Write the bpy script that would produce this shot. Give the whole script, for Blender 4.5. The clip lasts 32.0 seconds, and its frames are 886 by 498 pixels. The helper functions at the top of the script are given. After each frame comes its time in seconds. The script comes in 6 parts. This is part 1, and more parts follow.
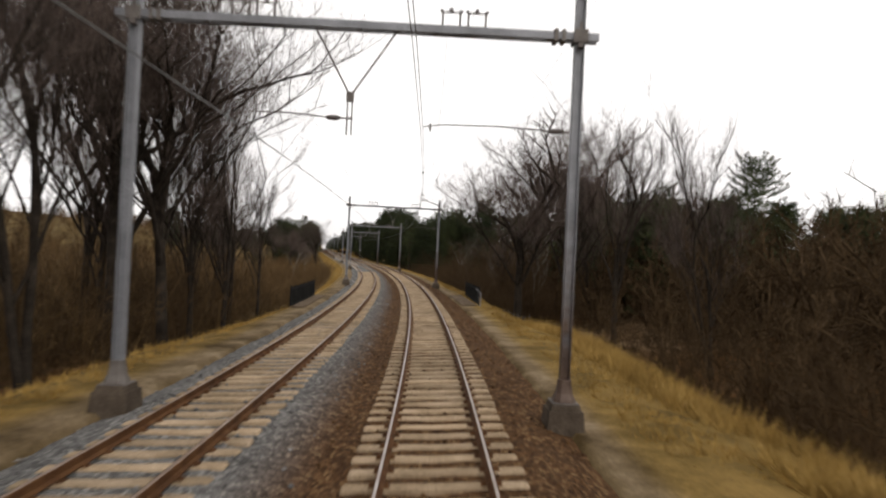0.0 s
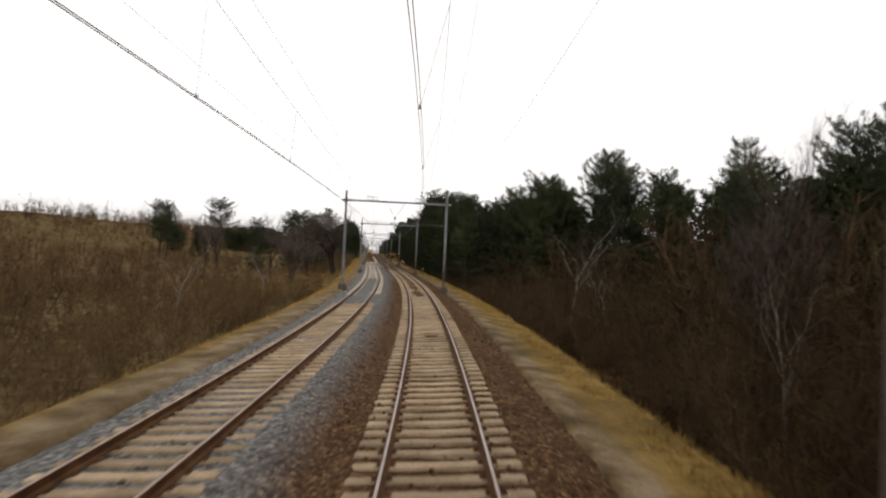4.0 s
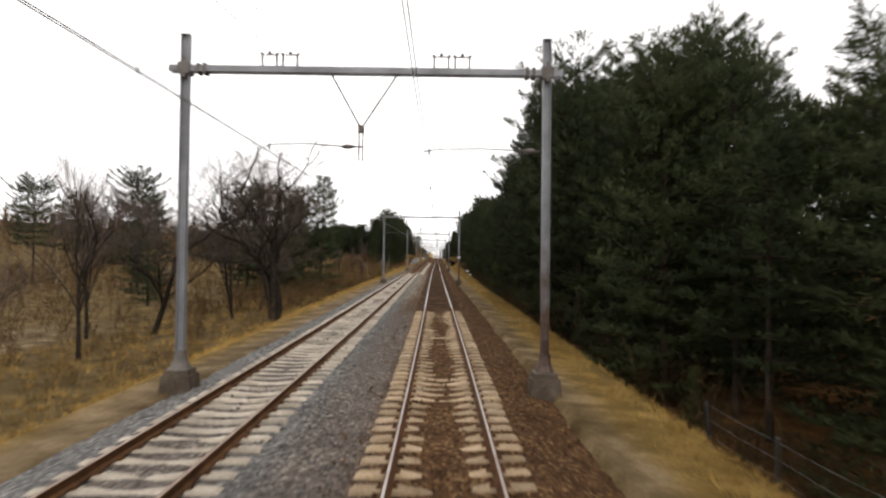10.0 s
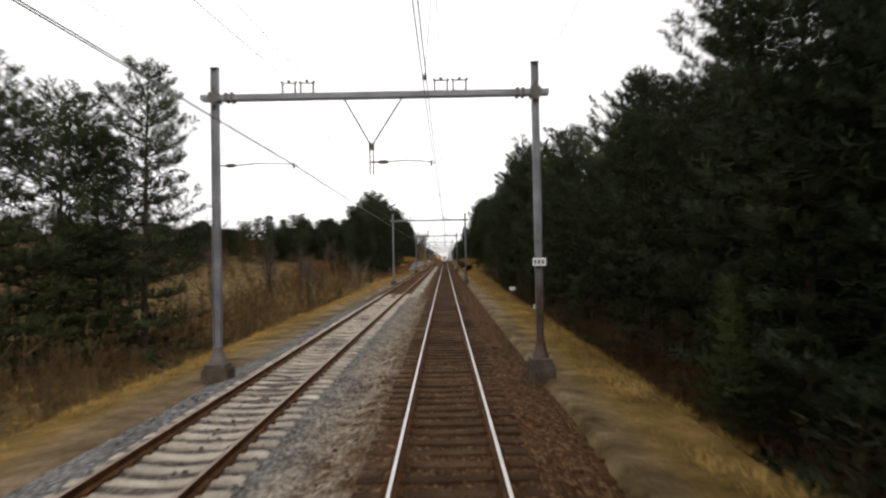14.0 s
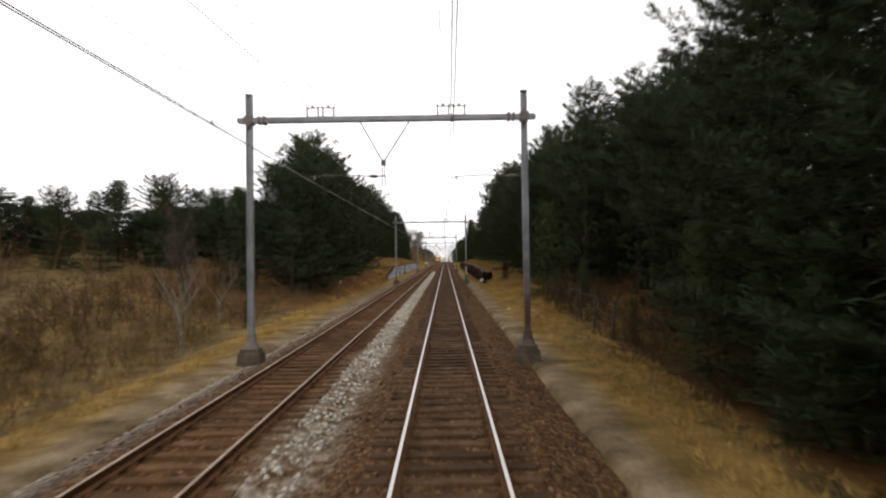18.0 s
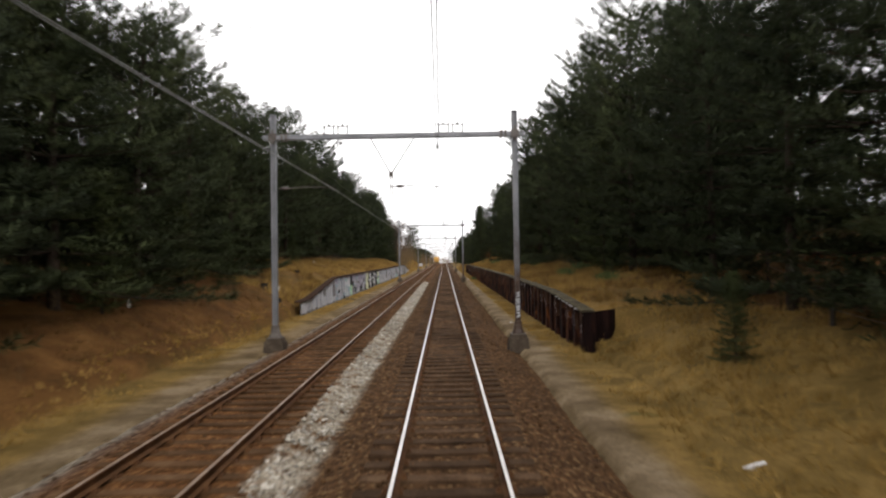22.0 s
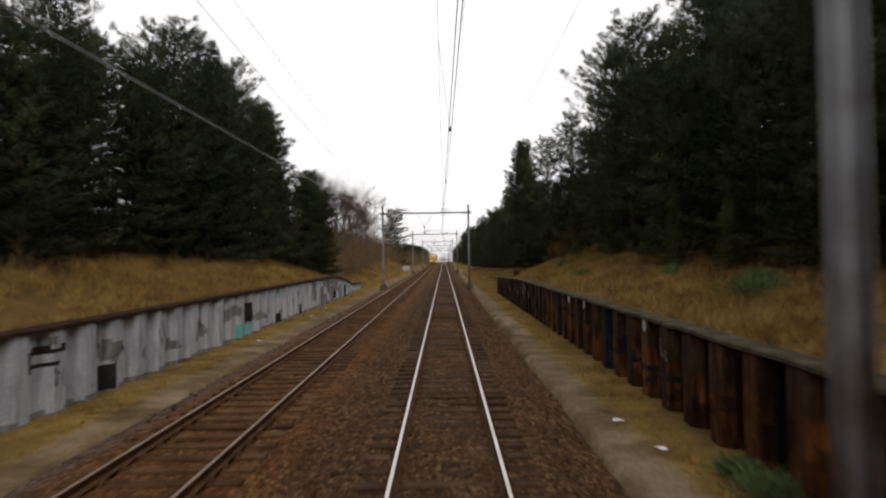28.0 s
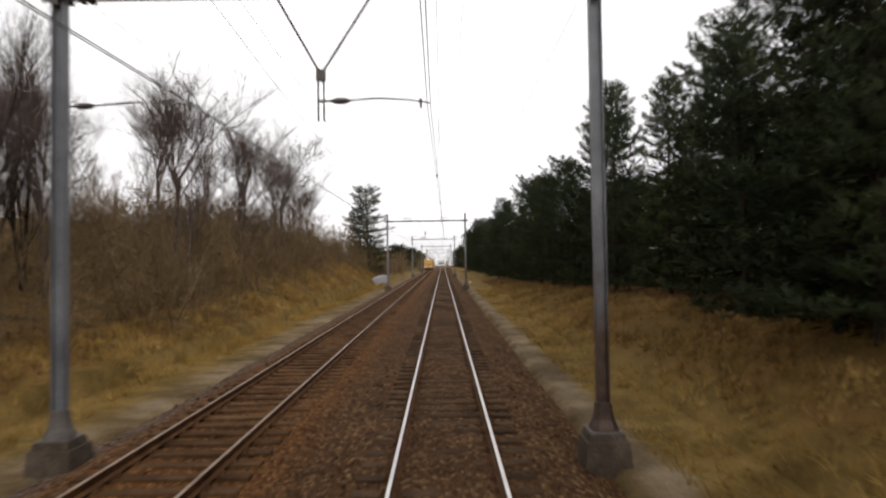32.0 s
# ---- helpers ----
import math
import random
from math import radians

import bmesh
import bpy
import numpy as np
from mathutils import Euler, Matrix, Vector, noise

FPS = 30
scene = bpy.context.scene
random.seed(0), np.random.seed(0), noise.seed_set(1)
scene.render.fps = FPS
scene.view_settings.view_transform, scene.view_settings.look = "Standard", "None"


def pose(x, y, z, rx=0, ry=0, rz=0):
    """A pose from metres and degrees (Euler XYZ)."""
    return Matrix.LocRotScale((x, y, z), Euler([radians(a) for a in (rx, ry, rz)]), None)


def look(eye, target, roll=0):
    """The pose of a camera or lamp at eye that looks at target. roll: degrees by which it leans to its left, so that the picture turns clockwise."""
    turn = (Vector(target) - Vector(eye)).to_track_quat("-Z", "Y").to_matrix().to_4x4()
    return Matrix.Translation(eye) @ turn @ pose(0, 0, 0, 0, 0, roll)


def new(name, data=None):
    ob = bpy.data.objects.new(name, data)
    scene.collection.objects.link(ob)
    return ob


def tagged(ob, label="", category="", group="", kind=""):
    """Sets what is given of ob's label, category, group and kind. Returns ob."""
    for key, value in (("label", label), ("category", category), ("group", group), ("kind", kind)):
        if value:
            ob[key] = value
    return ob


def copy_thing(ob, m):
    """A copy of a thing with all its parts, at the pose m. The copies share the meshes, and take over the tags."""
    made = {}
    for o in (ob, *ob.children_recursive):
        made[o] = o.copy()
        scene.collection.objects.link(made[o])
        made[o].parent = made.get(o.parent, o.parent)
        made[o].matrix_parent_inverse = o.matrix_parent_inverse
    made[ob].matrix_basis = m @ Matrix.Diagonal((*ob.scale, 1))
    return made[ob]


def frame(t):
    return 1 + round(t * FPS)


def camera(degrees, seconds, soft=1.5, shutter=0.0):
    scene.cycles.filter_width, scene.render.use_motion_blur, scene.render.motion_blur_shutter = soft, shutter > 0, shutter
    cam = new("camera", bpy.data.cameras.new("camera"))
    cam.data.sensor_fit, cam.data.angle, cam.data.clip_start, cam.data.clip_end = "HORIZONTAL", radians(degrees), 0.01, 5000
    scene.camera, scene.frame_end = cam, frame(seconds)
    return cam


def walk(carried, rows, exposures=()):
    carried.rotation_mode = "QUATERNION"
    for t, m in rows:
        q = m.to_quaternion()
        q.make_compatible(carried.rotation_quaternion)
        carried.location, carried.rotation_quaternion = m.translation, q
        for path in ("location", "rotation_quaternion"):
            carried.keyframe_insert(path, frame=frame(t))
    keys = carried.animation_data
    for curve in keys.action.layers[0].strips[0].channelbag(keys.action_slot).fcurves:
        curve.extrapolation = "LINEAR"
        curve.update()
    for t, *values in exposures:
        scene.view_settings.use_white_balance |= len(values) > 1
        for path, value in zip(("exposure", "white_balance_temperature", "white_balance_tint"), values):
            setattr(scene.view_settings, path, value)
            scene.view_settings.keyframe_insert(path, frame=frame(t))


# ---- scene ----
cam = camera(69.31, 32.0, soft=2.3, shutter=0.28)
PATH = [
    (0.0, pose(-0.109, 0.000, 2.906, 90.675, -2.685, -0.098)),
    (0.5, pose(-0.153, 7.402, 2.913, 90.650, -2.573, 0.559)),
    (1.0, pose(-0.283, 14.777, 2.921, 90.630, -2.461, 1.213)),
    (1.5, pose(-0.493, 22.124, 2.932, 90.670, -2.396, 1.871)),
    (2.0, pose(-0.794, 29.441, 2.945, 90.702, -2.389, 2.503)),
    (2.5, pose(-1.177, 36.729, 2.960, 90.767, -2.414, 3.130)),
    (3.0, pose(-1.641, 43.986, 2.977, 90.797, -2.441, 3.794)),
    (3.5, pose(-2.190, 51.211, 2.996, 90.810, -2.466, 4.462)),
    (4.0, pose(-2.812, 58.404, 3.017, 90.823, -2.494, 5.080)),
    (4.5, pose(-3.512, 65.568, 3.041, 90.837, -2.523, 5.681)),
    (5.0, pose(-4.286, 72.705, 3.066, 90.850, -2.551, 6.269)),
    (5.5, pose(-5.131, 79.817, 3.093, 90.857, -2.564, 6.842)),
    (6.0, pose(-6.047, 86.901, 3.121, 90.849, -2.595, 7.406)),
    (6.5, pose(-7.038, 93.957, 3.150, 90.844, -2.639, 7.999)),
    (7.0, pose(-8.089, 100.986, 3.180, 90.886, -2.587, 8.564)),
    (7.5, pose(-9.184, 107.991, 3.213, 90.840, -2.292, 9.064)),
    (8.0, pose(-10.335, 114.967, 3.247, 90.874, -2.029, 9.605)),
    (8.5, pose(-11.535, 121.925, 3.282, 90.957, -1.803, 10.069)),
    (9.0, pose(-12.777, 128.870, 3.318, 91.020, -1.527, 10.478)),
    (9.5, pose(-14.073, 135.800, 3.355, 91.040, -1.087, 10.797)),
    (10.0, pose(-15.404, 142.718, 3.393, 90.979, -0.676, 11.049)),
    (10.5, pose(-16.766, 149.625, 3.433, 90.941, -0.266, 11.343)),
    (11.0, pose(-18.149, 156.524, 3.474, 90.911, 0.029, 11.550)),
    (11.5, pose(-19.550, 163.413, 3.516, 90.935, 0.322, 11.710)),
    (12.0, pose(-20.964, 170.295, 3.560, 90.986, 0.623, 11.802)),
    (12.5, pose(-22.393, 177.174, 3.605, 91.061, 0.826, 11.849)),
    (13.0, pose(-23.829, 184.057, 3.650, 91.121, 0.952, 11.824)),
    (13.5, pose(-25.255, 190.947, 3.698, 91.155, 1.011, 11.836)),
    (14.0, pose(-26.682, 197.842, 3.746, 91.130, 1.072, 11.816)),
    (14.5, pose(-28.119, 204.740, 3.796, 91.051, 1.003, 11.776)),
    (15.0, pose(-29.559, 211.642, 3.846, 91.048, 0.943, 11.777)),
    (15.5, pose(-30.998, 218.550, 3.897, 91.046, 0.884, 11.774)),
    (16.0, pose(-32.433, 225.464, 3.949, 91.045, 0.841, 11.771)),
    (16.5, pose(-33.865, 232.380, 4.001, 91.043, 0.816, 11.772)),
    (17.0, pose(-35.294, 239.293, 4.054, 91.053, 0.798, 11.778)),
    (17.5, pose(-36.714, 246.205, 4.107, 91.146, 0.829, 11.792)),
    (18.0, pose(-38.131, 253.114, 4.162, 91.228, 0.871, 11.810)),
    (18.5, pose(-39.549, 260.020, 4.217, 91.253, 0.848, 11.743)),
    (19.0, pose(-40.975, 266.922, 4.272, 91.208, 0.878, 11.726)),
    (19.5, pose(-42.394, 273.822, 4.329, 91.135, 0.878, 11.767)),
    (20.0, pose(-43.810, 280.719, 4.385, 91.075, 0.872, 11.799)),
    (20.5, pose(-45.225, 287.609, 4.443, 91.105, 0.882, 11.808)),
    (21.0, pose(-46.635, 294.489, 4.501, 91.169, 0.911, 11.785)),
    (21.5, pose(-48.039, 301.359, 4.560, 91.274, 0.968, 11.678)),
    (22.0, pose(-49.450, 308.217, 4.619, 91.282, 0.976, 11.764)),
    (22.5, pose(-50.859, 315.063, 4.679, 91.216, 0.985, 11.760)),
    (23.0, pose(-52.253, 321.902, 4.739, 91.157, 0.919, 11.659)),
    (23.5, pose(-53.654, 328.728, 4.800, 91.155, 0.907, 11.661)),
    (24.0, pose(-55.053, 335.543, 4.861, 91.153, 0.896, 11.664)),
    (24.5, pose(-56.450, 342.347, 4.922, 91.163, 0.890, 11.680)),
    (25.0, pose(-57.848, 349.139, 4.983, 91.262, 0.915, 11.777)),
    (25.5, pose(-59.242, 355.920, 5.045, 91.330, 0.901, 11.818)),
    (26.0, pose(-60.631, 362.691, 5.107, 91.327, 0.900, 11.802)),
    (26.5, pose(-62.018, 369.450, 5.169, 91.314, 0.902, 11.779)),
    (27.0, pose(-63.401, 376.198, 5.232, 91.301, 0.903, 11.756)),
    (27.5, pose(-64.783, 382.935, 5.294, 91.279, 0.902, 11.733)),
    (28.0, pose(-66.162, 389.661, 5.358, 91.198, 0.877, 11.706)),
    (28.5, pose(-67.540, 396.375, 5.421, 91.114, 0.851, 11.683)),
    (29.0, pose(-68.917, 403.075, 5.484, 91.080, 0.837, 11.696)),
    (29.5, pose(-70.292, 409.761, 5.548, 91.090, 0.840, 11.686)),
    (30.0, pose(-71.667, 416.434, 5.612, 91.079, 0.858, 11.675)),
    (30.5, pose(-73.033, 423.094, 5.676, 91.128, 0.887, 11.631)),
    (31.0, pose(-74.400, 429.741, 5.740, 91.255, 0.945, 11.630)),
    (31.5, pose(-75.727, 436.215, 5.804, 91.376, 0.879, 11.590)),
    (32.0, pose(-77.065, 442.700, 5.868, 91.533, 0.906, 11.565)),
]
LEVEL = [(0, -.08), (1, -.12), (2, -.32), (3, -.3), (3.5, -.25), (6, -.05), (8, 0), (9, .12), (10, .22), (11, .05), (12, .05), (14, -.05), (17, .04), (19, .22), (20, .4), (20.8, .15), (21.2, .12), (22, .38), (23.3, .48), (24, .45), (25, .3), (26.5, .14), (27.4, 0), (28.1, -.26), (29.5, -.3), (31, -.22), (32, -.13)]
walk(cam, PATH, [(t, e, float(np.interp(t, [0, 9, 12, 32], [6780, 6780, 6680, 6620])), 11.5) for t, e in LEVEL])

# ---------------------------------------------------------------- world and light
world = bpy.data.worlds.new("overcast_sky")
scene.world = world
world.use_nodes = True
wn, wl = world.node_tree.nodes, world.node_tree.links
wn.clear()
w_out = wn.new("ShaderNodeOutputWorld")
w_bg = wn.new("ShaderNodeBackground")
w_sky = wn.new("ShaderNodeTexSky")
w_sky.sky_type = "NISHITA"
w_sky.sun_disc = False
w_sky.sun_elevation = radians(38)
w_sky.sun_rotation = radians(150)
w_sky.air_density, w_sky.dust_density = 1.6, 4.0
w_hsv = wn.new("ShaderNodeHueSaturation")
w_hsv.inputs["Saturation"].default_value = 0.12
w_hsv.inputs["Value"].default_value = 0.11
w_tc = wn.new("ShaderNodeTexCoord")
w_sep = wn.new("ShaderNodeSeparateXYZ")
w_ramp = wn.new("ShaderNodeValToRGB")
w_ramp.color_ramp.elements[0].position = 0.0
w_ramp.color_ramp.elements[0].color = (1.25, 1.25, 1.27, 1)
w_low = w_ramp.color_ramp.elements.new(0.07)
w_low.color = (1.64, 1.64, 1.67, 1)
w_mid = w_ramp.color_ramp.elements.new(0.38)
w_mid.color = (1.64, 1.64, 1.66, 1)
w_ramp.color_ramp.elements[3].position = 1.0
w_ramp.color_ramp.elements[3].color = (1.18, 1.17, 1.18, 1)
w_noise = wn.new("ShaderNodeTexNoise")
w_noise.inputs["Scale"].default_value = 2.2
w_noise.inputs["Detail"].default_value = 4
w_mix = wn.new("ShaderNodeMix")
w_mix.data_type, w_mix.blend_type = "RGBA", "MIX"
w_mix.inputs["Factor"].default_value = 0.25
w_cl = wn.new("ShaderNodeMix")
w_cl.data_type, w_cl.blend_type = "RGBA", "MULTIPLY"
w_cl.inputs["Factor"].default_value = 0.10
wl.new(w_tc.outputs["Generated"], w_sep.inputs[0])
wl.new(w_sep.outputs["Z"], w_ramp.inputs[0])
wl.new(w_tc.outputs["Generated"], w_noise.inputs["Vector"])
wl.new(w_sky.outputs[0], w_hsv.inputs["Color"])
wl.new(w_ramp.outputs[0], w_mix.inputs["A"])
wl.new(w_hsv.outputs[0], w_mix.inputs["B"])
wl.new(w_mix.outputs["Result"], w_cl.inputs["A"])
wl.new(w_noise.outputs["Fac"], w_cl.inputs["B"])
wl.new(w_cl.outputs["Result"], w_bg.inputs["Color"])
w_bg.inputs["Strength"].default_value = 1.0
wl.new(w_bg.outputs[0], w_out.inputs[0])

sun_data = bpy.data.lights.new("sun", "SUN")
sun_data.energy, sun_data.angle, sun_data.color = 1.1, radians(40), (1.0, 0.98, 0.95)
sun = new("sun", sun_data)
sun.matrix_world = look((0, 0, 80), (-38, 62, 12))

# ---------------------------------------------------------------- the line of the track
KNOT = list(range(-25, 301, 25))
BEND = [0.001586, 0.001582, 0.001576, 0.001553, 0.001451, 0.001291, 0.000963, 0.000509, 0.00012, -5.3e-05, -6.5e-05, -1.9e-05, -1.6e-05, 0.0]
CANT = [3.56, 3.37, 3.19, 3.32, 3.44, 3.47, 2.54, 1.17, 0.14, -0.18, -0.02, 0.02, 0.01, 0.0]
GRADE_S = [-50, 75, 200, 325, 450, 575, 700]
GRADE = [-0.00125, 0.00374, 0.00698, 0.00867, 0.00961, 0.00771, 0.00501]
LEFT = -4.15          # middle of the other track

_S = np.arange(-50, 3001, 2.0)
_k = np.interp(_S, KNOT, BEND)
_k[_S > 300] = 0
_g = np.interp(_S, GRADE_S, GRADE)
_g[_S > 700] = 0
_th = np.concatenate([[0], np.cumsum(_k[1:] + _k[:-1])])
_th -= _th[25]
_mid = (_th[1:] + _th[:-1]) / 2
_X = np.concatenate([[0], np.cumsum(-np.sin(_mid) * 2)])
_Y = np.concatenate([[0], np.cumsum(np.cos(_mid) * 2)])
_Z = np.concatenate([[0], np.cumsum(_g[1:] + _g[:-1])])
_X, _Y, _Z = _X - _X[25], _Y - _Y[25], _Z - _Z[25]


def heading(s):
    return np.interp(s, _S, _th)


def level(s):
    return np.interp(s, _S, _Z)


def lean(s):
    return np.radians(np.interp(s, KNOT, CANT))


def spot(s, u, z):
    """World places s metres along the line, u metres right of it, z above the rails."""
    s, u, z = np.broadcast_arrays(np.asarray(s, float), np.asarray(u, float), np.asarray(z, float))
    t = heading(s)
    side = np.where(np.abs(u) > 150, np.sign(u) * 150, u)
    rest = u - side
    mean = np.interp(np.abs(u), [150, 260], [0, 1])
    td = t * (1 - mean) + 0.12 * mean
    return np.stack([np.interp(s, _S, _X) + side * np.cos(t) + rest * np.cos(td),
                     np.interp(s, _S, _Y) + side * np.sin(t) + rest * np.sin(td), level(s) + z], -1)


def canted(s, u, z, middle=0.0):
    """The same, tilted with the track whose middle is given."""
    c = lean(s)
    return spot(s, middle + (u - middle) * np.cos(c) - z * np.sin(c), (u - middle) * np.sin(c) + z * np.cos(c))


def stand(s, u, z, turn=0.0, size=1.0):
    """A pose at the line's heading."""
    p = spot(s, u, z)
    m = pose(float(p[0]), float(p[1]), float(p[2]), 0, 0, math.degrees(float(heading(s))) + turn)
    return m @ Matrix.Diagonal((size, size, size, 1)) if size != 1.0 else m


# ---------------------------------------------------------------- the shape of the ground
U_R = [2.7, 4.87, 4.95, 7, 9, 12, 18, 30, 60, 150]
G_R = [
    (-60, -.32, -.30, -.30, -.5, -1.6, -3, -3.4, -1.2, 5, 14),
    (30, -.32, -.30, -.32, -.7, -1.9, -3, -3.4, -1.2, 5, 14),
    (40, -.32, -.32, -.6, -2.2, -3.0, -3.4, -3.4, -1.2, 5, 14),
    (54, -.32, -.32, -.6, -2.2, -3.0, -3.4, -3.4, -1.2, 5, 14),
    (62, -.32, -.52, -.60, -2.2, -2.8, -3.2, -3.4, -1.2, 5, 14),
    (130, -.32, -.50, -.58, -2.1, -2.5, -2.8, -2.8, -1.4, 3.5, 11),
    (200, -.32, -.44, -.52, -1.9, -2.0, -2.0, -1.9, -1.2, 2, 10),
    (262, -.32, -.34, -.38, -1.0, -1.2, -1.1, -.8, 0, 3, 10),
    (295, -.32, -.32, -.28, -.1, .2, .5, .9, 1.8, 5, 12),
    (328, -.32, -.3, -.15, .55, 1.05, 1.45, 2.0, 3.2, 6, 13),
    (334.1, -.32, -.3, -.02, .65, 1.15, 1.6, 2.1, 3.3, 6, 13),
    (334.7, -.32, -.3, .88, .95, 1.4, 1.7, 2.2, 3.4, 6, 13),
    (341, -.32, -.3, 1.32, 1.6, 1.9, 2.2, 2.7, 4, 7, 13),
    (390, -.32, -.3, 1.38, 1.7, 2.05, 2.4, 3.0, 5, 8, 13),
    (412, -.32, -.3, 1.34, 1.65, 2.0, 2.4, 3.0, 5, 8, 13),
    (430, -.32, -.3, 1.32, 1.75, 2.4, 3.1, 3.9, 5.5, 8, 13),
    (441, -.32, -.3, 1.15, 1.65, 2.3, 3.6, 6.2, 7.4, 9, 13),
    (449.6, -.32, -.3, .95, 1.5, 2.2, 3.2, 5.0, 6.4, 9, 13),
    (450.6, -.32, -.32, .1, 1.2, 2.0, 3.0, 4.6, 6.0, 9, 13),
    (460, -.32, -.32, -.1, .75, 1.5, 2.0, 2.6, 4, 7, 12),
    (490, -.32, -.32, -.15, .4, .9, 1.2, 1.7, 3, 6, 12),
    (520, -.32, -.32, -.2, .1, .3, .5, 1.0, 2, 5, 10),
    (700, -.32, -.32, -.25, -.1, .1, .3, .8, 2, 5, 10),
    (3000, -.32, -.32, -.25, -.1, .1, .3, .8, 2, 5, 10),
]
U_L = [6.3, 7.5, 8.68, 8.9, 11, 14, 20, 35, 70, 150]
G_L = [
    (-60, -.32, -.34, -.42, -.5, -1.2, -1.7, -2.0, -2.2, -2, 0),
    (20, -.32, -.34, -.42, -.5, -1.2, -1.7, -2.0, -2.2, -2, 0),
    (40, -.32, -.42, -1.15, -1.3, -2.6, -2.8, -3, -3, -2.6, 0),
    (70, -.32, -.38, -1.10, -1.25, -2.5, -2.8, -3, -3, -2.6, 0),
    (150, -.32, -.36, -.95, -1.1, -2.4, -2.8, -3, -3, -2.6, 0),
    (200, -.32, -.34, -.5, -.7, -2.0, -2.6, -2.9, -2.9, -2.6, 0),
    (262, -.32, -.34, -.46, -.6, -1.8, -2.4, -2.6, -2.6, -2.4, 1),
    (296, -.32, -.34, -.42, -.5, -.5, -.3, .1, .4, 2, 8),
    (325, -.32, -.32, -.3, 0, .9, 1.8, 2.6, 3.4, 6, 12),
    (349, -.32, -.3, -.3, .25, 1.3, 2.3, 3.1, 4, 7, 13),
    (352, -.32, -.3, -.3, .42, 1.4, 2.4, 3.1, 4, 7, 13),
    (361, -.32, -.3, -.3, 1.4, 2.2, 3.0, 3.6, 4.5, 8, 13),
    (444, -.32, -.3, -.3, 1.4, 2.1, 3.0, 3.8, 4.8, 8, 13),
    (454, -.32, -.3, -.3, .38, .9, 1.5, 2.4, 4, 8, 13),
    (460, -.32, -.3, -.3, .3, .6, 1.0, 2.0, 4, 8, 13),
    (480, -.32, -.3, -.3, .1, .6, 1.3, 2.8, 5, 8, 13),
    (500, -.32, -.3, -.25, .5, 1.9, 3.6, 5, 7, 9, 13),
    (528, -.32, -.3, -.2, .8, 2.6, 4.0, 5.4, 7, 9, 13),
    (552, -.32, -.32, -.3, .1, .7, 1.4, 2.4, 4, 6, 10),
    (700, -.32, -.32, -.3, -.1, .2, .5, 1, 2, 5, 10),
    (3000, -.32, -.32, -.3, -.1, .2, .5, 1, 2, 5, 10),
]


def _table(rows):
    a = np.array(rows)
    return a[:, 0], a[:, 1:]


_rs, _rz = _table(G_R)
_ls, _lz = _table(G_L)


def bump_at(s, u):
    return (np.sin(s * .31 + u * .7) * .5 + np.sin(s * .83 - u * .45 + 1.3) * .3 + np.sin(s * 1.9 + u * 1.7) * .2)


def ground(s, u):
    """The ground's height over the rails' level."""
    s, u = np.broadcast_arrays(np.asarray(s, float), np.asarray(u, float))
    out = np.full(s.shape, -0.72)
    flat_s, flat_u, flat = s.ravel(), u.ravel(), out.ravel().copy()
    for side, us, ss, zz in ((1, U_R, _rs, _rz), (-1, U_L, _ls, _lz)):
        a = flat_u * side
        sel = a > us[0] - 0.4
        if not sel.any():
            continue
        cols = np.stack([np.interp(flat_s[sel], ss, zz[:, i]) for i in range(len(us))], -1)
        au = np.clip(a[sel], us[0], us[-1])
        i = np.clip(np.searchsorted(us, au, side="right") - 1, 0, len(us) - 2)
        ua = np.array(us)
        w = (au - ua[i]) / (ua[i + 1] - ua[i])
        r = np.arange(len(i))
        h = cols[r, i] * (1 - w) + cols[r, i + 1] * w
        rough = np.interp(au, [us[2] + .3, us[2] + 3, us[2] + 12], [0, .12, .3])
        h = h + bump_at(flat_s[sel], flat_u[sel]) * rough
        first = a[sel] < us[0]
        h = np.where(first, -0.72 + (h + 0.72) * np.clip((a[sel] - us[0] + .4) / .4, 0, 1), h)
        flat[sel] = h
    return flat.reshape(s.shape)


# ---------------------------------------------------------------- materials
def material(name, rough=0.85, metal=0.0):
    m = bpy.data.materials.new(name)
    m.use_nodes = True
    b = m.node_tree.nodes["Principled BSDF"]
    b.inputs["Roughness"].default_value = rough
    b.inputs["Metallic"].default_value = metal
    if rough >= .75:
        b.inputs["Specular IOR Level"].default_value = 0.08
    return m, m.node_tree.nodes, m.node_tree.links, b


def position(nodes):
    return nodes.new("ShaderNodeNewGeometry").outputs["Position"]


def noise_tex(nodes, links, vec, scale, detail=4.0, rough=0.6):
    n = nodes.new("ShaderNodeTexNoise")
    n.inputs["Scale"].default_value, n.inputs["Detail"].default_value, n.inputs["Roughness"].default_value = scale, detail, rough
    links.new(vec, n.inputs["Vector"])
    return n.outputs["Fac"]


def ramp(nodes, links, fac, stops):
    r = nodes.new("ShaderNodeValToRGB")
    e = r.color_ramp.elements
    while len(e) < len(stops):
        e.new(0.5)
    for i, (p, c) in enumerate(stops):
        e[i].position, e[i].color = p, (*c, 1)
    links.new(fac, r.inputs[0])
    return r.outputs[0]


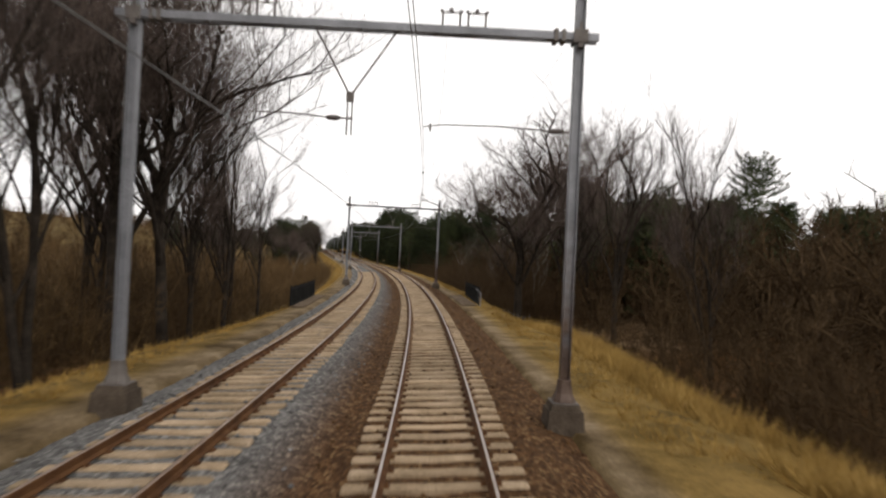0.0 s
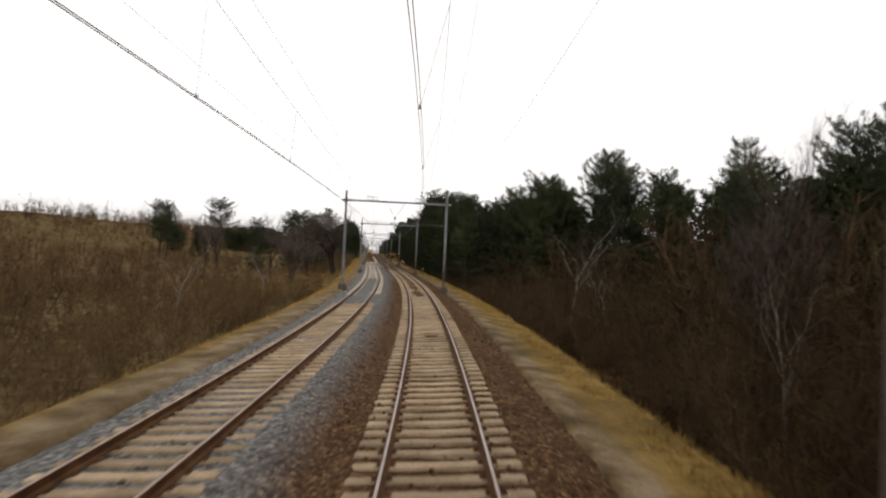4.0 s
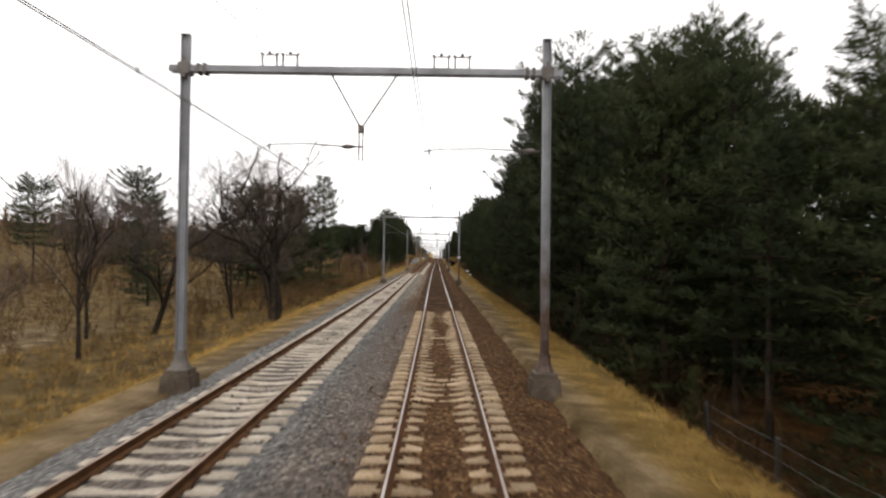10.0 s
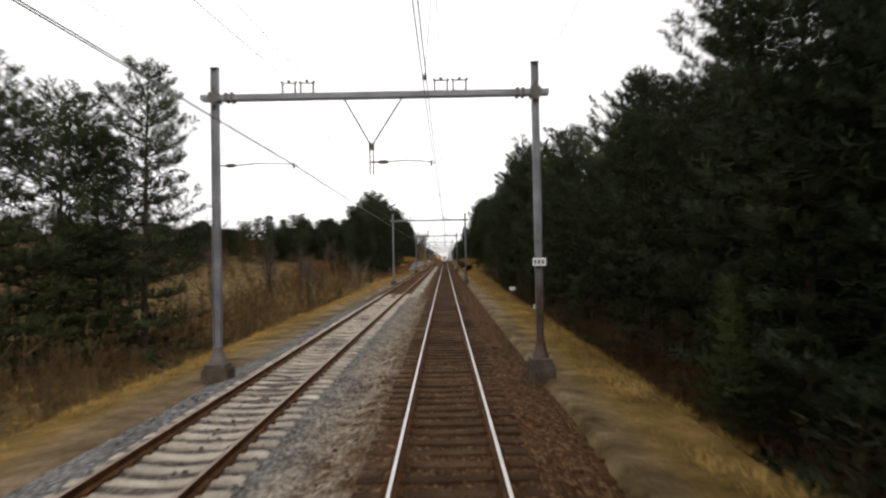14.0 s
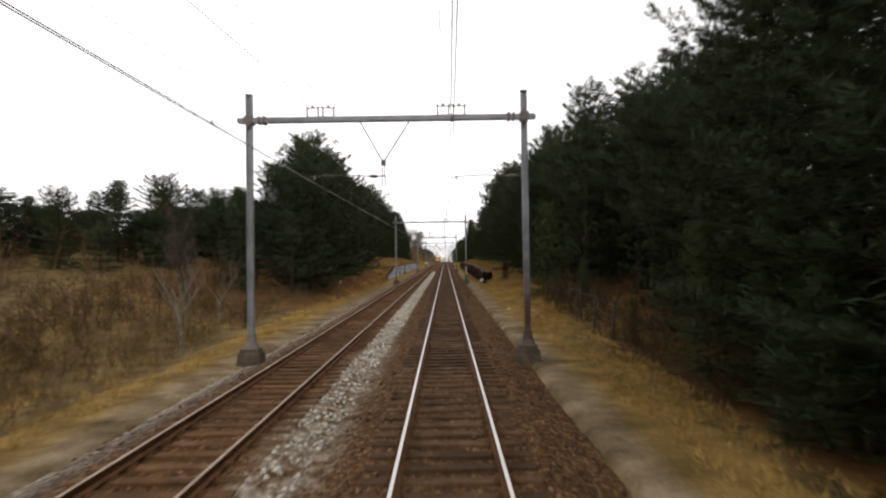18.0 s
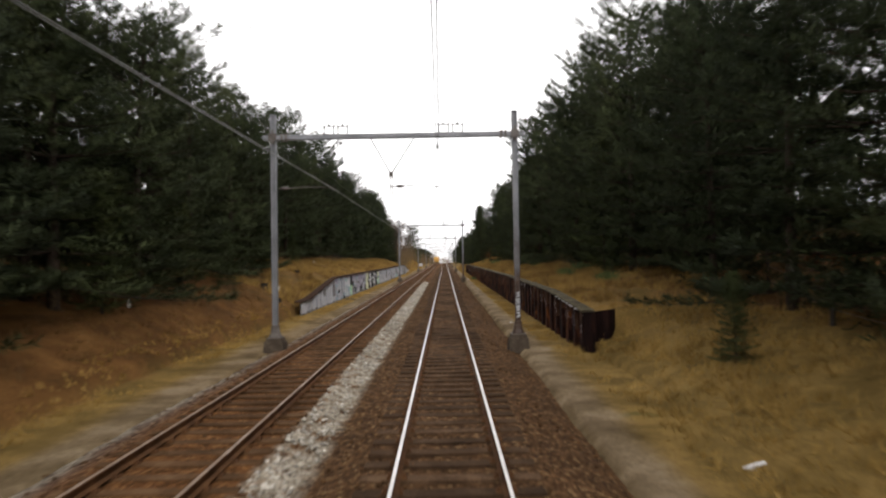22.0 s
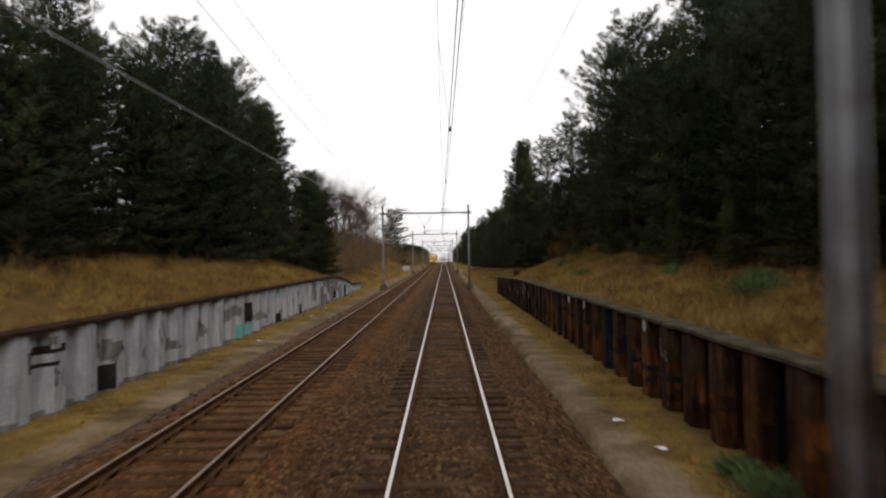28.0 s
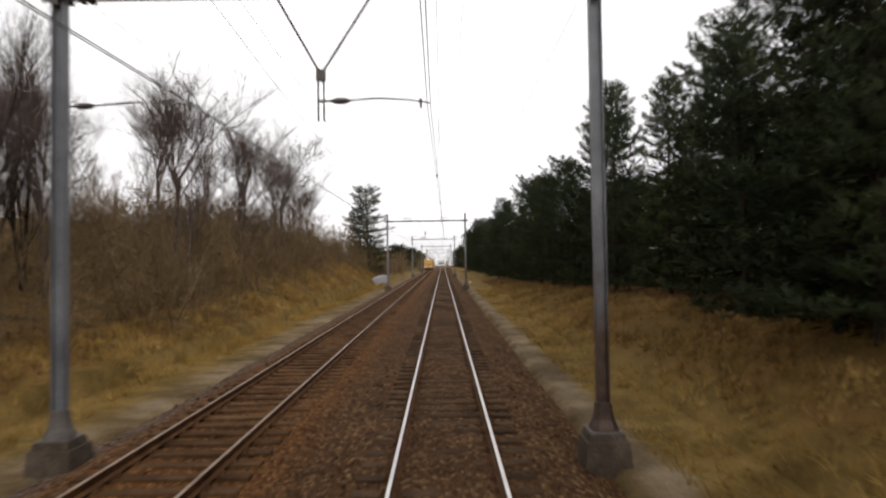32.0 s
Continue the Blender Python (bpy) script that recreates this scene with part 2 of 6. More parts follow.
def blend(nodes, links, fac, a, b, mode="MIX"):
    m = nodes.new("ShaderNodeMix")
    m.data_type, m.blend_type = "RGBA", mode
    for sock, v in ((m.inputs["Factor"], fac), (m.inputs["A"], a), (m.inputs["B"], b)):
        if isinstance(v, (int, float)):
            sock.default_value = v
        elif isinstance(v, tuple):
            sock.default_value = (*v, 1)
        else:
            links.new(v, sock)
    return m.outputs["Result"]


def bumped(nodes, links, b, height, strength, distance):
    n = nodes.new("ShaderNodeBump")
    n.inputs["Strength"].default_value, n.inputs["Distance"].default_value = strength, distance
    links.new(height, n.inputs["Height"])
    links.new(n.outputs[0], b.inputs["Normal"])


def attribute(nodes, name):
    a = nodes.new("ShaderNodeAttribute")
    a.attribute_name = name
    return a.outputs["Fac"]


def mottled(name, dark, mid, light, scale=3.0, fine=40.0, rough=0.85, metal=0.0, bump=0.4, dist=0.02, piece=0.0, island=0.0):
    """A surface with stains and grain in three tones; piece and island vary whole pieces."""
    m, n, l, b = material(name, rough, metal)
    p = position(n)
    big, small = noise_tex(n, l, p, scale, 5), noise_tex(n, l, p, fine, 3)
    c1 = ramp(n, l, big, [(0.3, dark), (0.5, mid), (0.72, light)])
    c2 = ramp(n, l, small, [(0.3, (0.55, 0.55, 0.55)), (0.7, (1.25, 1.25, 1.25))])
    col = blend(n, l, 0.75, c1, c2, "MULTIPLY")
    if piece or island:
        src = n.new("ShaderNodeObjectInfo").outputs["Random"] if piece else n.new("ShaderNodeNewGeometry").outputs["Random Per Island"]
        k = piece or island
        c3 = ramp(n, l, src, [(0.0, (1 - k, 1 - k, 1 - k)), (1.0, (1 + k, 1 + k * .96, 1 + k * .9))])
        col = blend(n, l, 1.0, col, c3, "MULTIPLY")
    l.new(col, b.inputs["Base Color"])
    bumped(n, l, b, small, bump, dist)
    return m


M_CONCRETE = mottled("sleeper_concrete", (.208, .1503, 0.0934), (.312, .2328, 0.1512), (.416, .3201, 0.2223), 1.3, 30, .9, piece=.18)
M_CONCRETE_J = mottled("sleeper_concrete_far", (.208, .1503, 0.0934), (.312, .2328, 0.1512), (.416, .3201, 0.2223), 1.3, 30, .9, island=.18)
M_CONCRETE_W = mottled("white_sleeper_concrete", (.25, .215, .17), (.37, .325, .265), (.48, .43, .36), 1.3, 30, .9, piece=.18)
M_CONCRETE_WJ = mottled("white_sleeper_concrete_far", (.25, .215, .17), (.37, .325, .265), (.48, .43, .36), 1.3, 30, .9, island=.18)
M_WOOD = mottled("sleeper_wood", (.0328, .0193, .011), (.0617, .036, .02), (.106, .0653, .0379), 2.0, 26, .9, piece=.3)
M_WOOD_J = mottled("sleeper_wood_far", (.0328, .0193, .011), (.0617, .036, .02), (.106, .0653, .0379), 2.0, 26, .9, island=.3)
M_WOOD_RUST = mottled("rusty_sleeper_wood", (.045, .024, .011), (.085, .045, .021), (.135, .078, .040), 2.0, 26, .9, piece=.25)
M_WOOD_RUST_J = mottled("rusty_sleeper_wood_far", (.045, .024, .011), (.085, .045, .021), (.135, .078, .040), 2.0, 26, .9, island=.25)
M_SHINE_NEW = mottled("rail_running_surface_narrow", (.30, .25, .22), (.40, .35, .32), (.50, .46, .43), 1.5, 80, .4, .8, .05)
M_RUST = mottled("rail_rust", (.0504, .0252, .012), (.0952, .045, .0204), (.1456, .072, .03), 2.5, 60, .8, .2)
M_SHINE = mottled("rail_running_surface", (.55, .53, .51), (.66, .64, .62), (.74, .72, .70), 1.5, 80, .28, .9, .05)
M_SHINE_OLD = mottled("rail_running_surface_dull", (.20, .14, .10), (.28, .20, .15), (.38, .30, .24), 1.5, 80, .45, .6, .05)
M_MAST = mottled("painted_steel_mast", (.135, .137, .146), (.195, .20, .213), (.265, .27, .29), 1.2, 50, .55, .3, .15)
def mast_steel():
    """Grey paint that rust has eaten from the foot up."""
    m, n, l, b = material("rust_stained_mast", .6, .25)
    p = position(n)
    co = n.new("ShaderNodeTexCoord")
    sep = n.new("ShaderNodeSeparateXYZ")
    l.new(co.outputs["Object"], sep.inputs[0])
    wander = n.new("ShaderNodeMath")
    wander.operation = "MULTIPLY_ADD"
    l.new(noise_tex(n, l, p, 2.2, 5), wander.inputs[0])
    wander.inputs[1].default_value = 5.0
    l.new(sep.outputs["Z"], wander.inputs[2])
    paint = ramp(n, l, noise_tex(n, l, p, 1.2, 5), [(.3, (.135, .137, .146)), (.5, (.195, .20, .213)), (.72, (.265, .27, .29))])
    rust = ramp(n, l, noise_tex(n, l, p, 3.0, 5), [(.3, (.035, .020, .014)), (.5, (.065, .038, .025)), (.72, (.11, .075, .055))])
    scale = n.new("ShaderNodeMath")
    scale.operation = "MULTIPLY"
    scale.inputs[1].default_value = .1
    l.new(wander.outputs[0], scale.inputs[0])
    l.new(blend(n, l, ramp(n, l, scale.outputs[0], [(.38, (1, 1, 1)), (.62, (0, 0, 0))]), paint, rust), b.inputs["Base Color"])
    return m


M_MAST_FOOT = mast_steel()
M_MAST_RUST = mottled("weathered_steel", (.075, .0629, .0555), (.12, .1036, .0925), (.1725, .1554, .1406), 2.2, 50, .7, .3, .2)
M_FOOT = mottled("footing_concrete", (.05, .038, .028), (.075, .058, .043), (.12, .095, .072), 2.5, 30, .95)
M_SLAB = mottled("dirt_covered_slab", (.065, .046, .030), (.105, .076, .050), (.155, .116, .080), 2.0, 26, .95)
M_INSUL = mottled("insulator_brown", (.04, .03, .03), (.06, .045, .04), (.09, .07, .06), 5, 60, .3)
M_WIRE = mottled("copper_wire", (.07, .07, .07), (.11, .11, .105), (.15, .15, .14), 2, 50, .5, .5, .05)
def streaked(name, tones, rough, metal, patchy=(.45, 1.6), vary=.32):
    """Upright runs of rust, grime and old coating."""
    m, n, l, b = material(name, rough, metal)
    p = position(n)
    squeeze = n.new("ShaderNodeMapping")
    squeeze.inputs["Scale"].default_value = (1, 1, .16)
    l.new(p, squeeze.inputs["Vector"])
    run, patch, grain = noise_tex(n, l, squeeze.outputs[0], 7, 4), noise_tex(n, l, p, 1.7, 4), noise_tex(n, l, p, 30, 3)
    c = ramp(n, l, run, list(zip((.28, .42, .55, .68, .8), tones)))
    lo, hi = patchy
    c = blend(n, l, .8, c, ramp(n, l, patch, [(.3, (lo, lo * .95, lo * .95)), (.5, (.95, .95, .95)), (.72, (hi, hi * .95, hi * .9))]), "MULTIPLY")
    c = blend(n, l, .7, c, ramp(n, l, grain, [(.3, (.6, .6, .6)), (.7, (1.25, 1.25, 1.25))]), "MULTIPLY")
    rnd = n.new("ShaderNodeObjectInfo").outputs["Random"]
    c = blend(n, l, 1.0, c, ramp(n, l, rnd, [(0, (1 - vary,) * 3), (1, (1 + vary * .9, 1 + vary * .8, 1 + vary * .7))]), "MULTIPLY")
    l.new(c, b.inputs["Base Color"])
    bumped(n, l, b, grain, .5, .02)
    return m


M_PILE_RUST = streaked("rusted_sheet_pile", [(.010, .005, .005), (.026, .011, .009), (.050, .020, .013), (.11, .042, .018), (.085, .055, .040)], .82, 0.0)
M_PILE_WORN = streaked("rusted_sheet_pile_worn", [(.020, .010, .008), (.040, .020, .014), (.078, .040, .023), (.105, .074, .055), (.17, .135, .11)], .82, 0.0)
M_PILE_DARK = streaked("sheet_pile_dark_coat_and_shade", [(.007, .004, .005), (.012, .006, .006), (.020, .009, .008), (.032, .014, .010), (.05, .021, .013)], .82, 0.0)
M_PILE_ORANGE = streaked("orange_rusted_sheet_pile", [(.018, .008, .006), (.05, .020, .010), (.12, .046, .016), (.20, .082, .026), (.16, .10, .06)], .85, 0.0)
M_PAINT = streaked("pale_grey_wall_paint", [(.22, .22, .24), (.34, .35, .38), (.42, .43, .47), (.48, .49, .53), (.55, .56, .60)], .6, 0.0, (.8, 1.12), .10)
M_PAINT_D = streaked("grimy_wall_paint", [(.08, .074, .070), (.13, .125, .125), (.19, .185, .19), (.25, .245, .255), (.30, .30, .31)], .65, 0.0, (.7, 1.2), .15)
M_SPRAY = {
    "black": mottled("spray_black", (.012, .011, .011), (.02, .018, .018), (.04, .036, .034), 3, 30, .85),
    "white": mottled("spray_white", (.42, .42, .44), (.54, .54, .56), (.66, .66, .68), 3, 30, .6),
    "green": mottled("spray_green", (.20, .42, .26), (.30, .55, .36), (.42, .62, .45), 3, 30, .6),
    "mauve": mottled("spray_mauve", (.20, .18, .24), (.28, .255, .32), (.36, .335, .40), 3, 30, .6),
    "blue": mottled("spray_blue", (.18, .26, .31), (.27, .36, .42), (.38, .46, .51), 3, 30, .6),
    "yellow": mottled("spray_pale_yellow", (.50, .52, .30), (.62, .64, .42), (.70, .72, .52), 3, 30, .6),
    "teal": mottled("spray_teal", (.09, .30, .28), (.15, .40, .36), (.22, .47, .42), 3, 30, .6),
}
M_CAP = mottled("mossy_capping", (.028, .023, .013), (.062, .052, .031), (.115, .098, .064), 2.4, 30, .9)
M_CAP_RUST = mottled("rusty_capping", (.018, .009, .006), (.034, .017, .011), (.062, .034, .022), 2.4, 30, .9)
M_IRON = mottled("black_painted_iron", (.008, .008, .008), (.014, .014, .013), (.026, .024, .022), 3, 40, .85)
M_POST = mottled("grey_weathered_post", (.03, .026, .022), (.05, .044, .038), (.09, .08, .07), 3, 40, .9)
M_SIGN = mottled("white_enamel", (.68, .68, .68), (.78, .78, .78), (.82, .82, .82), 2, 40, .4)
M_INK = mottled("sign_lettering", (.02, .02, .02), (.03, .03, .03), (.05, .05, .05), 2, 40, .6)
M_BARK = mottled("grey_brown_bark", (.014, .011, .0085), (.026, .0205, .0155), (.048, .038, .029), 2.2, 18, .95, 0, .8, .03)
M_TWIG = mottled("bare_twigs", (.058, .043, .036), (.098, .074, .062), (.15, .117, .10), 1.2, 12, .95, 0, .2, .01)
M_BRUSH = mottled("brown_brush_twigs", (.050, .031, .0135), (.088, .055, .025), (.140, .091, .043), .35, 5, .95, 0, .1, .01, island=.25)
M_BRUSH_T = mottled("tan_brush_twigs", (.085, .058, .030), (.150, .104, .055), (.235, .170, .095), .35, 5, .95, 0, .1, .01, island=.25)
M_BRUSH_D = mottled("dark_brush_twigs", (.029, .018, .009), (.054, .034, .017), (.092, .061, .033), .35, 5, .95, 0, .1, .01, island=.25)
M_BIRCH = mottled("pale_birch_bark", (.09, .076, .06), (.16, .142, .118), (.26, .24, .205), 2.5, 14, .9, 0, .4, .01)
M_PINEBARK = mottled("pine_bark", (.022, .017, .014), (.042, .031, .024), (.08, .056, .042), 2.2, 16, .95, 0, .8, .03)


def needle_material(name, dark, mid, light):
    m, n, l, b = material(name, .7)
    p = position(n)
    c = ramp(n, l, noise_tex(n, l, p, .45, 3), [(.3, dark), (.52, mid), (.72, light)])
    isl = n.new("ShaderNodeNewGeometry").outputs["Random Per Island"]
    c = blend(n, l, 1.0, c, ramp(n, l, isl, [(0, (.88, .89, .88)), (1, (1.14, 1.12, 1.08))]), "MULTIPLY")
    rnd = n.new("ShaderNodeObjectInfo").outputs["Random"]
    c = blend(n, l, 1.0, c, ramp(n, l, rnd, [(0, (.8, .82, .85)), (1, (1.22, 1.15, 1.0))]), "MULTIPLY")
    fine = noise_tex(n, l, p, 16, 3, .75)
    c = blend(n, l, .45, c, ramp(n, l, fine, [(.3, (.6, .62, .6)), (.5, (.97, .97, .97)), (.7, (1.4, 1.36, 1.3))]), "MULTIPLY")
    l.new(c, b.inputs["Base Color"])
    b.inputs["Specular IOR Level"].default_value = 0.12
    return m


M_NEEDLE = needle_material("pine_needles", (.018, .026, .012), (.036, .048, .021), (.066, .080, .036))
M_NEEDLE_Y = needle_material("young_pine_needles", (.030, .043, .016), (.056, .074, .028), (.092, .112, .042))
M_DEAD = needle_material("dead_beech_leaves", (.10, .036, .011), (.17, .064, .018), (.25, .11, .034))
M_GRASS = needle_material("dry_verge_grass", (.1395, .0889, .0258), (.2409, .1588, .0516), (.3804, .2666, .1008))
M_GRASS_B = needle_material("russet_bank_grass", (.075, .040, .014), (.145, .082, .030), (.25, .155, .066))
M_BROOM = needle_material("evergreen_broom", (.05, .08, .035), (.08, .12, .05), (.12, .17, .07))


def ground_material():
    m, n, l, b = material("heath_ground", .95)
    p = position(n)
    big, mid, fine = noise_tex(n, l, p, .10, 4), noise_tex(n, l, p, .8, 4), noise_tex(n, l, p, 14, 4, .7)
    grass = ramp(n, l, mid, [(.30, (.0877, .056, .016)), (.48, (.1517, .0982, .03)), (.62, (.2191, .1393, .0449)), (.75, (.118, .0914, .0267))])
    litter = ramp(n, l, mid, [(.30, (.0529, .0225, .0074)), (.5, (.0957, .0432, .0134)), (.72, (.155, .0778, .0253))])
    heath = ramp(n, l, mid, [(.30, (.055, .036, .015)), (.5, (.098, .066, .027)), (.72, (.165, .116, .048))])
    sand = ramp(n, l, mid, [(.3, (.115, .082, .050)), (.55, (.19, .140, .088)), (.78, (.27, .208, .14))])
    fuzzy = n.new("ShaderNodeMath")
    fuzzy.operation = "MULTIPLY_ADD"
    l.new(mid, fuzzy.inputs[0])
    fuzzy.inputs[1].default_value, fuzzy.inputs[2].default_value = 2.4, -1.2

    def mask(name):
        a = n.new("ShaderNodeMath")
        a.operation = "ADD"
        a.use_clamp = True
        mul = n.new("ShaderNodeMath")
        mul.operation = "MULTIPLY"
        src = attribute(n, name)
        tri = n.new("ShaderNodeMath")
        tri.operation = "MULTIPLY"
        inv = n.new("ShaderNodeMath")
        inv.operation = "SUBTRACT"
        inv.inputs[0].default_value = 1
        l.new(src, inv.inputs[1])
        l.new(src, tri.inputs[0])
        l.new(inv.outputs[0], tri.inputs[1])
        l.new(tri.outputs[0], mul.inputs[0])
        l.new(fuzzy.outputs[0], mul.inputs[1])
        sc = n.new("ShaderNodeMath")
        sc.operation = "MULTIPLY"
        sc.inputs[1].default_value = 4
        l.new(mul.outputs[0], sc.inputs[0])
        l.new(src, a.inputs[0])
        l.new(sc.outputs[0], a.inputs[1])
        return a.outputs[0]

    c = blend(n, l, mask("grass"), heath, grass)
    c = blend(n, l, mask("litter"), c, litter)
    c = blend(n, l, mask("sand"), c, sand)
    c = blend(n, l, .8, c, ramp(n, l, fine, [(.25, (.5, .5, .5)), (.5, (.95, .95, .95)), (.75, (1.4, 1.4, 1.4))]), "MULTIPLY")
    c = blend(n, l, .5, c, ramp(n, l, big, [(.3, (.72, .74, .7)), (.7, (1.2, 1.18, 1.1))]), "MULTIPLY")
    l.new(c, b.inputs["Base Color"])
    bumped(n, l, b, fine, .8, .06)
    return m


def ballast_material():
    m, n, l, b = material("track_ballast", .95)
    p = position(n)
    v = n.new("ShaderNodeTexVoronoi")
    v.inputs["Scale"].default_value = 17
    l.new(p, v.inputs["Vector"])
    stone = n.new("ShaderNodeSeparateColor")
    l.new(v.outputs["Color"], stone.inputs[0])
    mid = noise_tex(n, l, p, .9, 5)
    grey = ramp(n, l, stone.outputs[0], [(0, (.07, .068, .064)), (.5, (.145, .143, .14)), (.85, (.23, .225, .22)), (1, (.36, .35, .33))])
    brown = ramp(n, l, stone.outputs[0], [(0, (.0322, .0162, .0073)), (.5, (.0806, .0405, .0178)), (.85, (.1344, .0729, .033)), (1, (.2419, .1539, .0759))])
    pale = ramp(n, l, stone.outputs[0], [(0, (.16, .135, .10)), (.5, (.32, .28, .22)), (1, (.52, .47, .39))])
    ochre = ramp(n, l, stone.outputs[0], [(0, (.0672, .0252, .0066)), (.5, (.1512, .0594, .0156)), (1, (.2688, .117, .036))])
    c = blend(n, l, attribute(n, "grey"), brown, grey)
    c = blend(n, l, attribute(n, "ochre"), c, ochre)
    rough = n.new("ShaderNodeMath")
    rough.operation = "MULTIPLY"
    rough.use_clamp = True
    l.new(attribute(n, "pale"), rough.inputs[0])
    l.new(ramp(n, l, noise_tex(n, l, p, 2.4, 4), [(.36, (0, 0, 0)), (.56, (1.2, 1.2, 1.2))]), rough.inputs[1])
    c = blend(n, l, rough.outputs[0], c, pale)
    c = blend(n, l, .6, c, ramp(n, l, mid, [(.3, (.62, .6, .58)), (.7, (1.28, 1.26, 1.22))]), "MULTIPLY")
    # colour falls off towards each stone's edge, shade of the gaps painted in
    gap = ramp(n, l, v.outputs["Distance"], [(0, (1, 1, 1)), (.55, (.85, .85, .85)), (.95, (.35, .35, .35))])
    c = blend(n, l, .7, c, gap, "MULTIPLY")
    l.new(c, b.inputs["Base Color"])
    inv = n.new("ShaderNodeMath")
    inv.operation = "SUBTRACT"
    inv.inputs[0].default_value = 1
    l.new(v.outputs["Distance"], inv.inputs[1])
    bumped(n, l, b, inv.outputs[0], 1.0, .05)
    return m


M_GROUND = ground_material()
M_BALLAST = ballast_material()


# ---------------------------------------------------------------- mesh helpers
class Build:
    """Gathers vertices and faces for one mesh."""

    def __init__(self):
        self.v, self.f, self.m, self.count = [], [], [], 0

    def add(self, verts, faces, mat=0):
        verts = np.asarray(verts, float)
        self.v.append(verts)
        c = self.count
        self.f.extend([tuple(i + c for i in f) for f in faces])
        self.m.extend([mat] * len(faces))
        self.count += len(verts)

    def box(self, x0, x1, y0, y1, z0, z1, top=1.0, mat=0):
        """A block; top narrows its upper face."""
        cx, cy = (x0 + x1) / 2, (y0 + y1) / 2
        v = []
        for z, k in ((z0, 1.0), (z1, top)):
            for x, y in ((x0, y0), (x1, y0), (x1, y1), (x0, y1)):
                v.append((cx + (x - cx) * k, cy + (y - cy) * k, z))
        self.add(v, [(3, 2, 1, 0), (4, 5, 6, 7), (0, 1, 5, 4), (1, 2, 6, 5), (2, 3, 7, 6), (3, 0, 4, 7)], mat)

    def tube(self, pts, radii, sides=6, cap=True, mat=0):
        """A round rod through points."""
        pts = np.asarray(pts, float)
        n = len(pts)
        radii = np.broadcast_to(np.asarray(radii, float), (n,))
        d = np.gradient(pts, axis=0)
        d /= np.linalg.norm(d, axis=1)[:, None] + 1e-9
        ref = np.array([0, 0, 1.0]) if abs(d[0, 2]) < 0.9 else np.array([1.0, 0, 0])
        a = np.cross(d, ref)
        a /= np.linalg.norm(a, axis=1)[:, None] + 1e-9
        b = np.cross(d, a)
        ang = np.arange(sides) * 2 * math.pi / sides
        ring = pts[:, None] + radii[:, None, None] * (a[:, None] * np.cos(ang)[None, :, None] + b[:, None] * np.sin(ang)[None, :, None])
        f = []
        for i in range(n - 1):
            for j in range(sides):
                k = (j + 1) % sides
                f.append((i * sides + j, i * sides + k, (i + 1) * sides + k, (i + 1) * sides + j))
        if cap:
            f.append(tuple(range(sides)))
            f.append(tuple((n - 1) * sides + j for j in range(sides))[::-1])
        self.add(ring.reshape(-1, 3), f, mat)

    def sweep(self, rows, closed=True, caps=True, mat=0):
        """Skin between equal rows of points."""
        rows = np.asarray(rows, float)
        n, k = rows.shape[:2]
        f = []
        for i in range(n - 1):
            for j in range(k if closed else k - 1):
                q = (j + 1) % k
                f.append((i * k + j, i * k + q, (i + 1) * k + q, (i + 1) * k + j))
        if closed and caps:
            f.append(tuple(range(k))[::-1])
            f.append(tuple((n - 1) * k + j for j in range(k)))
        self.add(rows.reshape(-1, 3), f, mat)

    def mesh(self, name, mats, smooth=False):
        me = bpy.data.meshes.new(name)
        me.from_pydata(np.concatenate(self.v).tolist(), [], self.f)
        for m in (mats if isinstance(mats, (list, tuple)) else [mats]):
            me.materials.append(m)
        if any(self.m):
            me.polygons.foreach_set("material_index", self.m)
        if smooth:
            me.polygons.foreach_set("use_smooth", [True] * len(me.polygons))
        me.update()
        return me


def fast_mesh(name, verts, faces, mat, smooth=False, normals=None):
    """A mesh from arrays whose faces all have the same corner count."""
    verts, faces = np.asarray(verts, np.float32), np.asarray(faces, np.int32)
    me = bpy.data.meshes.new(name)
    n, k = faces.shape
    me.vertices.add(len(verts))
    me.vertices.foreach_set("co", verts.ravel())
    me.loops.add(n * k)
    me.loops.foreach_set("vertex_index", faces.ravel())
    me.polygons.add(n)
    me.polygons.foreach_set("loop_start", np.arange(0, n * k, k, dtype=np.int32))
    if smooth:
        me.polygons.foreach_set("use_smooth", np.ones(n, bool))
    me.materials.append(mat)
    me.update(calc_edges=True)
    if normals is not None:
        me.normals_split_custom_set_from_vertices(normals.astype(np.float32))
    return me


def part(name, mesh, parent, label="", matrix=None):
    ob = new(name, mesh)
    ob.parent = parent
    if matrix is not None:
        ob.matrix_local = matrix
    return tagged(ob, label) if label else ob


def thing(name, matrix, label, category, group="", kind=""):
    ob = new(name)
    ob.empty_display_size = 0.2
    ob.matrix_world = matrix
    return tagged(ob, label, category, group, kind)


def sheet(name, S, U, P, mat, label, masks):
    """A grid mesh over (S, U) with float masks on its points."""
    a, b = len(S), len(U)
    i = np.arange(a * b).reshape(a, b)
    f = np.stack([i[:-1, :-1], i[:-1, 1:], i[1:, 1:], i[1:, :-1]], -1).reshape(-1, 4)
    me = fast_mesh(name, P.reshape(-1, 3), f, mat, True)
    for key, val in masks.items():
        at = me.attributes.new(key, "FLOAT", "POINT")
        at.data.foreach_set("value", val.astype(np.float32).ravel())
    return tagged(new(name, me), label, "ground", kind="structure")


def ease(x, a, b):
    t = np.clip((x - a) / (b - a), 0, 1)
    return t * t * (3 - 2 * t)


